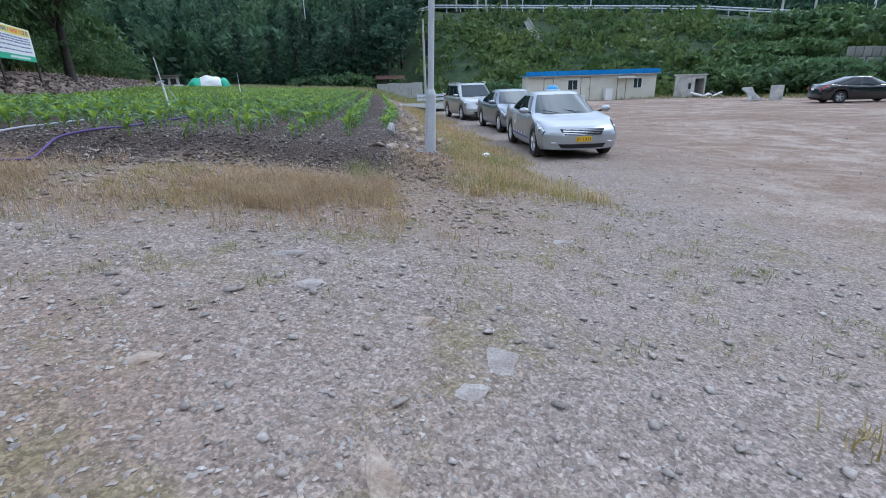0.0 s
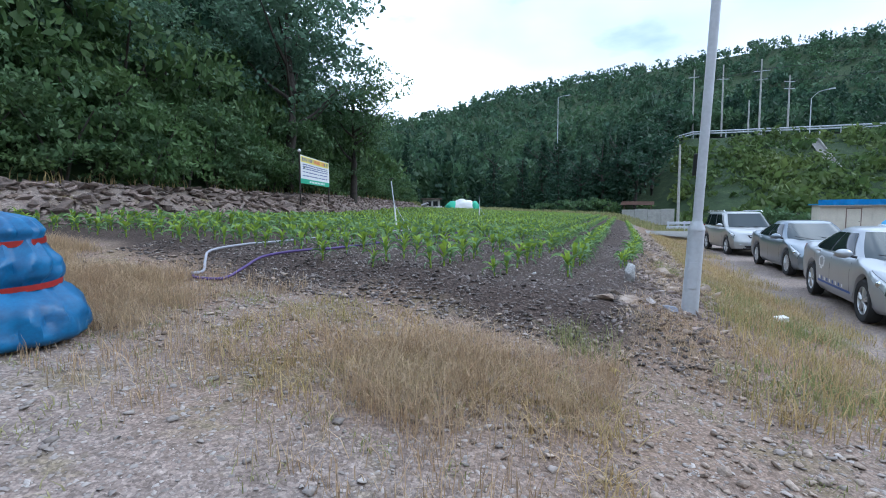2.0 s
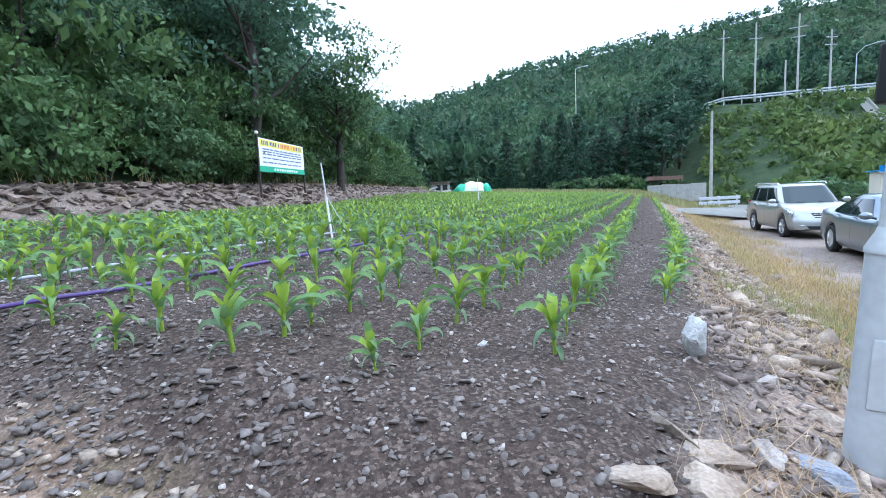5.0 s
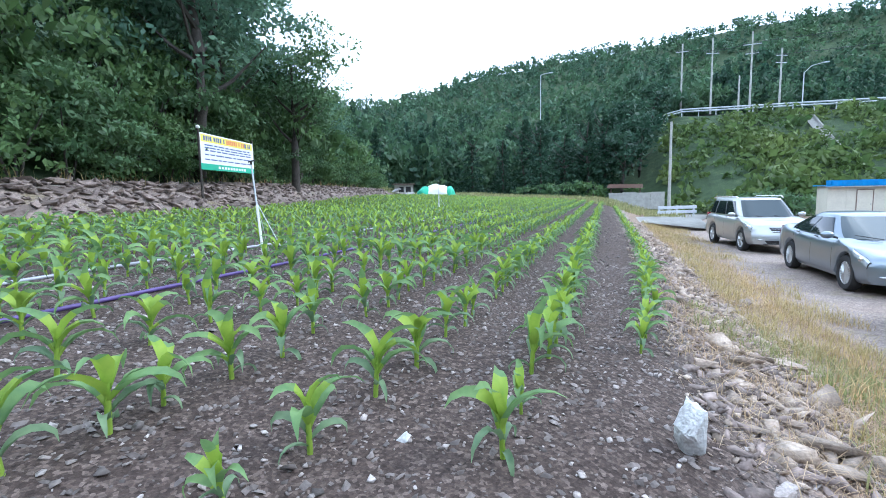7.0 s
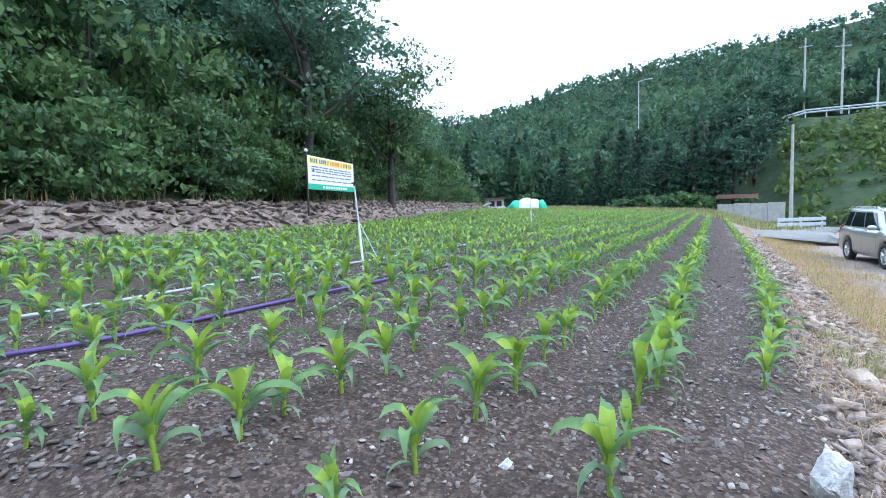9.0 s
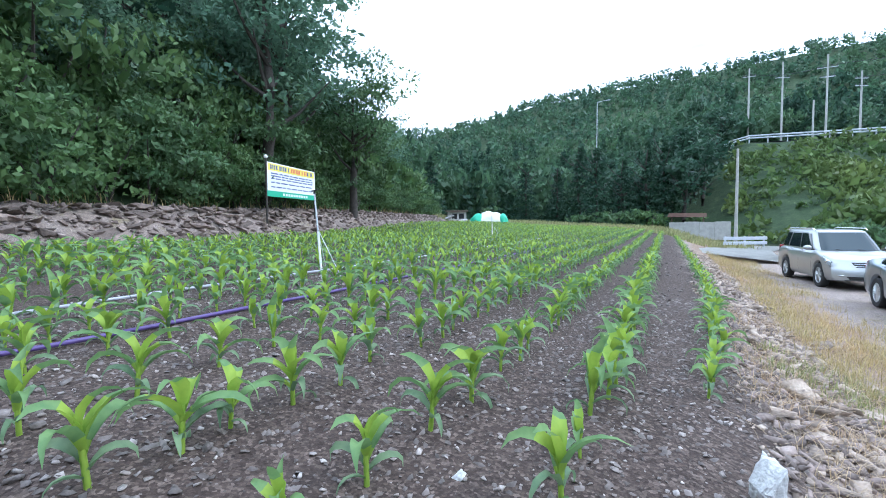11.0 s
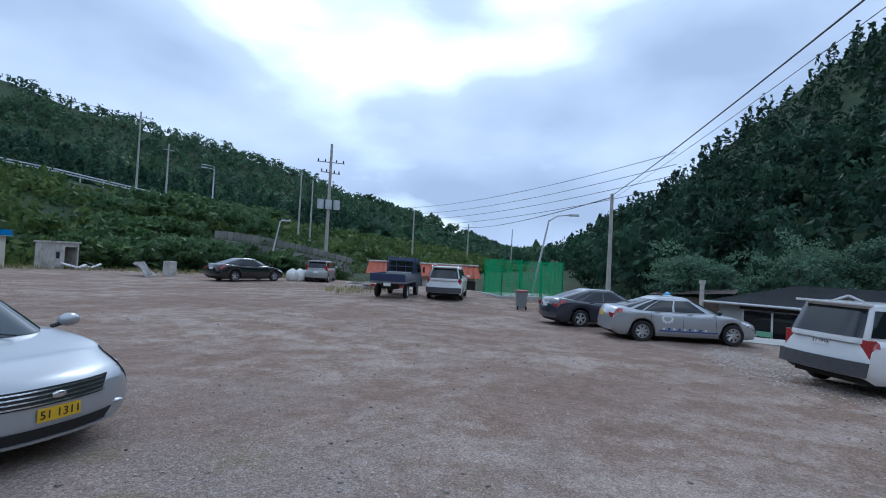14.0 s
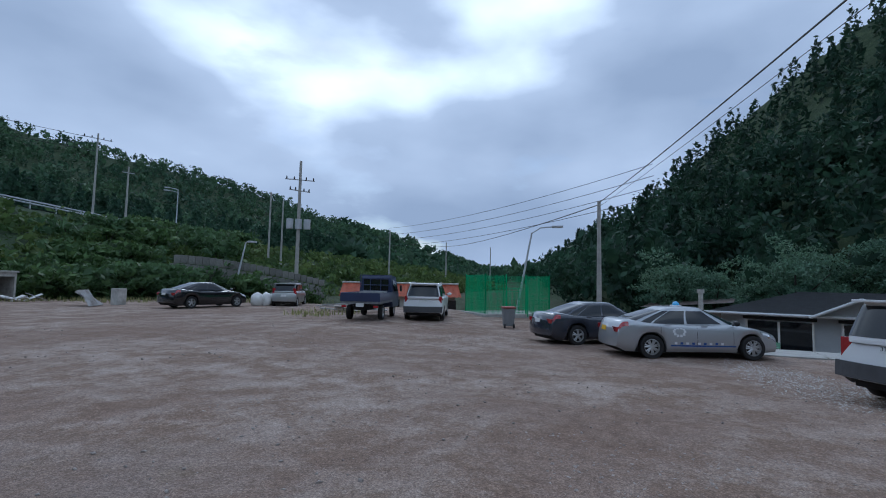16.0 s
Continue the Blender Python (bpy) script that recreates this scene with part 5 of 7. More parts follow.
        if S.get("decal"):
            patch("decal_stripe", -wb + R + 0.18, -R - 0.16, 0.17, 0.192, sd, M_BLUE, 0.004, "dark blue lower stripe")
            for i in range(9):
                x = -wb + R + 0.28 + i * 0.16
                patch("decal_mark", x, x + 0.075, 0.20, 0.235, sd, M_BLUE if i % 2 else M_DECALW, 0.005, "white lettering bar", nx=2)
            for i in range(10):
                a = i * 0.628
                xx = -wb + R + 0.42 + 0.15 * math.cos(a)
                s0 = 0.40 + 0.07 * math.sin(a)
                patch("decal_emblem", xx - 0.035, xx + 0.035, s0 - 0.02, s0 + 0.02, sd, M_DECALW, 0.005, "white round emblem", nx=2)
        # mirror and handles
        mir = empty("door_mirror")
        mir.parent = c
        mx = S.get("mx", xf0 - 0.33)
        bm = bmesh.new()
        bmesh.ops.create_icosphere(bm, subdivisions=3, radius=1)
        for v in bm.verts:
            v.co = Vector((mx + v.co.x * 0.085 * (1 if v.co.x > 0 else 0.5), sd * (hw + 0.085) + v.co.y * 0.12, zbelt + 0.07 + v.co.z * 0.075))
        bm_mesh("mirror_shell", bm, S.get("mpaint", P), mir, smooth=True)
        bm = bmesh.new()
        tube(bm, [(mx, sd * hw * 0.9, zbelt + 0.01), (mx, sd * (hw + 0.03), zbelt + 0.04)], 0.025, 6)
        bm_mesh("mirror_arm", bm, M_BLACK, mir)
        for x in S["handles"]:
            p = sec(x, 0.58, sd, 0.02)
            bm = bmesh.new()
            box(bm, p - Vector((0.085, 0.012, 0.014)), p + Vector((0.085, 0.012, 0.014)), 0.008)
            bm_mesh("door_handle", bm, S.get("hpaint", P), c)
        for wx in (0, -wb):
            wheel(c, wx, sd * (hw - 0.115), R, sd, S.get("spokes", 5))
    # front
    gz0, gz1, gw = S.get("grille", (0.53, 0.67, 0.50))
    yz = lambda w0, w1, z0, z1, d0, d1: [(d0, -w0, z0), (d0, w0, z0), (d1, w1, z1), (d1, -w1, z1)]

    def plate_face(nm, w0, w1, z0, z1, x0, x1, th, material, label=""):
        """A thin curved panel across the nose or tail."""
        bm = bmesh.new()
        sgn = 1 if x0 > -wb / 2 else -1
        g = []
        k_ = 1.0 if sgn > 0 else 0.5
        for z, w, x in ((z0, w0, x0), (z1, w1, x1)):
            g.append([bm.verts.new((x - sgn * k_ * ends(abs(u) * w, z), u * w, z)) for u in np.linspace(-1, 1, 13)])
        for i in range(12):
            bm.faces.new((g[0][i], g[0][i + 1], g[1][i + 1], g[1][i]))
        r = bmesh.ops.extrude_face_region(bm, geom=bm.faces[:])
        for v in [e for e in r["geom"] if isinstance(e, bmesh.types.BMVert)]:
            v.co.x += sgn * th
        bmesh.ops.recalc_face_normals(bm, faces=bm.faces)
        return bm_mesh(nm, bm, material, c, label)

    plate_face("grille", gw * 0.80, gw, gz0, gz1, nose - 0.002, nose - 0.002, 0.012, M_SEAM)
    for i in range(S.get("bars", 3)):
        z = gz0 + (gz1 - gz0) * (i + 0.5) / S.get("bars", 3)
        plate_face("grille_bar", gw * 0.86, gw * 0.88, z - 0.006, z + 0.006, nose + 0.006, nose + 0.006, 0.010, M_CHROME)
    bm = bmesh.new()
    bmesh.ops.create_icosphere(bm, subdivisions=2, radius=1)
    for v in bm.verts:
        v.co = Vector((nose + 0.02 - ends(0, (gz0 + gz1) / 2) + v.co.x * 0.014, v.co.y * 0.06, (gz0 + gz1) / 2 + v.co.z * 0.032))
    bm_mesh("badge", bm, M_CHROME, c, smooth=True)
    plate_face("lower_intake", hw * 0.50, hw * 0.58, zb0 + 0.06, zb0 + 0.15, nose + 0.0, nose + 0.002, 0.012, M_SEAM)
    plate_face("front_lip", hw * 0.60, hw * 0.62, zb0 + 0.03, zb0 + 0.055, nose + 0.004, nose + 0.006, 0.02, S.get("lip", P))
    py = M_YELLOW if S.get("taxi") else M_PLATEW
    plate_face("front_plate", 0.17, 0.17, S.get("pz", 0.40), S.get("pz", 0.40) + 0.11, nose + 0.012, nose + 0.012, 0.012, py, "yellow number plate" if S.get("taxi") else "white number plate")
    if S.get("ftext"):
        text_mesh(S["ftext"], 0.10, M_SEAM, c, pose(nose + 0.028 - ends(0, 0.45), 0, S.get("pz", 0.40) + 0.054, 90, 0, 90))
    for sd in (-1, 1):
        bm = bmesh.new()
        bmesh.ops.create_icosphere(bm, subdivisions=2, radius=1)
        for v in bm.verts:
            v.co = Vector((nose - 0.03 - ends(hw * 0.66, 0.37) + v.co.x * 0.06, sd * (hw * 0.66) + v.co.y * 0.10, zb0 + 0.17 + v.co.z * 0.022))
        bm_mesh("fog_lamp", bm, M_LAMP, c, smooth=True)
    # back
    bz = S.get("rpz", 0.72)
    plate_face("rear_plate", 0.17, 0.17, bz, bz + S.get("rph", 0.13), tail - 0.006, tail - 0.006, 0.010, py)
    if S.get("rtext"):
        text_mesh(S["rtext"], 0.10, M_SEAM, c, pose(tail - 0.020 + 0.5 * ends(0, bz + 0.07), 0, bz + 0.065, 90, 0, -90))
    lz0, lz1 = S.get("lz", (0.72, 0.86))
    la, lb = S.get("ly", (0.50, 0.86))
    for sd in (-1, 1):
        bm = bmesh.new()
        box(bm, (tail - 0.010 + 0.5 * ends(hw * (la + lb) / 2, (lz0 + lz1) / 2), min(sd * hw * la, sd * hw * lb), lz0), (tail + 0.30, max(sd * hw * la, sd * hw * lb), lz1), 0.012)
        bm_mesh("rear_lamp", bm, M_RED, c)
    if S.get("clad"):
        plate_face("rear_bumper", hw * 0.93, hw * 0.95, zb0 + 0.14, zb0 + 0.40, tail - 0.06, tail - 0.05, 0.03, M_BUMPER, "dark grey plastic bumper")
    if S.get("taxi"):
        sign = empty("roof_sign")
        sign.parent = c
        xs_ = (xf1 + xr1) / 2 + 0.05
        bm = bmesh.new()
        box(bm, (xs_ - 0.09, -0.19, zr - 0.01), (xs_ + 0.09, 0.19, zr + 0.03), 0.015)
        bm_mesh("sign_base", bm, M_DECALW, sign)
        bm = bmesh.new()
        bmesh.ops.create_icosphere(bm, subdivisions=3, radius=1)
        for v in bm.verts:
            v.co = Vector((xs_ + v.co.x * 0.08, v.co.y * 0.17, zr + 0.03 + max(v.co.z, 0) * 0.11))
        bm_mesh("sign_shell", bm, mat("taxi_sign_blue", (0.10, 0.42, 0.75), 0.4), sign, "light blue taxi roof sign", smooth=True)
    if S.get("rails"):
        for sd in (-1, 1):
            bm = bmesh.new()
            tube(bm, [(xf1 - 0.1, sd * wt * 0.95, zr - 0.03), (xf1 - 0.25, sd * wt * 0.97, zr + 0.03), (xr1 + 0.25, sd * wt * 0.97, zr + 0.03), (xr1 + 0.1, sd * wt * 0.95, zr - 0.03)], 0.016, 6)
            bm_mesh("roof_rail", bm, M_CHROME, c)
    if S.get("spoiler"):
        bm = bmesh.new()
        box(bm, (xr1 - 0.16, -wt * 0.92, zr - 0.06), (xr1 + 0.10, wt * 0.92, zr - 0.015), 0.012)
        bm_mesh("roof_spoiler", bm, P, c)
    bm = bmesh.new()
    for y in (-0.25, 0.28):
        tube(bm, [(xf0 + 0.05, y, zbelt + 0.015), (xf0 - 0.16, y - 0.36, zbelt + 0.075)], 0.008, 5)
    bm_mesh("wipers", bm, M_BLACK, c)
    return c


def sedan(paint_m, **kw):
    S = dict(fo=0.94, wb=2.795, ro=1.08, w=0.9175, h=1.43, wt=0.58, sweep=0.36, belt=0.94, paint=paint_m, xf0=-0.20, xf1=-1.16, xr1=-2.35, xr0=-3.62, rk=1.2, n=3.8,
             top=[(0.94, 0.60), (0.91, 0.655), (0.84, 0.705), (0.70, 0.75), (0.45, 0.805), (0.0, 0.875), (-0.40, 0.945), (-1.5, 0.95), (-2.9, 0.99), (-3.3, 1.05), (-3.74, 1.04), (-3.83, 0.98), (-3.875, 0.80)],
             side=[(0.66, 0.08), (0.03, -0.50), (-0.54, -0.72)], seams=[-0.55, -1.55, -2.55], handles=[-1.35, -2.35], hl=0.62)
    S.update(kw)
    return S


def suv(paint_m, **kw):
    S = dict(fo=0.92, wb=2.70, ro=1.06, w=0.94, h=1.70, belt=1.08, r=0.36, zb=0.26, paint=paint_m, xf0=-0.18, xf1=-0.88, xr1=-3.35, xr0=-3.68, n=6.0, wt=0.70,
             top=[(0.92, 0.80), (0.88, 0.85), (0.78, 0.90), (0.4, 0.97), (0.0, 1.03), (-0.3, 1.08), (-3.4, 1.10), (-3.68, 1.08), (-3.76, 0.9)],
             side=[(0.74, 0.24), (0.19, -0.36), (-0.42, -0.86)], seams=[-0.5, -1.5, -2.45], handles=[-1.3, -2.25], rails=True, spoiler=True, clad=False,
             grille=(0.66, 0.80, 0.42), bars=2, pz=0.46, rpz=0.86, rv=0.05, lz=(0.84, 1.12), ly=(0.66, 0.90), tl=0.14, tw=0.92)
    S.update(kw)
    return S


def stand(front, heading, wb):
    """The pose of a car whose front axle stands at a place, facing a heading, on the ground."""
    h = Vector((*heading, 0)).normalized()
    f = Vector((front[0], front[1], gz(*front)))
    b = f - h * wb
    b.z = gz(b.x, b.y)
    x = (f - b).normalized()
    y = Vector((0, 0, 1)).cross(x).normalized()
    z = x.cross(y)
    m = Matrix((x, y, z)).transposed().to_4x4()
    m.translation = f
    return m


def behind(rear, heading, wb):
    h = Vector((*heading, 0)).normalized()
    return stand((rear[0] + h.x * wb, rear[1] + h.y * wb), heading, wb)


car("car", "silver taxi saloon with a yellow plate and blue roof sign", "car",
    sedan(M_SILVER, taxi=True, decal=True, ftext="51 1311", bars=4), stand((4.14, 11.68), (0.03, -1), 2.795))
car("car", "blue-grey saloon parked behind a silver taxi", "car", sedan(M_GREYBLUE, bars=5, spokes=10), stand((4.15, 17.8), (0.12, -1), 2.84))
car("car", "pale silver SUV with roof rails parked at the bank", "car", suv(M_PALE, lip=M_BUMPER), stand((3.25, 24.4), (0.22, -1), 2.70))
car("car", "black saloon parked at the lot's grassy edge", "car", sedan(M_CARBLACK), stand((26.9, 28.1), (0.97, -0.22), 2.70))
car("car", "silver taxi saloon with blue side stripe and lettering", "car", sedan(M_SILVER, taxi=True, decal=True, mpaint=M_BLACK, spokes=7), stand((19.57, 3.16), (0.3, -0.95), 2.80))
car("car", "dark blue-grey saloon parked beside a taxi", "car", sedan(M_DARKBLUE), behind((20.75, 8.1), (0.55, -0.83), 2.80))
car("car", "white SUV seen from behind by the orange roof", "car", suv(M_CARWHITE, clad=True, ro=1.0), behind((24.6, 14.7), (0.97, 0.24), 2.78))
car("car", "small silver-white hatchback at the lot's far edge", "car",
    suv(M_PALE, wb=2.37, fo=0.7, ro=0.55, w=0.80, h=1.48, belt=0.95, r=0.29, zb=0.2, rails=False, xf0=-0.05, xf1=-0.75, xr1=-2.55, xr0=-2.85,
        top=[(0.7, 0.58), (0.66, 0.68), (0.5, 0.8), (0.0, 0.9), (-0.2, 0.95), (-2.6, 0.97), (-2.86, 0.95), (-2.92, 0.8)], seams=[-0.4, -1.3, -2.1], handles=[-1.1, -1.95], rpz=0.62, lz=(0.8, 1.15)), behind((29.6, 26.0), (0.92, 0.38), 2.37))
car("van", "white people carrier with a dark grey bumper", "van",
    suv(M_CARWHITE, wb=2.91, fo=0.98, ro=1.04, w=0.95, h=1.73, belt=1.06, r=0.34, clad=True, rails=False, ly=(0.72, 0.91), rtext="32 3920", rph=0.16, xf0=0.02, xf1=-0.85, xr1=-3.62, xr0=-3.90, wt=0.74, n=7.0,
        top=[(0.98, 0.72), (0.94, 0.77), (0.8, 0.84), (0.4, 0.92), (0.0, 1.02), (-0.3, 1.07), (-3.6, 1.08), (-3.9, 1.06), (-3.95, 0.95)],
        side=[(0.78, 0.30), (0.25, -0.30), (-0.36, -0.90)], lz=(0.72, 1.06), hpaint=M_CHROME), behind((13.3, 1.75), (0.5, -0.866), 2.91))


def flatbed(m):
    t = empty("truck", m)
    tagged(t, "navy blue flatbed truck with its tailgate up", "truck")
    bm = bmesh.new()
    prof = [(1.0, 0.45), (1.05, 0.95), (0.95, 1.15), (0.62, 1.88), (0.45, 1.95), (-0.55, 1.95), (-0.62, 1.8), (-0.62, 0.45)]
    a = [bm.verts.new((x, -0.83 + (0.10 if z > 1.2 else 0), z)) for x, z in prof]
    b = [bm.verts.new((x, 0.83 - (0.10 if z > 1.2 else 0), z)) for x, z in prof]
    for i in range(len(prof)):
        j = (i + 1) % len(prof)
        bm.faces.new((a[i], a[j], b[j], b[i]))
    bm.faces.new(a[::-1])
    bm.faces.new(b)
    bmesh.ops.recalc_face_normals(bm, faces=bm.faces)
    bmesh.ops.bevel(bm, geom=bm.edges[:], offset=0.03, segments=2, affect="EDGES")
    bm_mesh("cab", bm, M_NAVY, t)
    bm = bmesh.new()
    box(bm, (-0.632, -0.60, 1.25), (-0.622, 0.60, 1.78), 0.004)
    bm_mesh("rear_window", bm, M_GLASS, t)
    for sy in (-1, 1):
        bm = bmesh.new()
        v = [bm.verts.new((x, sy * (0.838 if z < 1.25 else 0.742), z)) for x, z in ((0.72, 1.2), (0.50, 1.75), (-0.35, 1.78), (-0.35, 1.2))]
        bm.faces.new(v)
        bmesh.ops.solidify(bm, geom=bm.faces[:], thickness=0.008)
        bm_mesh("side_window", bm, M_GLASS, t)
        bm = bmesh.new()
        box(bm, (0.7, sy * 0.98 - 0.05, 1.2), (0.76, sy * 0.98 + 0.05, 1.5), 0.01)
        bm_mesh("door_mirror", bm, M_BLACK, t)
        bm = bmesh.new()
        box(bm, (-3.65, sy * 0.83 - 0.02, 0.82), (-0.72, sy * 0.83 + 0.02, 1.18), 0.008)
        bm_mesh("side_gate", bm, M_NAVY, t)
        for x in (0.0, -2.62):
            wheel(t, x, sy * 0.70, 0.32, sy)
        bm = bmesh.new()
        box(bm, (-3.70, sy * 0.68 - 0.10, 0.56), (-3.62, sy * 0.68 + 0.10, 0.66), 0.01)
        bm_mesh("rear_lamp", bm, M_RED, t)
    bm = bmesh.new()
    box(bm, (-3.68, -0.85, 0.82), (-3.64, 0.85, 1.18), 0.008)
    bm_mesh("tailgate", bm, M_NAVY, t)
    bm = bmesh.new()
    box(bm, (-3.66, -0.83, 0.72), (-0.68, 0.83, 0.82), 0.01)
    bm_mesh("bed", bm, mat("worn_grey_bed", (0.22, 0.23, 0.24), 0.6, vary=0.3, grain=0.1), t)
    bm = bmesh.new()
    for y in (-0.75, -0.25, 0.25, 0.75):
        tube(bm, [(-0.75, y, 0.8), (-0.75, y, 1.98)], 0.02, 6)
    tube(bm, [(-0.75, -0.78, 1.96), (-0.75, 0.78, 1.96)], 0.025, 6)
    tube(bm, [(-0.75, -0.78, 1.5), (-0.75, 0.78, 1.5)], 0.02, 6)
    bm_mesh("headboard_rack", bm, M_NAVY, t)
    bm = bmesh.new()
    box(bm, (-3.4, -0.35, 0.45), (0.8, 0.35, 0.72))
    bm_mesh("chassis", bm, M_SEAM, t)
    bm = bmesh.new()
    box(bm, (-3.70, -0.17, 0.60), (-3.69, 0.17, 0.75))
    bm_mesh("rear_plate", bm, M_PLATEW, t)
    bm = bmesh.new()
    box(bm, (-1.55, -0.6, 0.82), (-0.85, 0.6, 1.22), 0.02)
    bm_mesh("tool_box", bm, mat("grey_crate", (0.30, 0.32, 0.33), 0.6, vary=0.2), t)
    return t


flatbed(behind((22.5, 16.7), (0.97, 0.23), 2.62))

# ---- lamp pole at the field's corner ----
pole = empty("street_lamp_pole", pose(0.84, 7.90, 0.73, 0, 2.6, 0))
tagged(pole, "galvanised steel pole with a thick lower section and black box", "pole")
bm = bmesh.new()
tube(bm, [(0, 0, -0.3), (0, 0, 0.0), (0, 0, 0.78)], [0.082, 0.082, 0.078], 24)
part("lower_tube", bm, M_GALV, pole, smooth=True).data.set_sharp_from_angle(angle=radians(40))
bm = bmesh.new()
tube(bm, [(0, 0, 0.78), (0, 0, 0.80), (0, 0, 0.86), (0, 0, 0.88)], [0.083, 0.083, 0.055, 0.05], 24)
part("collar", bm, M_GALV, pole, smooth=True).data.set_sharp_from_angle(angle=radians(30))
bm = bmesh.new()
tube(bm, [(0, 0, 0.86), (0, 0, 3.2), (0, 0, 6.4)], [0.047, 0.044, 0.036], 20)
part("upper_tube", bm, M_GALV, pole, smooth=True)
bm = bmesh.new()
box(bm, (-0.045, -0.086, 0.18), (0.045, -0.078, 0.46), 0.006)
part("access_cover", bm, M_GALV, pole)
boxp = empty("control_box")
boxp.parent = pole
boxp.matrix_basis = pose(-0.035, 0.07, 1.46, 0, 0, 40)
bm = bmesh.new()
box(bm, (-0.034, -0.04, -0.115), (0.034, 0.04, 0.115), 0.012)
part("box_case", bm, M_BLACK, boxp, "matt black plastic case")
bm = bmesh.new()
tube(bm, [(0.02, 0, -0.11), (0.03, 0, -0.15), (0.07, 0, -0.17)], 0.008, 6)
part("cable", bm, M_BLACK, boxp)
for z in (-0.07, 0.07):
    bm = bmesh.new()
    box(bm, (0.045, -0.015, z - 0.012), (0.075, 0.015, z + 0.012), 0.003)
    part("bracket", bm, M_GALV, boxp)

# ---- banner by the stone bank ----
sign = empty("banner", Matrix())
tagged(sign, "white cloth banner with yellow head and green foot on two poles", "banner")
A, B = Vector((-11.95, 16.0, 0)), Vector((-13.35, 19.3, 0))
zt0, zb_0, zt1, zb_1 = 3.88, 2.83, 3.92, 2.86
M_BANW = mat("banner_white", (0.80, 0.81, 0.82), 0.7, vary=0.05)
M_BANY = mat("banner_yellow", (0.85, 0.75, 0.12), 0.7, vary=0.06)
M_BANG = mat("banner_green", (0.05, 0.42, 0.25), 0.7, vary=0.06)
M_BANT = mat("banner_ink", (0.10, 0.12, 0.28), 0.7)
M_BANR = mat("banner_red_ink", (0.70, 0.16, 0.10), 0.7)
side_n = Vector((0.92, -0.39, 0)) * 1.0


def on_banner(u, v, off):
    """A point of the cloth: u along, v from foot to head."""
    p = A.lerp(B, u)
    z = (zb_0 + (zb_1 - zb_0) * u) * (1 - v) + (zt0 + (zt1 - zt0) * u) * v
    wob = 0.03 * math.sin(u * 7) * math.sin(v * 3.1) - 0.05 * math.sin(u * math.pi) * v * 0.3
    return Vector((p.x, p.y, z)) + side_n * (off + wob)


def cloth(nm, u0, u1, v0, v1, off, material, parent=sign, n=10, label=""):
    bm = bmesh.new()
    g = [[bm.verts.new(on_banner(u, v, off)) for v in np.linspace(v0, v1, 5)] for u in np.linspace(u0, u1, n)]
    for a, b in zip(g, g[1:]):
        for i in range(4):
            bm.faces.new((a[i], a[i + 1], b[i + 1], b[i]))
    bmesh.ops.recalc_face_normals(bm, faces=bm.faces)
    return part(nm, bm, material, parent, label, smooth=True)


cloth("cloth", 0, 1, 0, 1, 0, M_BANW, n=20)
cloth("head_band", 0.02, 0.98, 0.76, 0.97, 0.006, M_BANY, label="yellow heading band")
cloth("foot_band", 0, 1, 0.0, 0.17, 0.006, M_BANG, label="green foot band")
hr = random.Random(9)
u = 0.06
while u < 0.93:
    w = hr.uniform(0.018, 0.032)
    cloth("heading_glyph", u, u + w, 0.80, 0.93, 0.011, M_BANR if 0.42 < u < 0.80 else M_BANT, n=3)
    u += w + (0.012 if hr.random() > 0.25 else 0.035)
for v in (0.665, 0.59, 0.515, 0.40, 0.27):
    u = 0.07
    while u < 0.9:
        w = hr.uniform(0.05, 0.14)
        cloth("text_bar", u, min(u + w, 0.94), v, v + 0.035, 0.008, M_BANT, n=4)
        u += w + 0.02
for u in np.arange(0.28, 0.82, 0.055):
    cloth("foot_glyph", u, u + 0.036, 0.05, 0.12, 0.011, M_BANW, n=3)
for q, zt in ((A, zt0), (B, zt1)):
    bm = bmesh.new()
    tube(bm, [(q.x - 0.03, q.y, gz(q.x, q.y) - 0.3), (q.x - 0.03, q.y, zt + 0.12)], 0.032, 8)
    part("post", bm, M_BARK, sign)
bm = bmesh.new()
bmesh.ops.create_icosphere(bm, subdivisions=2, radius=0.06)
bmesh.ops.translate(bm, verts=bm.verts, vec=(A.x - 0.03, A.y, zt0 + 0.14))
part("rope_knot", bm, M_WHITE, sign)

# ---- sprinklers in the corn ----
def sprinkler(x, y, top, h, label):
    z = gz(x, y)
    s = empty("sprinkler", pose(x, y, z))
    tagged(s, label, "sprinkler", "field sprinklers")
    tx, ty = top
    bm = bmesh.new()
    tube(bm, [(0, 0, -0.1), (tx * 0.55, ty * 0.55, h * 0.55)], 0.017, 8)
    part("lower_pipe", bm, M_WHITE, s, "white plastic pipe")
    bm = bmesh.new()
    tube(bm, [(tx * 0.5, ty * 0.5, h * 0.5), (tx, ty, h)], 0.011, 8)
    part("riser", bm, M_GALV, s)
    for dx, dy in ((0.34, 0.02), (-0.2, 0.30)):
        bm = bmesh.new()
        tube(bm, [(tx * 0.58, ty * 0.58, h * 0.58), (dx, dy, 0.0)], 0.005, 6)
        part("leg", bm, M_GALV, s)
    bm = bmesh.new()
    tube(bm, [(tx, ty, h), (tx, ty, h + 0.05)], 0.014, 8)
    tube(bm, [(tx - 0.05, ty, h + 0.04), (tx + 0.06, ty, h + 0.055)], 0.009, 6)
    part("sprinkler_head", bm, M_BLACK, s)


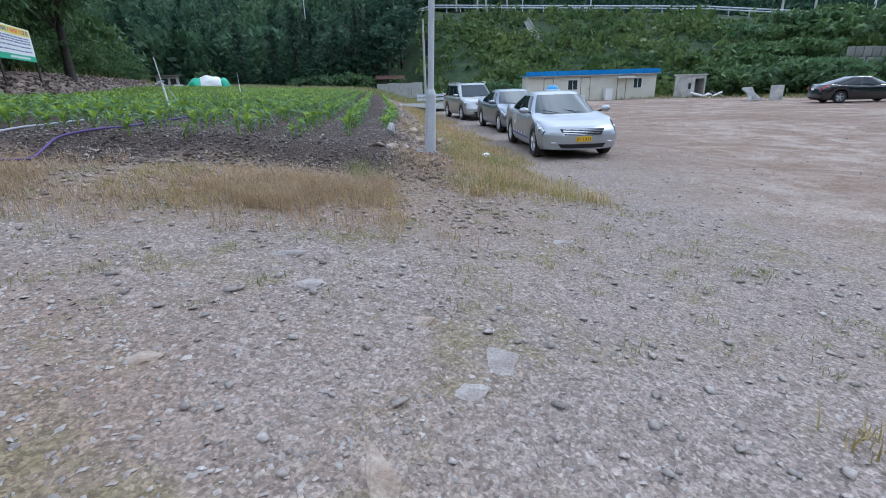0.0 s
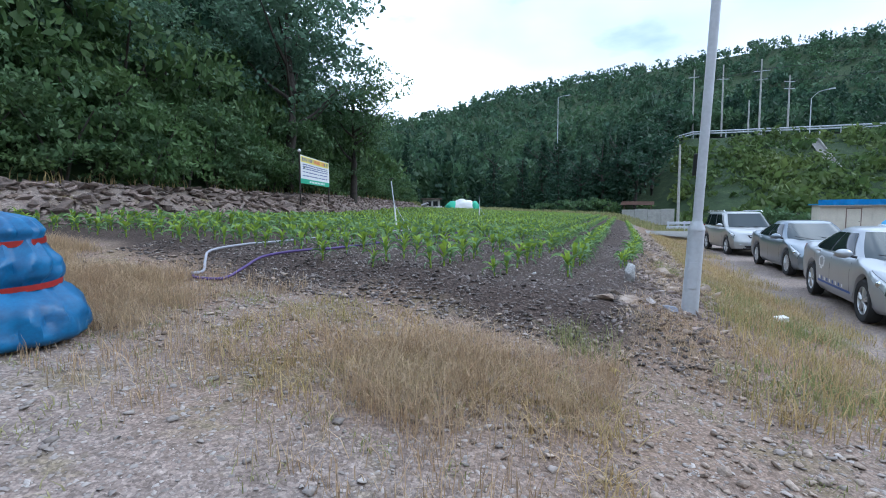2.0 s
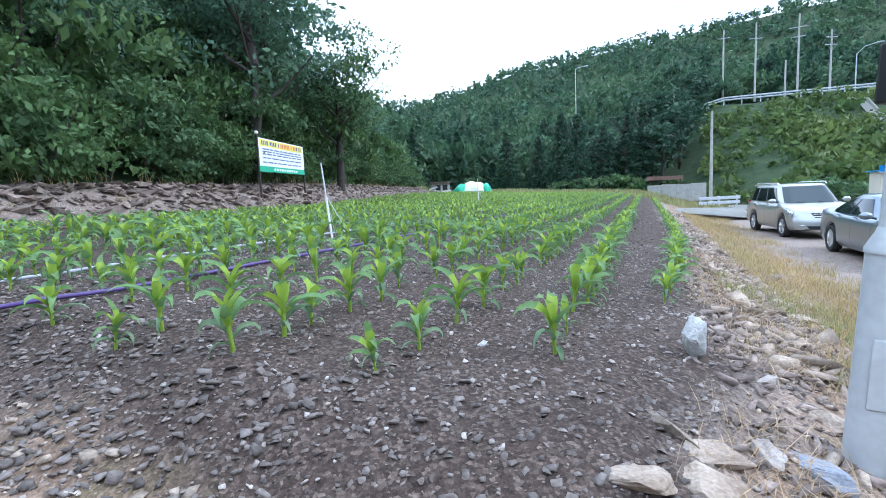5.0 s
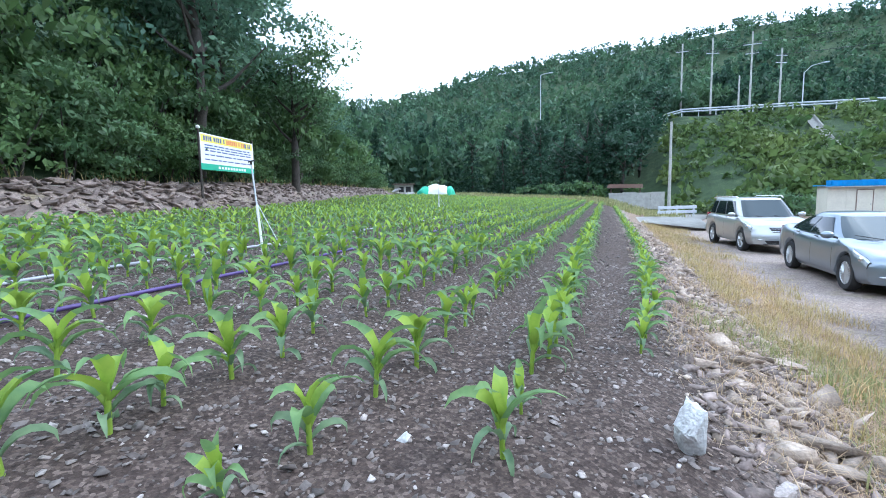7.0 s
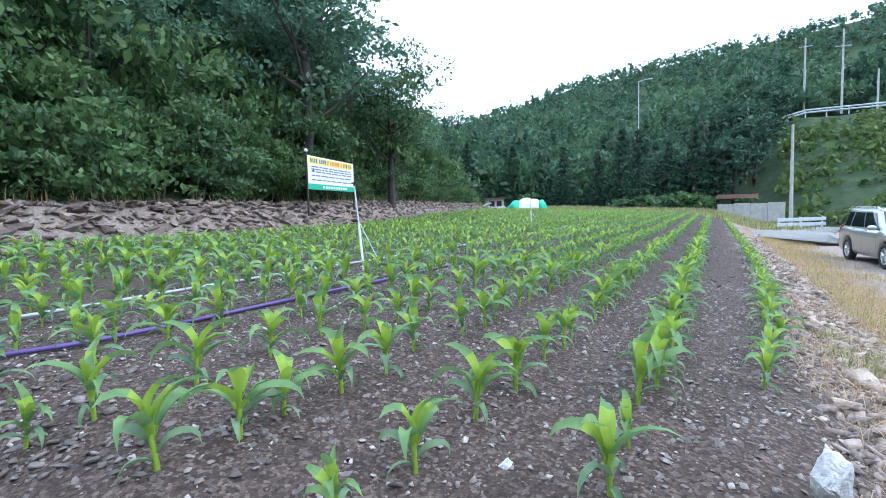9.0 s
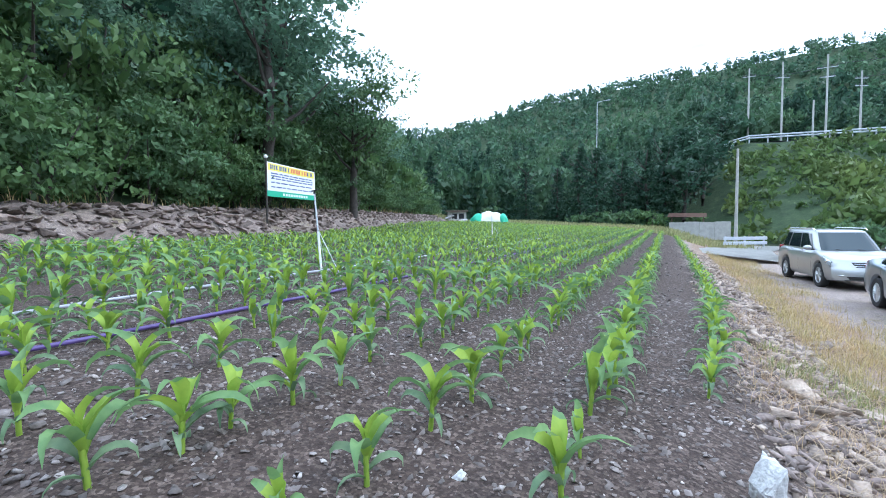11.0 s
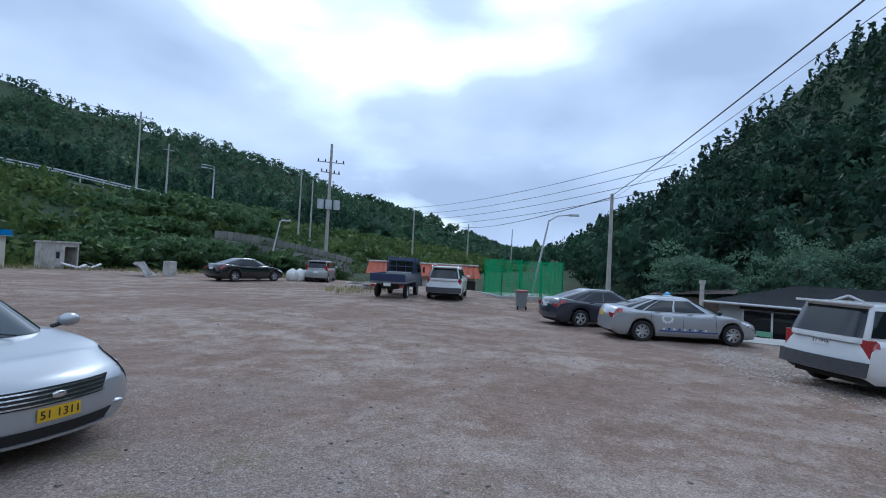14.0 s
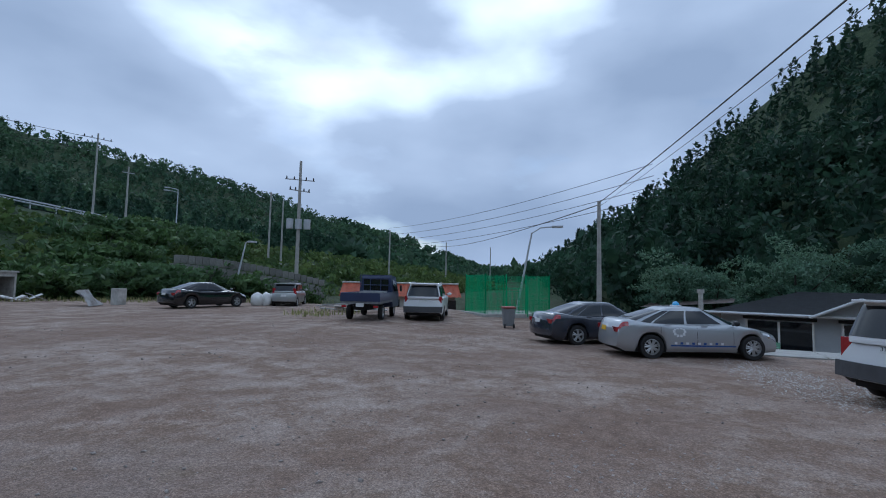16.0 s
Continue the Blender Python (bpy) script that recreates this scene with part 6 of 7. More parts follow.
sprinkler(-4.58, 10.88, (-0.20, 0.08), 1.14, "grey field sprinkler on a leaning tripod among corn")
sprinkler(-6.9, 21.2, (-0.03, 0.0), 1.0, "slim field sprinkler standing in the far corn")

# ---- hoses ----
def hose(name, pts, r, material, label):
    bm = bmesh.new()
    cu = []
    P = [Vector((x, y, gz(x, y) + 0.03 + dz)) for x, y, dz in pts]
    for i in range(len(P) - 1):
        p0, p1, p2, p3 = P[max(i - 1, 0)], P[i], P[i + 1], P[min(i + 2, len(P) - 1)]
        for k in range(8):
            t = k / 8
            cu.append(0.5 * ((2 * p1) + (p2 - p0) * t + (2 * p0 - 5 * p1 + 4 * p2 - p3) * t * t + (3 * p1 - p0 - 3 * p2 + p3) * t ** 3))
    tube(bm, cu + [P[-1]], r, 8)
    ob = bm_mesh(name, bm, material, smooth=True)
    return tagged(ob, label, "hose", "irrigation hoses")


M_PURPLE = mat("purple_hose", (0.10, 0.06, 0.21), 0.5, vary=0.15)
M_PALEHOSE = mat("pale_hose", (0.42, 0.42, 0.48), 0.5, vary=0.15)
hose("hose", [(-4.10, 5.80, 0.01), (-3.98, 5.74, 0), (-3.78, 5.93, 0), (-3.82, 6.24, 0.01), (-3.84, 6.55, 0.01), (-3.61, 6.92, 0), (-3.50, 7.5, 0), (-3.54, 9.0, 0), (-3.69, 11.16, 0), (-4.3, 18, 0), (-5.5, 30, 0)], 0.016, M_PURPLE, "purple irrigation hose curving into the corn rows")
hose("hose", [(-4.06, 5.76, 0.03), (-4.18, 5.99, 0.01), (-4.50, 6.26, 0.01), (-4.70, 6.5, 0.01), (-4.62, 6.95, 0), (-4.66, 7.6, 0), (-4.80, 9.2, 0), (-5.05, 12.57, 0), (-5.7, 20, 0), (-6.9, 30, 0)], 0.016, M_PALEHOSE, "pale grey irrigation hose curving into the corn rows")

# ---- tarpaulin bundle ----
bundle = empty("tarpaulin_bundle", pose(-3.22, 3.75, gz(-3.22, 3.75) - 0.02) @ Matrix.Diagonal((0.74, 0.74, 0.62, 1)))
tagged(bundle, "tall bundle wrapped in blue tarpaulin with red straps", "bundle")
M_TARP = mat("blue_tarpaulin", (0.012, 0.15, 0.34), 0.42, second=(0.008, 0.08, 0.2), scale=5, grain=0.08)
M_STRAP = mat("red_strap", (0.62, 0.05, 0.04), 0.6, vary=0.15)
bm = bmesh.new()
prev = None
for zi in np.linspace(0, 1, 34):
    z = zi * 1.32
    base_r = np.interp(zi, [0, 0.04, 0.30, 0.40, 0.43, 0.50, 0.62, 0.74, 0.77, 0.85, 0.95, 1.0], [0.60, 0.66, 0.60, 0.50, 0.44, 0.48, 0.46, 0.36, 0.33, 0.36, 0.27, 0.05])
    ring = []
    for a in np.arange(64) * 2 * math.pi / 64:
        fold = 0.045 * noise.noise(Vector((math.cos(a) * 2.2, math.sin(a) * 2.2, z * 2.5))) + 0.03 * noise.noise(Vector((math.cos(a) * 6, math.sin(a) * 6, z * 5 + 3)))
        pleat = 0.018 * math.sin(a * 17 + 3 * math.sin(z * 4))
        r = base_r + fold + pleat * (0.4 + abs(math.sin(z * 7)))
        ring.append(bm.verts.new((math.cos(a) * r * 1.15, math.sin(a) * r, z)))
    if prev:
        for i in range(64):
            bm.faces.new((prev[i], prev[(i + 1) % 64], ring[(i + 1) % 64], ring[i]))
    else:
        bm.faces.new(ring[::-1])
    prev = ring
bm.faces.new(prev)
part("tarpaulin", bm, M_TARP, bundle, smooth=True)
for zc, r in ((0.555, 0.475), (0.99, 0.375)):
    bm = bmesh.new()
    a_ = np.arange(48) * 2 * math.pi / 48
    for k, z in ((0, zc - 0.03), (1, zc + 0.03)):
        ring = [bm.verts.new((math.cos(a) * (r + 0.012 * math.sin(a * 5)) * 1.15, math.sin(a) * r, z + 0.03 * math.sin(a))) for a in a_]
        if k:
            for i in range(48):
                bm.faces.new((first[i], first[(i + 1) % 48], ring[(i + 1) % 48], ring[i]))
        first = ring
    bmesh.ops.solidify(bm, geom=bm.faces[:], thickness=0.012)
    part("strap", bm, M_STRAP, bundle, smooth=True)
bm = bmesh.new()
tube(bm, [(0.30, -0.66, 0.02), (0.28, -0.60, 0.3), (0.20, -0.52, 0.55)], 0.035, 6)
part("strap_end", bm, M_STRAP, bundle)

# ---- litter on the bank ----
can = empty("drink_can", pose(0.34, 5.8, gz(0.34, 5.8) + 0.025, 90, 0, 35) @ Matrix.Scale(0.75, 4))
tagged(can, "crushed yellow drink can lying among the weeds", "can")
bm = bmesh.new()
tube(bm, [(0, 0, -0.055), (0, 0, -0.05), (0, 0, 0.0), (0, 0, 0.05), (0, 0, 0.055)], [0.024, 0.032, 0.027, 0.032, 0.026], 14)
part("can_body", bm, mat("yellow_can", (0.55, 0.46, 0.08), 0.45, 0.2, vary=0.2, scale=30), can, smooth=True)
bm = bmesh.new()
tube(bm, [(0, 0, 0.054), (0, 0, 0.058)], 0.024, 14)
part("can_lid", bm, M_CHROME, can)
ob = bm_mesh("paper_carton", box(bmesh.new(), (-0.07, -0.05, -0.03), (0.07, 0.05, 0.03), 0.008), M_WHITE)
ob.matrix_basis = pose(1.89, 9.48, gz(1.89, 9.48) + 0.06, 8, -5, 30)
tagged(ob, "small white paper carton dropped in the grass", "carton")

# ---- prefabricated hut ----
def hut():
    a, b = Vector((9.2, 42.9, 0)), Vector((20.4, 43.3, 0))
    d = (b - a).normalized()
    z0 = gz(15, 44)
    h = empty("prefab_hut", Matrix.Translation((a.x, a.y, z0)) @ pose(0, 0, 0, 0, 0, math.degrees(math.atan2(d.y, d.x))))
    tagged(h, "cream prefabricated hut with a blue metal roof", "hut")
    L, D, H = (b - a).length, 2.0, 2.12
    cream = mat("cream_panel", (0.66, 0.63, 0.53), 0.55, grain=0.05, scale=1.2, vary=0.12)
    bluem = mat("blue_roof_metal", (0.02, 0.30, 0.62), 0.45, grain=0.05, scale=2, vary=0.12)
    edge = mat("brown_frame", (0.20, 0.15, 0.12), 0.6)
    n = 12
    for i in range(n):
        bm = bmesh.new()
        box(bm, (L * i / n + 0.004, 0, 0), (L * (i + 1) / n - 0.004, 0.06, H), 0.006)
        part("wall_panel", bm, cream, h)
    for lo, hi in (((0, D - 0.06, 0), (L, D, H)), ((0, 0.062, 0), (0.06, D - 0.062, H)), ((L - 0.06, 0.062, 0), (L, D - 0.062, H))):
        bm = bmesh.new()
        box(bm, lo, hi)
        part("wall", bm, cream, h)
    roof = empty("roof")
    roof.parent = h
    bm = bmesh.new()
    box(bm, (-0.18, -0.25, H), (L + 0.18, D + 0.25, H + 0.07), 0.01)
    part("roof_deck", bm, bluem, roof)
    bm = bmesh.new()
    nr = 60
    v0, v1 = [], []
    for i in range(nr + 1):
        x = -0.18 + (L + 0.36) * i / nr
        y = -0.30 - (0.03 if i % 2 else 0)
        v0.append(bm.verts.new((x, y, H - 0.03)))
        v1.append(bm.verts.new((x, y + 0.06, H + 0.34)))
    for i in range(nr):
        bm.faces.new((v0[i], v0[i + 1], v1[i + 1], v1[i]))
    bmesh.ops.solidify(bm, geom=bm.faces[:], thickness=0.02)
    part("fascia", bm, bluem, roof, "bright blue ribbed fascia")
    bm = bmesh.new()
    tube(bm, [(-0.18, -0.27, H - 0.05), (L + 0.18, -0.27, H - 0.05)], 0.03, 6)
    part("gutter", bm, M_WHITE, roof)
    def leaf(f0, f1, z0, z1, nm, mt):
        g = empty(nm)
        g.parent = h
        for lo, hi in (((L * f0, -0.03, z0), (L * f0 + 0.05, 0.0, z1)), ((L * f1 - 0.05, -0.03, z0), (L * f1, 0.0, z1)), ((L * f0 + 0.05, -0.03, z1 - 0.05), (L * f1 - 0.05, 0.0, z1))):
            bm = bmesh.new()
            box(bm, lo, hi, 0.004)
            part("frame", bm, edge if nm == "door" else M_WHITE, g)
        bm = bmesh.new()
        box(bm, (L * f0 + 0.05, -0.015, z0), (L * f1 - 0.05, -0.002, z1 - 0.05))
        part("panel" if nm == "door" else "pane", bm, mt, g)
        if nm == "window":
            bm = bmesh.new()
            box(bm, (L * (f0 + f1) / 2 - 0.02, -0.028, z0), (L * (f0 + f1) / 2 + 0.02, -0.016, z1 - 0.05))
            part("mullion", bm, M_WHITE, g)
        else:
            bm = bmesh.new()
            bmesh.ops.create_icosphere(bm, subdivisions=2, radius=0.035)
            bmesh.ops.translate(bm, verts=bm.verts, vec=(L * f1 - 0.13, -0.04, 1.0))
            part("door_knob", bm, M_CHROME, g)
    for f0, f1 in ((0.125, 0.20), (0.41, 0.485), (0.695, 0.765)):
        leaf(f0, f1, 0.04, 1.9, "door", cream)
    for f0, f1 in ((0.31, 0.39), (0.82, 0.89)):
        leaf(f0, f1, 0.95, 1.75, "window", M_SCREEN)
    bm = bmesh.new()
    v = [bm.verts.new(p) for p in ((L * 0.68, 0, 1.98), (L * 0.82, 0, 1.98), (L * 0.82, -0.7, 1.78), (L * 0.68, -0.7, 1.78))]
    bm.faces.new(v)
    bmesh.ops.solidify(bm, geom=bm.faces[:], thickness=0.03)
    part("awning", bm, M_WHITE, h, "small white door awning")
    return h, L


hut_ob, HUT_L = hut()
for f, w, hh, lab in ((0.61, 0.62, 0.95, "white outdoor cabinet against the hut wall"), (0.36, 1.5, 0.45, "low white bench box beside the hut")):
    ob = empty("cabinet", hut_ob.matrix_basis @ pose(HUT_L * f, -0.5, 0))
    tagged(ob, lab, "cabinet")
    part("case", box(bmesh.new(), (-w / 2, -0.3, 0), (w / 2, 0.3, hh), 0.02), M_WHITE, ob)
    part("lid", box(bmesh.new(), (-w / 2 - 0.02, -0.32, hh + 0.002), (w / 2 + 0.02, 0.32, hh + 0.03), 0.008), M_WHITE, ob)

# ---- booth and scrap at the lot's far edge ----
booth = empty("booth", pose(22.2, 41.8, gz(22.2, 41.8), 0, 0, 8))
tagged(booth, "weathered white concrete booth with a dark doorway", "booth")
M_OLDW = mat("stained_white_concrete", (0.58, 0.57, 0.53), 0.85, second=(0.34, 0.32, 0.29), scale=2.2, grain=0.1)
for nm, lo, hi in (("wall", (0, 0, 0), (0.9, 0.12, 1.75)), ("wall", (0, 1.3, 0), (1.9, 1.42, 1.75)), ("wall", (0, 0.122, 0), (0.1, 1.298, 1.75)), ("wall", (1.78, 0, 0), (1.9, 1.298, 1.75)), ("lintel", (0.902, 0, 1.5), (1.778, 0.12, 1.75)), ("roof", (-0.08, -0.08, 1.752), (1.98, 1.5, 1.87))):
    part(nm, box(bmesh.new(), lo, hi, 0.01), M_OLDW, booth)
part("dark_mark", box(bmesh.new(), (0.3, -0.012, 0.7), (0.55, -0.002, 1.15), 0.003), M_SEAM, booth, "black painted mark")


def sheet_pile(x, y, rz, label, n, material, L=2.2, tilt=48):
    p = empty("sheet_pile", pose(x, y, gz(x, y), 0, 0, rz))
    tagged(p, label, "scrap metal")
    for i in range(n):
        bm = bmesh.new()
        k = 14
        v0 = [bm.verts.new((L * j / k * 0.5 + i * 0.32, 0, 0.03 * (j % 2))) for j in range(k + 1)]
        v1 = [bm.verts.new((L * j / k * 0.5 + i * 0.32 + 0.5, 1.15 + 0.1 * i, 0.03 * (j % 2))) for j in range(k + 1)]
        for j in range(k):
            bm.faces.new((v0[j], v0[j + 1], v1[j + 1], v1[j]))
        bmesh.ops.solidify(bm, geom=bm.faces[:], thickness=0.008)
        bmesh.ops.rotate(bm, verts=bm.verts, cent=(0, 0, 0), matrix=Matrix.Rotation(radians(tilt - i * 6), 3, "X"))
        bmesh.ops.translate(bm, verts=bm.verts, vec=(0, 0.05 * i, 0.02))
        part("corrugated_sheet", bm, material, p)
    return p


M_TIN = mat("weathered_tin", (0.48, 0.49, 0.50), 0.5, 0.4, second=(0.30, 0.27, 0.25), scale=3, grain=0.1)
sheet_pile(21.9, 32.6, 30, "pile of grey corrugated sheets leaning in the grass", 4, M_TIN)
ob = bm_mesh("concrete_block", box(bmesh.new(), (-0.28, -0.28, -0.1), (0.28, 0.28, 0.95), 0.03), M_OLDW)
ob.location = (24.4, 33.7, gz(24.4, 33.7))
tagged(ob, "stained concrete block standing in the grass", "concrete block")
kr = random.Random(12)
for i in range(9):
    ob = bm_mesh("scrap_board", box(bmesh.new(), (-0.6, -0.12, -0.02), (0.6, 0.12, 0.02), 0.006), M_WHITE if i % 3 else M_TIN)
    x, y = 23.6 + kr.uniform(-0.8, 0.9), 41.0 + kr.uniform(-0.5, 0.5)
    ob.matrix_basis = pose(x, y, gz(x, y) + 0.12 + 0.05 * (i % 4), kr.uniform(-15, 15), kr.uniform(-25, 25), kr.uniform(0, 180))
    tagged(ob, "white broken board lying in a scrap heap", "board", "scrap boards")
for i in range(3):
    bm = bmesh.new()
    bmesh.ops.create_icosphere(bm, subdivisions=3, radius=1)
    for v in bm.verts:
        v.co *= 1 + 0.15 * noise.noise(v.co * 2 + Vector((i, 0, 0)))
        v.co = Vector((v.co.x * 0.42, v.co.y * 0.36, max(v.co.z, -0.7) * 0.5 + 0.35))
    ob = bm_mesh("bulk_sack", bm, M_WHITE, smooth=True)
    ob.location = (28.4 + i * 0.62, 27.2 - i * 0.2, gz(28.4, 27.2))
    tagged(ob, "white woven bulk sack standing on the grass", "sack", "bulk sacks")

# ---- hill road: kerb wall, rail and posts ----
rail = empty("guard_rail")
tagged(rail, "grey steel guard rail along the hill road", "guard rail")
RX = np.arange(-2, 62, 2.0)
ry2, rz2 = road_line(RX)
gzr = ground(RX, ry2)
for x, y, z in zip(RX, ry2, gzr):
    part("post", box(bmesh.new(), (x - 0.06, y - 0.06, z - 0.3), (x + 0.06, y + 0.06, z + 0.95)), M_GALV, rail)
for dz in (0.55, 0.85):
    bm = bmesh.new()
    tube(bm, [(x, y - 0.1, z + dz) for x, y, z in zip(RX, ry2, gzr)], 0.10, 6)
    part("rail_beam", bm, M_GALV, rail)
bm = bmesh.new()
xs_ = np.linspace(-30, 120, 60)
yy_, zz_ = road_line(xs_)
l0 = [bm.verts.new((x, y + 0.35, float(ground(x, y)) + 0.10)) for x, y in zip(xs_, yy_)]
l1 = [bm.verts.new((x, y + 7.0, float(ground(x, y)) + 0.18)) for x, y in zip(xs_, yy_)]
for i in range(59):
    bm.faces.new((l0[i], l0[i + 1], l1[i + 1], l1[i]))
bmesh.ops.solidify(bm, geom=bm.faces[:], thickness=0.3)
tagged(bm_mesh("road", bm, mat("asphalt", (0.06, 0.06, 0.062), 0.9, grain=0.2, scale=5)), "asphalt road along the top of the embankment", "road", kind="structure")

# concrete drain down the embankment
bm = bmesh.new()
pts = [(14.85, 80.5), (14.75, 74), (14.6, 68), (14.5, 62)]
v = [[bm.verts.new((x + dx, y, gz(x, y) + dz)) for dx, dz in ((-0.55, 0.35), (-0.4, 0.38), (-0.3, 0.12), (0.3, 0.12), (0.4, 0.38), (0.55, 0.35))] for x, y in pts]
for a, b in zip(v, v[1:]):
    for i in range(5):
        bm.faces.new((a[i], a[i + 1], b[i + 1], b[i]))
bmesh.ops.solidify(bm, geom=bm.faces[:], thickness=0.15)
tagged(bm_mesh("drain_channel", bm, M_CONC), "concrete drainage channel down the green embankment", "drain channel")

# ---- poles ----
def utility_pole(x, y, z0, z1, arms, label, transformers=False, r=0.16, lean=(0, 0)):
    p = empty("utility_pole", pose(x, y, z0))
    tagged(p, label, "utility pole", "utility poles")
    h = z1 - z0
    bm = bmesh.new()
    tube(bm, [(0, 0, -0.4), (lean[0], lean[1], h)], [r, r * 0.6], 10)
    part("shaft", bm, M_CONC, p, smooth=True)
    for f, L, ang in arms:
        d = Vector((math.cos(radians(ang)), math.sin(radians(ang)), 0)) * L / 2
        c_ = Vector((lean[0] * f, lean[1] * f, h * f))
        bm = bmesh.new()
        tube(bm, [c_ - d, c_ + d], 0.05, 6)
        arm = part("crossarm", bm, M_GALV, p)
        for t in (-0.9, -0.4, 0.4, 0.9):
            bm = bmesh.new()
            q = c_ + d * t
            tube(bm, [q, q + Vector((0, 0, 0.14)), q + Vector((0, 0, 0.30))], [0.05, 0.07, 0.03], 8)
            part("insulator", bm, M_BUMPER, arm)
    if transformers:
        for t in (-0.75, 0, 0.75):
            d = Vector((math.cos(radians(arms[0][2])), math.sin(radians(arms[0][2])), 0)) * t
            bm = bmesh.new()
            tube(bm, [d + Vector((0, 0, h * 0.50)), d + Vector((0, 0, h * 0.50 + 0.9))], 0.30, 12)
            part("transformer", bm, M_GALV, p)
    return p


utility_pole(40.3, 32.7, gz(40.3, 32.7), 12.5, [(0.86, 2.6, -52), (0.78, 2.0, -30)], "tall concrete utility pole with crossarms and transformers", True, 0.2)
utility_pole(29.36, 6.9, gz(29.36, 6.9), 6.1, [], "plain concrete utility pole at the lot's edge", r=0.15)
utility_pole(0.5, 51.0, gz(0.5, 51), 7.7, [], "slim concrete pole at the foot of the embankment", r=0.14)
for x, y, t, arms in ((2.0, 88, 23.6, [(0.9, 1.6, 0)]), (5.9, 87.8, 23.8, [(0.82, 1.8, 20)]), (10.7, 87.3, 23.8, [(0.86, 2.2, 0), (0.76, 1.6, 0)]), (14.1, 86.8, 21.0, [(0.9, 1.6, 30), (0.8, 1.6, 30)]), (9.3, 87, 18.0, []),
                      (47.1, 67.9, 19.9, [(0.94, 3.2, -20)]), (49.9, 65.8, 16.1, [(0.9, 1.4, -20)]), (54.7, 47, 12.9, []), (56.2, 46.2, 12.0, []), (70, 37, 9.5, []), (86, 33, 9.0, []), (110, 30, 10.0, [])):
    utility_pole(x, y, gz(x, y), t, arms, "grey utility pole standing beside the hill road", r=0.15)


def street_lamp(x, y, z0, z1, arm, label, lean=(0, 0), r=0.09):
    p = empty("street_lamp", pose(x, y, z0))
    tagged(p, label, "street lamp", "street lamps")
    h = z1 - z0
    bm = bmesh.new()
    tube(bm, [(0, 0, -0.3), (lean[0], lean[1], h)], [r, r * 0.6], 8)
    part("shaft", bm, M_GALV, p, smooth=True)
    bm = bmesh.new()
    e = (lean[0] + arm[0], lean[1] + arm[1], h + arm[2])
    tube(bm, [(lean[0], lean[1], h - 0.05), (lean[0] + arm[0] * 0.4, lean[1] + arm[1] * 0.4, h + arm[2] * 0.8), e], r * 0.5, 6)
    part("arm", bm, M_GALV, p)
    bm = bmesh.new()
    a = math.atan2(arm[1], arm[0])
    box(bm, (-0.1, -0.14, -0.08), (0.6, 0.14, 0.06), 0.03, Matrix.Translation(e) @ Matrix.Rotation(a, 4, "Z"))
    part("lamp_head", bm, M_GALV, p)
    return p


street_lamp(35.0, 12.1, gz(35, 12.1), 5.1, (0.15, -1.4, 0.4), "leaning grey street lamp behind the green fence", (0.1, -1.0))
street_lamp(34.8, 34.8, gz(34.8, 34.8), 4.6, (0.15, -0.2, 0.1), "leaning street lamp in front of the retaining wall", (0.6, -0.6))
for x, y, t in ((52.3, 59.8, 12.9), (26.3, 81.6, 20.0), (54.5, 62.2, 13.8)):
    street_lamp(x, y, gz(x, y), t, (-1.0, 0.5, 0.1), "tall street lamp beside the hill road")
street_lamp(16.6, 86.3, gz(16.6, 86.3), 17.4, (1.9, -0.6, 0.9), "street lamp with a raised arm on the hill road")
street_lamp(-20.4, 93.6, gz(-20.4, 93.6), 23.0, (1.6, 0, 0.2), "street lamp rising out of the hillside woods")

# ---- wires ----
def wire(p, q, sag, r=0.016, label="black overhead cable between poles"):
    bm = bmesh.new()
    p, q = Vector(p), Vector(q)
    tube(bm, [p.lerp(q, t) - Vector((0, 0, sag * 4 * t * (1 - t))) for t in np.linspace(0, 1, 16)], r, 5)
    ob = bm_mesh("overhead_cable", bm, M_BLACK)
    return tagged(ob, label, "cable", "overhead cables")


wire((29.36, 6.9, 6.0), (-4, 0.15, 6.7), 0.25, 0.018)
wire((29.36, 6.9, 5.8), (-4, -1.2, 7.4), 0.3, 0.008)
for dz, x2 in ((16.0, 63), (14.4, 62), (13.0, 61), (11.6, 60)):
    wire((112, 56, dz - 1.0), (x2, 0.8, dz), 1.2, 0.035)
wire((29.36, 6.9, 5.9), (110, 44, 10.5), 1.0, 0.03)
for (x, y, z), (x2, y2, z2) in zip(((2, 88, 22.8), (10.7, 87.3, 22.4), (14.1, 86.8, 20.2)), ((10.7, 87.3, 22.4), (47.1, 67.9, 19.2), (47.1, 67.9, 17.6))):
    wire((x, y, z), (x2, y2, z2), 0.6, 0.03)

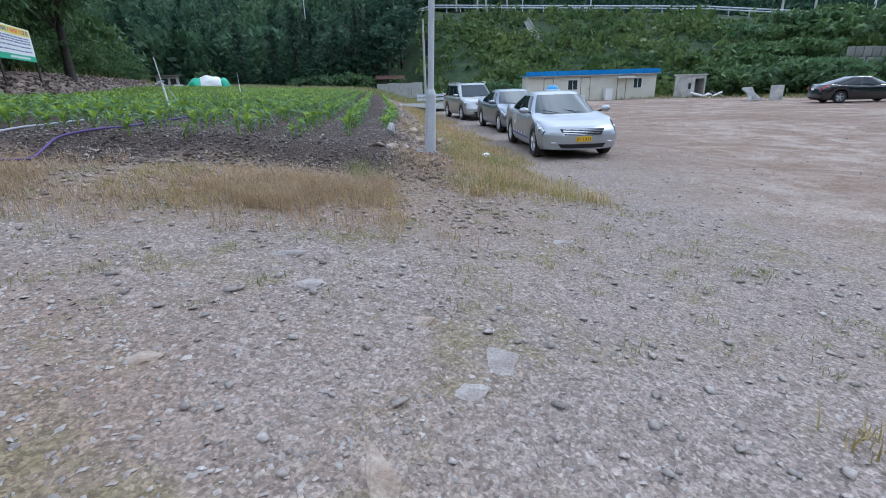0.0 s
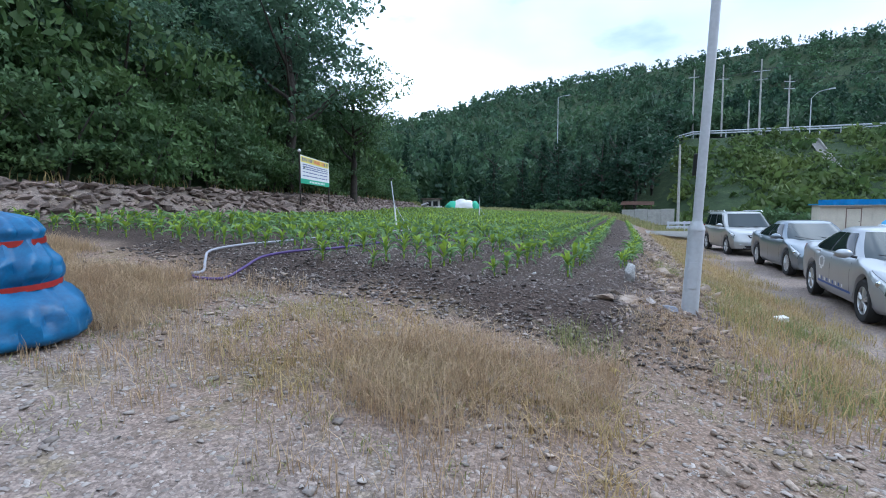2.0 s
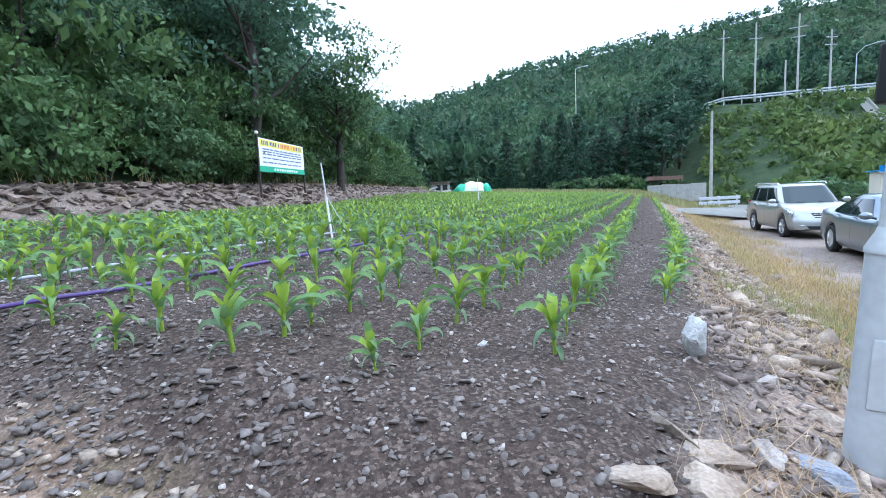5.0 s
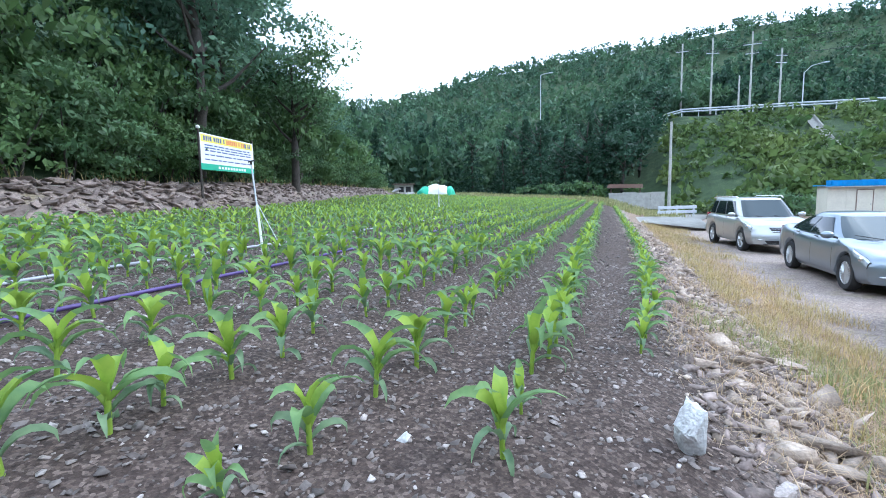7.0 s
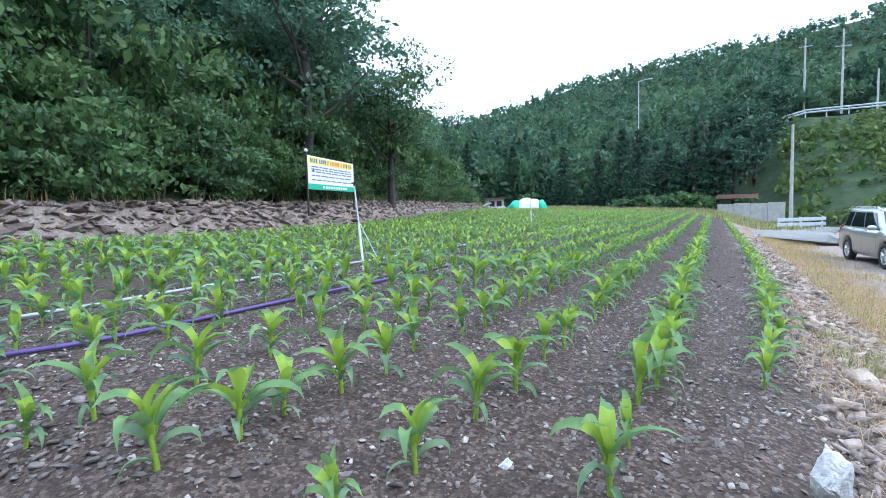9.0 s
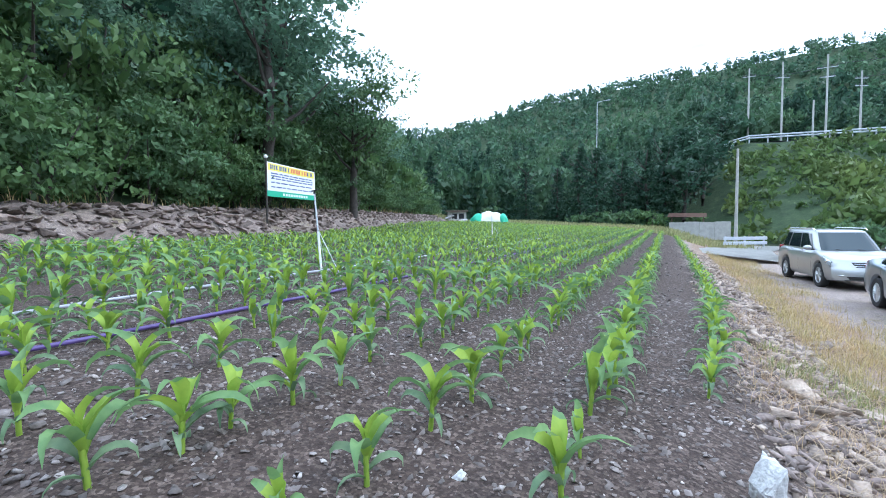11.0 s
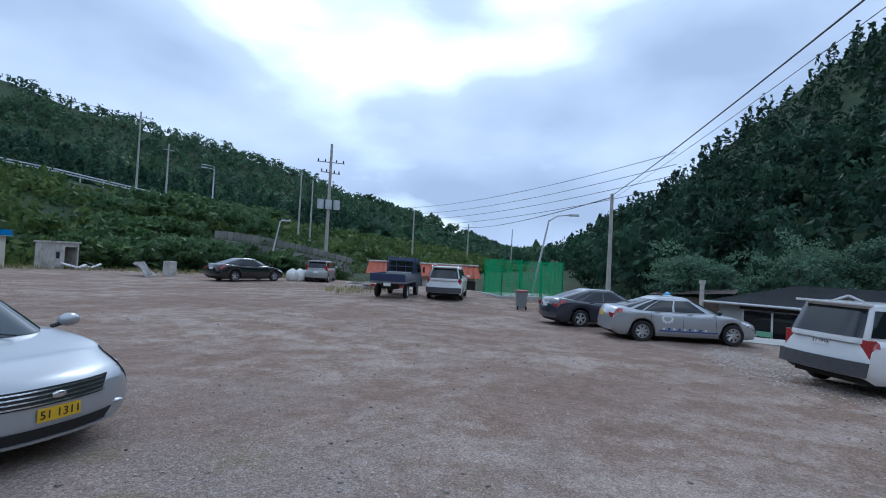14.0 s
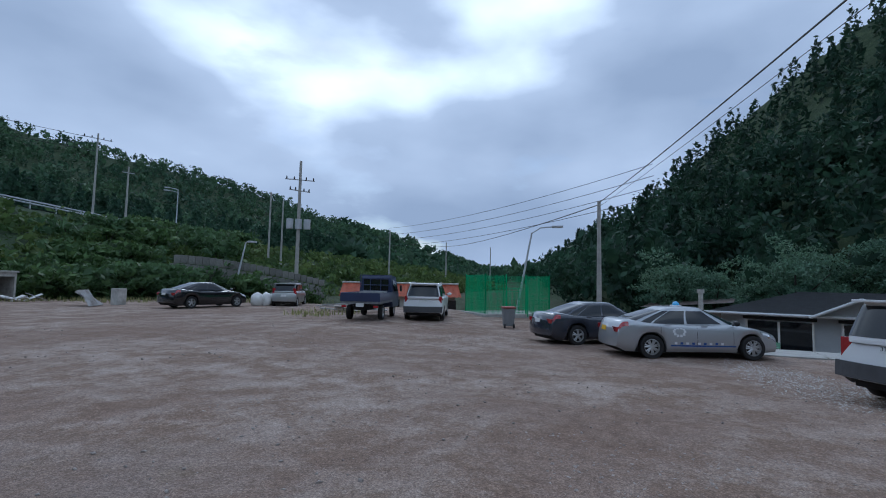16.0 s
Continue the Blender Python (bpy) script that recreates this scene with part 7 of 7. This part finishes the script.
# ---- green fence enclosure and bin ----
fence = empty("wire_fence", pose(29.9, 13.0, gz(29.9, 13.0), 0, 0, -52))
tagged(fence, "bright green wire mesh fence round a concrete pad", "fence")
M_FENCE = mat("green_fence_paint", (0.02, 0.42, 0.16), 0.45, vary=0.1)
def mesh_panel(p0, p1, h):
    p0, p1 = Vector((*p0, 0.15)), Vector((*p1, 0.15))
    bm = bmesh.new()
    n = int((p1 - p0).length / 0.075)
    for i in range(n + 1):
        q = p0.lerp(p1, i / n)
        tube(bm, [q, q + Vector((0, 0, h))], 0.011, 4, False)
    for k in range(10):
        z = Vector((0, 0, h * (k + 0.5) / 10))
        tube(bm, [p0 + z, p1 + z], 0.008, 3, False)
    part("mesh_panel", bm, M_FENCE, fence)
    for q in (p0, p1):
        bm = bmesh.new()
        tube(bm, [q - Vector((0, 0, 0.15)), q + Vector((0, 0, h + 0.06))], 0.035, 8)
        part("fence_post", bm, M_FENCE, fence)
c4 = [(0, 0), (1.3, 0), (2.6, 0), (4.2, 0), (4.2, 2.8), (2.6, 2.8), (0, 2.8)]
for a, b in zip(c4, c4[1:] + c4[:1]):
    if a != (1.3, 0):
        mesh_panel(a, b, 2.2)
mesh_panel((1.35, 0), (2.5, -0.4), 1.5)
part("pad", box(bmesh.new(), (-0.3, -0.3, -0.2), (4.5, 3.1, 0.14), 0.02), M_CONC, fence)
bn = empty("wheeled_bin", pose(24.6, 10.75, gz(24.6, 10.75), 0, 0, 20))
tagged(bn, "grey wheeled bin with a faded red lid", "bin")
bm = bmesh.new()
box(bm, (-0.25, -0.27, 0.08), (0.25, 0.27, 0.85), 0.02)
for v in bm.verts:
    k = 0.78 + 0.22 * v.co.z / 0.85
    v.co.x *= k
    v.co.y *= k
part("body", bm, mat("grey_bin_plastic", (0.22, 0.23, 0.24), 0.6, vary=0.15), bn)
part("lid", box(bmesh.new(), (-0.28, -0.30, 0.855), (0.28, 0.30, 0.93), 0.03), mat("faded_red_plastic", (0.36, 0.10, 0.09), 0.6, vary=0.2), bn, "faded red lid")
for y in (-0.2, 0.2):
    bm = bmesh.new()
    tube(bm, [(-0.24, y - 0.03, 0.09), (-0.24, y + 0.03, 0.09)], 0.09, 12)
    part("wheel", bm, M_TYRE, bn)
for i in range(6):
    ob = bm_mesh("timber_plank", box(bmesh.new(), (-1.4, -0.1, -0.03), (1.4, 0.1, 0.03), 0.006), M_TIN if i % 2 else M_OLDW)
    x, y = 27.2 + kr.uniform(-0.7, 0.7), 19.5 + kr.uniform(-1.0, 1.0)
    ob.matrix_basis = pose(x, y, gz(x, y) + 0.08 + 0.07 * i, kr.uniform(-4, 4), kr.uniform(-6, 6), -50 + kr.uniform(-25, 25))
    tagged(ob, "grey timber plank stacked near the orange roof", "plank", "stacked planks")

# ---- orange-roofed building below the lot ----
orr = empty("orange_roof_house", pose(38.6, 27.2, -1.5, 0, 0, -67))
tagged(orr, "low building with an orange-red tiled roof", "house")
M_ORANGE = mat("orange_tiles", (0.62, 0.12, 0.045), 0.6, grain=0.12, scale=3, vary=0.2)
part("wall", box(bmesh.new(), (0.4, 0.5, 0), (9.6, 4.5, 2.0)), M_OLDW, orr)
for sy, y0 in ((0, 0.0), (1, 5.0)):
    bm = bmesh.new()
    n = 46
    a = [bm.verts.new((10.2 * i / n - 0.1, y0, 1.95 + (0.04 if i % 2 else 0))) for i in range(n + 1)]
    b = [bm.verts.new((10.2 * i / n - 0.1, 2.5, 3.0 + (0.04 if i % 2 else 0))) for i in range(n + 1)]
    for i in range(n):
        bm.faces.new((a[i], a[i + 1], b[i + 1], b[i]))
    bmesh.ops.solidify(bm, geom=bm.faces[:], thickness=0.05)
    part("roof", bm, M_ORANGE, orr)
bm = bmesh.new()
tube(bm, [(-0.15, 2.5, 3.06), (10.15, 2.5, 3.06)], 0.09, 8)
part("ridge", bm, M_OLDW, orr)
for x in np.arange(0.8, 9.2, 1.6):
    part("window", box(bmesh.new(), (x, 0.46, 0.8), (x + 0.9, 0.497, 1.7), 0.01), M_GLASS, orr)

# ---- white house beyond the lot's edge ----
hs = empty("white_house", pose(26.9, 1.9, -1.12, 0, 0, -112))
tagged(hs, "white clapboard house with a dark shingle roof and porch gable", "house")
M_CLAP = mat("white_clapboard", (0.70, 0.73, 0.75), 0.6, vary=0.08, scale=2)
M_SHING = mat("dark_shingles", (0.045, 0.05, 0.058), 0.85, grain=0.3, scale=4, vary=0.3)
for i in range(13):
    bm = bmesh.new()
    v = [bm.verts.new(p) for p in ((0, -0.02, i * 0.145), (10, -0.02, i * 0.145), (10, 0.0, i * 0.145 + 0.15), (0, 0.0, i * 0.145 + 0.15))]
    bm.faces.new(v)
    bmesh.ops.solidify(bm, geom=bm.faces[:], thickness=0.01)
    part("clapboard", bm, M_CLAP, hs)
part("wall", box(bmesh.new(), (0, 0.012, 0), (10, 6.5, 1.88)), M_CLAP, hs)
bm = bmesh.new()
e = 0.55
P_ = [(-e, -e, 1.82), (10 + e, -e, 1.82), (10 + e, 6.5 + e, 1.82), (-e, 6.5 + e, 1.82), (2.6, 3.25, 2.72), (7.4, 3.25, 2.72)]
v = [bm.verts.new(p) for p in P_]
for f in ((0, 1, 5, 4), (1, 2, 5), (2, 3, 4, 5), (3, 0, 4)):
    bm.faces.new([v[i] for i in f])
bmesh.ops.solidify(bm, geom=bm.faces[:], thickness=0.08)
part("roof", bm, M_SHING, hs)
bm = bmesh.new()
tube(bm, [(-e, -e, 1.80), (10 + e, -e, 1.80)], 0.06, 6)
part("gutter", bm, M_CLAP, hs)
porch = empty("porch_gable")
porch.parent = hs
for sx in (-1, 1):
    bm = bmesh.new()
    v = [bm.verts.new(p) for p in ((4.6, -0.9, 2.5), (4.6, 1.6, 2.5), (4.6 + sx * 1.5, 1.6, 1.78), (4.6 + sx * 1.5, -0.9, 1.78))]
    bm.faces.new(v)
    bmesh.ops.solidify(bm, geom=bm.faces[:], thickness=0.07)
    part("porch_roof", bm, M_SHING, porch)
    bm = bmesh.new()
    tube(bm, [(4.6, -0.92, 2.5), (4.6 + sx * 1.5, -0.92, 1.76)], 0.06, 6)
    part("barge_board", bm, M_CLAP, porch)
bm = bmesh.new()
v = [bm.verts.new(p) for p in ((3.3, -0.5, 1.82), (5.9, -0.5, 1.82), (4.6, -0.5, 2.44))]
bm.faces.new(v)
bmesh.ops.solidify(bm, geom=bm.faces[:], thickness=0.05)
part("gable_wall", bm, M_CLAP, porch)
for x0, x1, z0 in ((0.9, 3.2, 0.25), (4.0, 5.6, 0.05), (6.6, 8.6, 0.4)):
    w = empty("window")
    w.parent = hs
    part("pane", box(bmesh.new(), (x0 + 0.08, -0.045, z0 + 0.06), (x1 - 0.08, -0.03, 1.50)), M_GLASS, w)
    for lo, hi in (((x0, -0.07, z0), (x0 + 0.08, -0.024, 1.56)), ((x1 - 0.08, -0.07, z0), (x1, -0.024, 1.56)), (((x0 + x1) / 2 - 0.04, -0.07, z0), ((x0 + x1) / 2 + 0.04, -0.046, 1.5))):
        part("frame", box(bmesh.new(), lo, hi, 0.005), M_WHITE, w)
    part("head_trim", box(bmesh.new(), (x0 - 0.08, -0.09, 1.565), (x1 + 0.08, -0.024, 1.68), 0.005), M_SEAM, w, "dark wooden head trim")
chair = empty("bench", hs.matrix_basis @ pose(1.5, -0.5, 0.3) @ Matrix.Scale(0.55, 4))
tagged(chair, "light green plastic bench in front of the house", "bench")
M_MINT = mat("mint_plastic", (0.22, 0.45, 0.30), 0.5)
part("seat", box(bmesh.new(), (0, 0, 0.30), (1.1, 0.4, 0.35), 0.01), M_MINT, chair)
part("backrest", box(bmesh.new(), (0, 0.36, 0.352), (1.1, 0.4, 0.70), 0.01), M_MINT, chair)
for x in (0.02, 1.04):
    for y in (0.02, 0.34):
        part("leg", box(bmesh.new(), (x, y, -0.3), (x + 0.05, y + 0.05, 0.298)), M_MINT, chair)
bm = bmesh.new()
tube(bm, [(27.3, 2.6, -1.4), (27.3, 2.6, 1.45)], 0.10, 10)
tube(bm, [(27.3, 2.6, 1.45), (27.3, 2.6, 1.62)], 0.15, 10)
tagged(bm_mesh("chimney_pipe", bm, M_OLDW), "grey flue pipe standing beside the house", "chimney")
shed = empty("lean_to_shed", pose(31.5, 4.4, -1.75, 0, 0, -105))
tagged(shed, "old brown shed with a rusty sheet roof", "shed")
M_OLDWOOD = mat("old_boards", (0.17, 0.13, 0.10), 0.85, grain=0.25, scale=4, vary=0.35)
for x in np.arange(0, 3.6, 0.3):
    part("board", box(bmesh.new(), (x + 0.005, 0, 0), (x + 0.292, 0.04, 2.2 + 0.15 * math.sin(x))), M_OLDWOOD, shed)
bm = bmesh.new()
v = [bm.verts.new(p) for p in ((-0.3, -0.4, 2.35), (4.0, -0.4, 2.75), (4.0, 2.5, 2.95), (-0.3, 2.5, 2.5))]
bm.faces.new(v)
bmesh.ops.solidify(bm, geom=bm.faces[:], thickness=0.05)
part("roof", bm, mat("rusty_sheet", (0.15, 0.10, 0.08), 0.7, second=(0.22, 0.20, 0.19), scale=2, grain=0.15), shed)
bm = bmesh.new()
pts = [(21.2, 3.2), (21.0, 0.5), (20.4, -3), (19.4, -7)]
for i, (x, y) in enumerate(pts[:-1]):
    x2, y2 = pts[i + 1]
    a = math.atan2(y2 - y, x2 - x)
    L = math.hypot(x2 - x, y2 - y)
    box(bm, (0, -0.9, -0.6), (L, 0.9, 0.03), 0, Matrix.Translation((x, y, -0.32)) @ Matrix.Rotation(a, 4, "Z"))
tagged(bm_mesh("concrete_ledge", bm, M_CONC), "pale concrete ledge along the lot's edge", "ledge", kind="structure")

# ---- lane, guard rail, wall and shed at the field's far end ----
bm = bmesh.new()
lp = [(-0.9, 33, 3.6), (-1.4, 38, 3.8), (-1.2, 43, 3.6), (0.2, 47.5, 3.2), (2.6, 50.5, 3.0)]
l0, l1 = [], []
for x, y, w in lp:
    l0.append(bm.verts.new((x - w * 0.1, y, gz(x, y) + 0.05)))
    l1.append(bm.verts.new((x + w, y - 0.4, gz(x + w, y) + 0.05)))
for i in range(len(lp) - 1):
    bm.faces.new((l0[i], l0[i + 1], l1[i + 1], l1[i]))
bmesh.ops.solidify(bm, geom=bm.faces[:], thickness=0.12)
tagged(bm_mesh("lane", bm, M_CONC), "pale concrete lane leaving the lot", "road", kind="structure")
gr = empty("lane_guard_rail", pose(-0.3, 46.5, gz(-0.3, 46.5), 0, 0, 40))
tagged(gr, "short steel guard rail beside the lane", "guard rail")
for z in (0.35, 0.70):
    part("beam", box(bmesh.new(), (0, -0.03, z - 0.12), (3.6, 0.03, z + 0.12), 0.02), M_GALV, gr)
for x in (0.2, 1.8, 3.4):
    part("post", box(bmesh.new(), (x - 0.05, 0.032, -0.2), (x + 0.05, 0.13, 0.85)), M_GALV, gr)
cw = empty("concrete_wall_shed", pose(-4.7, 54.5, gz(-3, 54.5), 0, 0, 2))
tagged(cw, "grey concrete wall with a rusty roof behind it", "wall")
for i in range(4):
    part("wall_section", box(bmesh.new(), (i * 1.22 + 0.01, 0, -0.3), (i * 1.22 + 1.21, 0.2, 1.25 + 0.05 * (i % 2)), 0.01), M_CONC, cw)
bm = bmesh.new()
v = [bm.verts.new(p) for p in ((-0.2, 0.5, 1.75), (3.0, 0.5, 1.7), (3.0, 3, 2.1), (-0.2, 3, 2.15))]
bm.faces.new(v)
bmesh.ops.solidify(bm, geom=bm.faces[:], thickness=0.35)
part("roof", bm, mat("rust_brown", (0.16, 0.085, 0.06), 0.85, grain=0.2, scale=3, vary=0.3), cw)
for x in (0.1, 2.7):
    part("post", box(bmesh.new(), (x, 0.9, -0.3), (x + 0.12, 1.02, 1.8)), M_OLDWOOD, cw)
# small hut, tarpaulin heap and clutter past the corn
fh = empty("field_hut", pose(-24.6, 48.4, gz(-24, 48.5), 0, 0, 28))
tagged(fh, "small grey hut with dark window openings", "hut")
part("wall", box(bmesh.new(), (0, 0, 0), (1.9, 1.6, 1.25), 0.02), M_OLDW, fh)
part("roof", box(bmesh.new(), (-0.2, -0.3, 1.252), (2.1, 1.9, 1.36), 0.02), M_OLDWOOD, fh)
for x in (0.45, 1.15):
    part("window", box(bmesh.new(), (x, -0.015, 0.5), (x + 0.5, -0.003, 1.05)), M_SEAM, fh)
th = empty("tarpaulin_heap", pose(-18.1, 44.6, gz(-18.1, 44.6), 0, 0, 25))
tagged(th, "heap under a white tarpaulin with green ends", "heap")
for nm, cx, sx, mt in (("white_sheet", 0, 1.45, M_WHITE), ("green_sheet", -1.0, 0.75, M_BANG), ("green_sheet", 1.15, 0.5, M_BANG)):
    bm = bmesh.new()
    bmesh.ops.create_icosphere(bm, subdivisions=4, radius=1)
    for v in bm.verts:
        q = v.co.copy()
        q *= 1 + 0.13 * noise.noise(q * 2.2 + Vector((cx, 0, 0))) + 0.05 * noise.noise(q * 6)
        v.co = Vector((cx + q.x * sx, q.y * 0.85, max(q.z, -0.1) * (1.05 if cx == 0 else 0.88)))
    part(nm, bm, mt, th, smooth=True)
for i in range(14):
    ob = bm_mesh("clutter_board", box(bmesh.new(), (-0.7, -0.15, -0.04), (0.7, 0.15, 0.04), 0.008), (M_OLDWOOD, M_TIN, M_OLDW)[i % 3])
    x, y = -21.5 + kr.uniform(-4.5, 1.8), 46.5 + kr.uniform(-1.2, 1.6)
    ob.matrix_basis = pose(x, y, gz(x, y) + 0.15 + 0.08 * (i % 4), kr.uniform(-30, 30), kr.uniform(-30, 30), kr.uniform(0, 180))
    tagged(ob, "old board in the clutter past the field", "board", "clutter past the field")

# ---- stone-faced retaining wall below the road ----
# mottled old concrete, its base darkened to paint in the shade on the wall
M_OLDCONC_SHADED = mat("shaded_weathered_concrete", (0.27, 0.265, 0.245), 0.92, grain=0.18, scale=1.5, second=(0.15, 0.15, 0.13), rand=0.2, bump=0.4)
rw = empty("retaining_wall")
tagged(rw, "pale concrete block retaining wall below the hill road", "retaining wall")
wx = np.linspace(0, 1, 24)
for i in range(23):
    for k in range(4):
        p0, p1 = wx[i], wx[i + 1]
        a = Vector((33.2 + 7.6 * p0, 39.6 - 9.2 * p0, 0))
        b = Vector((33.2 + 7.6 * p1, 39.6 - 9.2 * p1, 0))
        z_lo = 0.7 - 1.2 * p0
        z_hi = 3.5 - 1.9 * p0 ** 1.6
        hh = (z_hi - z_lo) / 4
        bm = bmesh.new()
        L = (b - a).length
        box(bm, (0.015, -0.15, 0.012), (L - 0.015, 0.25, hh - 0.012), 0.03)
        ob = part("wall_block", bm, M_OLDCONC_SHADED, rw)
        off = 0.5 * L * (k % 2)
        d = (b - a).normalized()
        ob.matrix_basis = Matrix.Translation(a + d * off + Vector((0, 0, z_lo + k * hh))) @ Matrix.Rotation(math.atan2(d.y, d.x), 4, "Z")
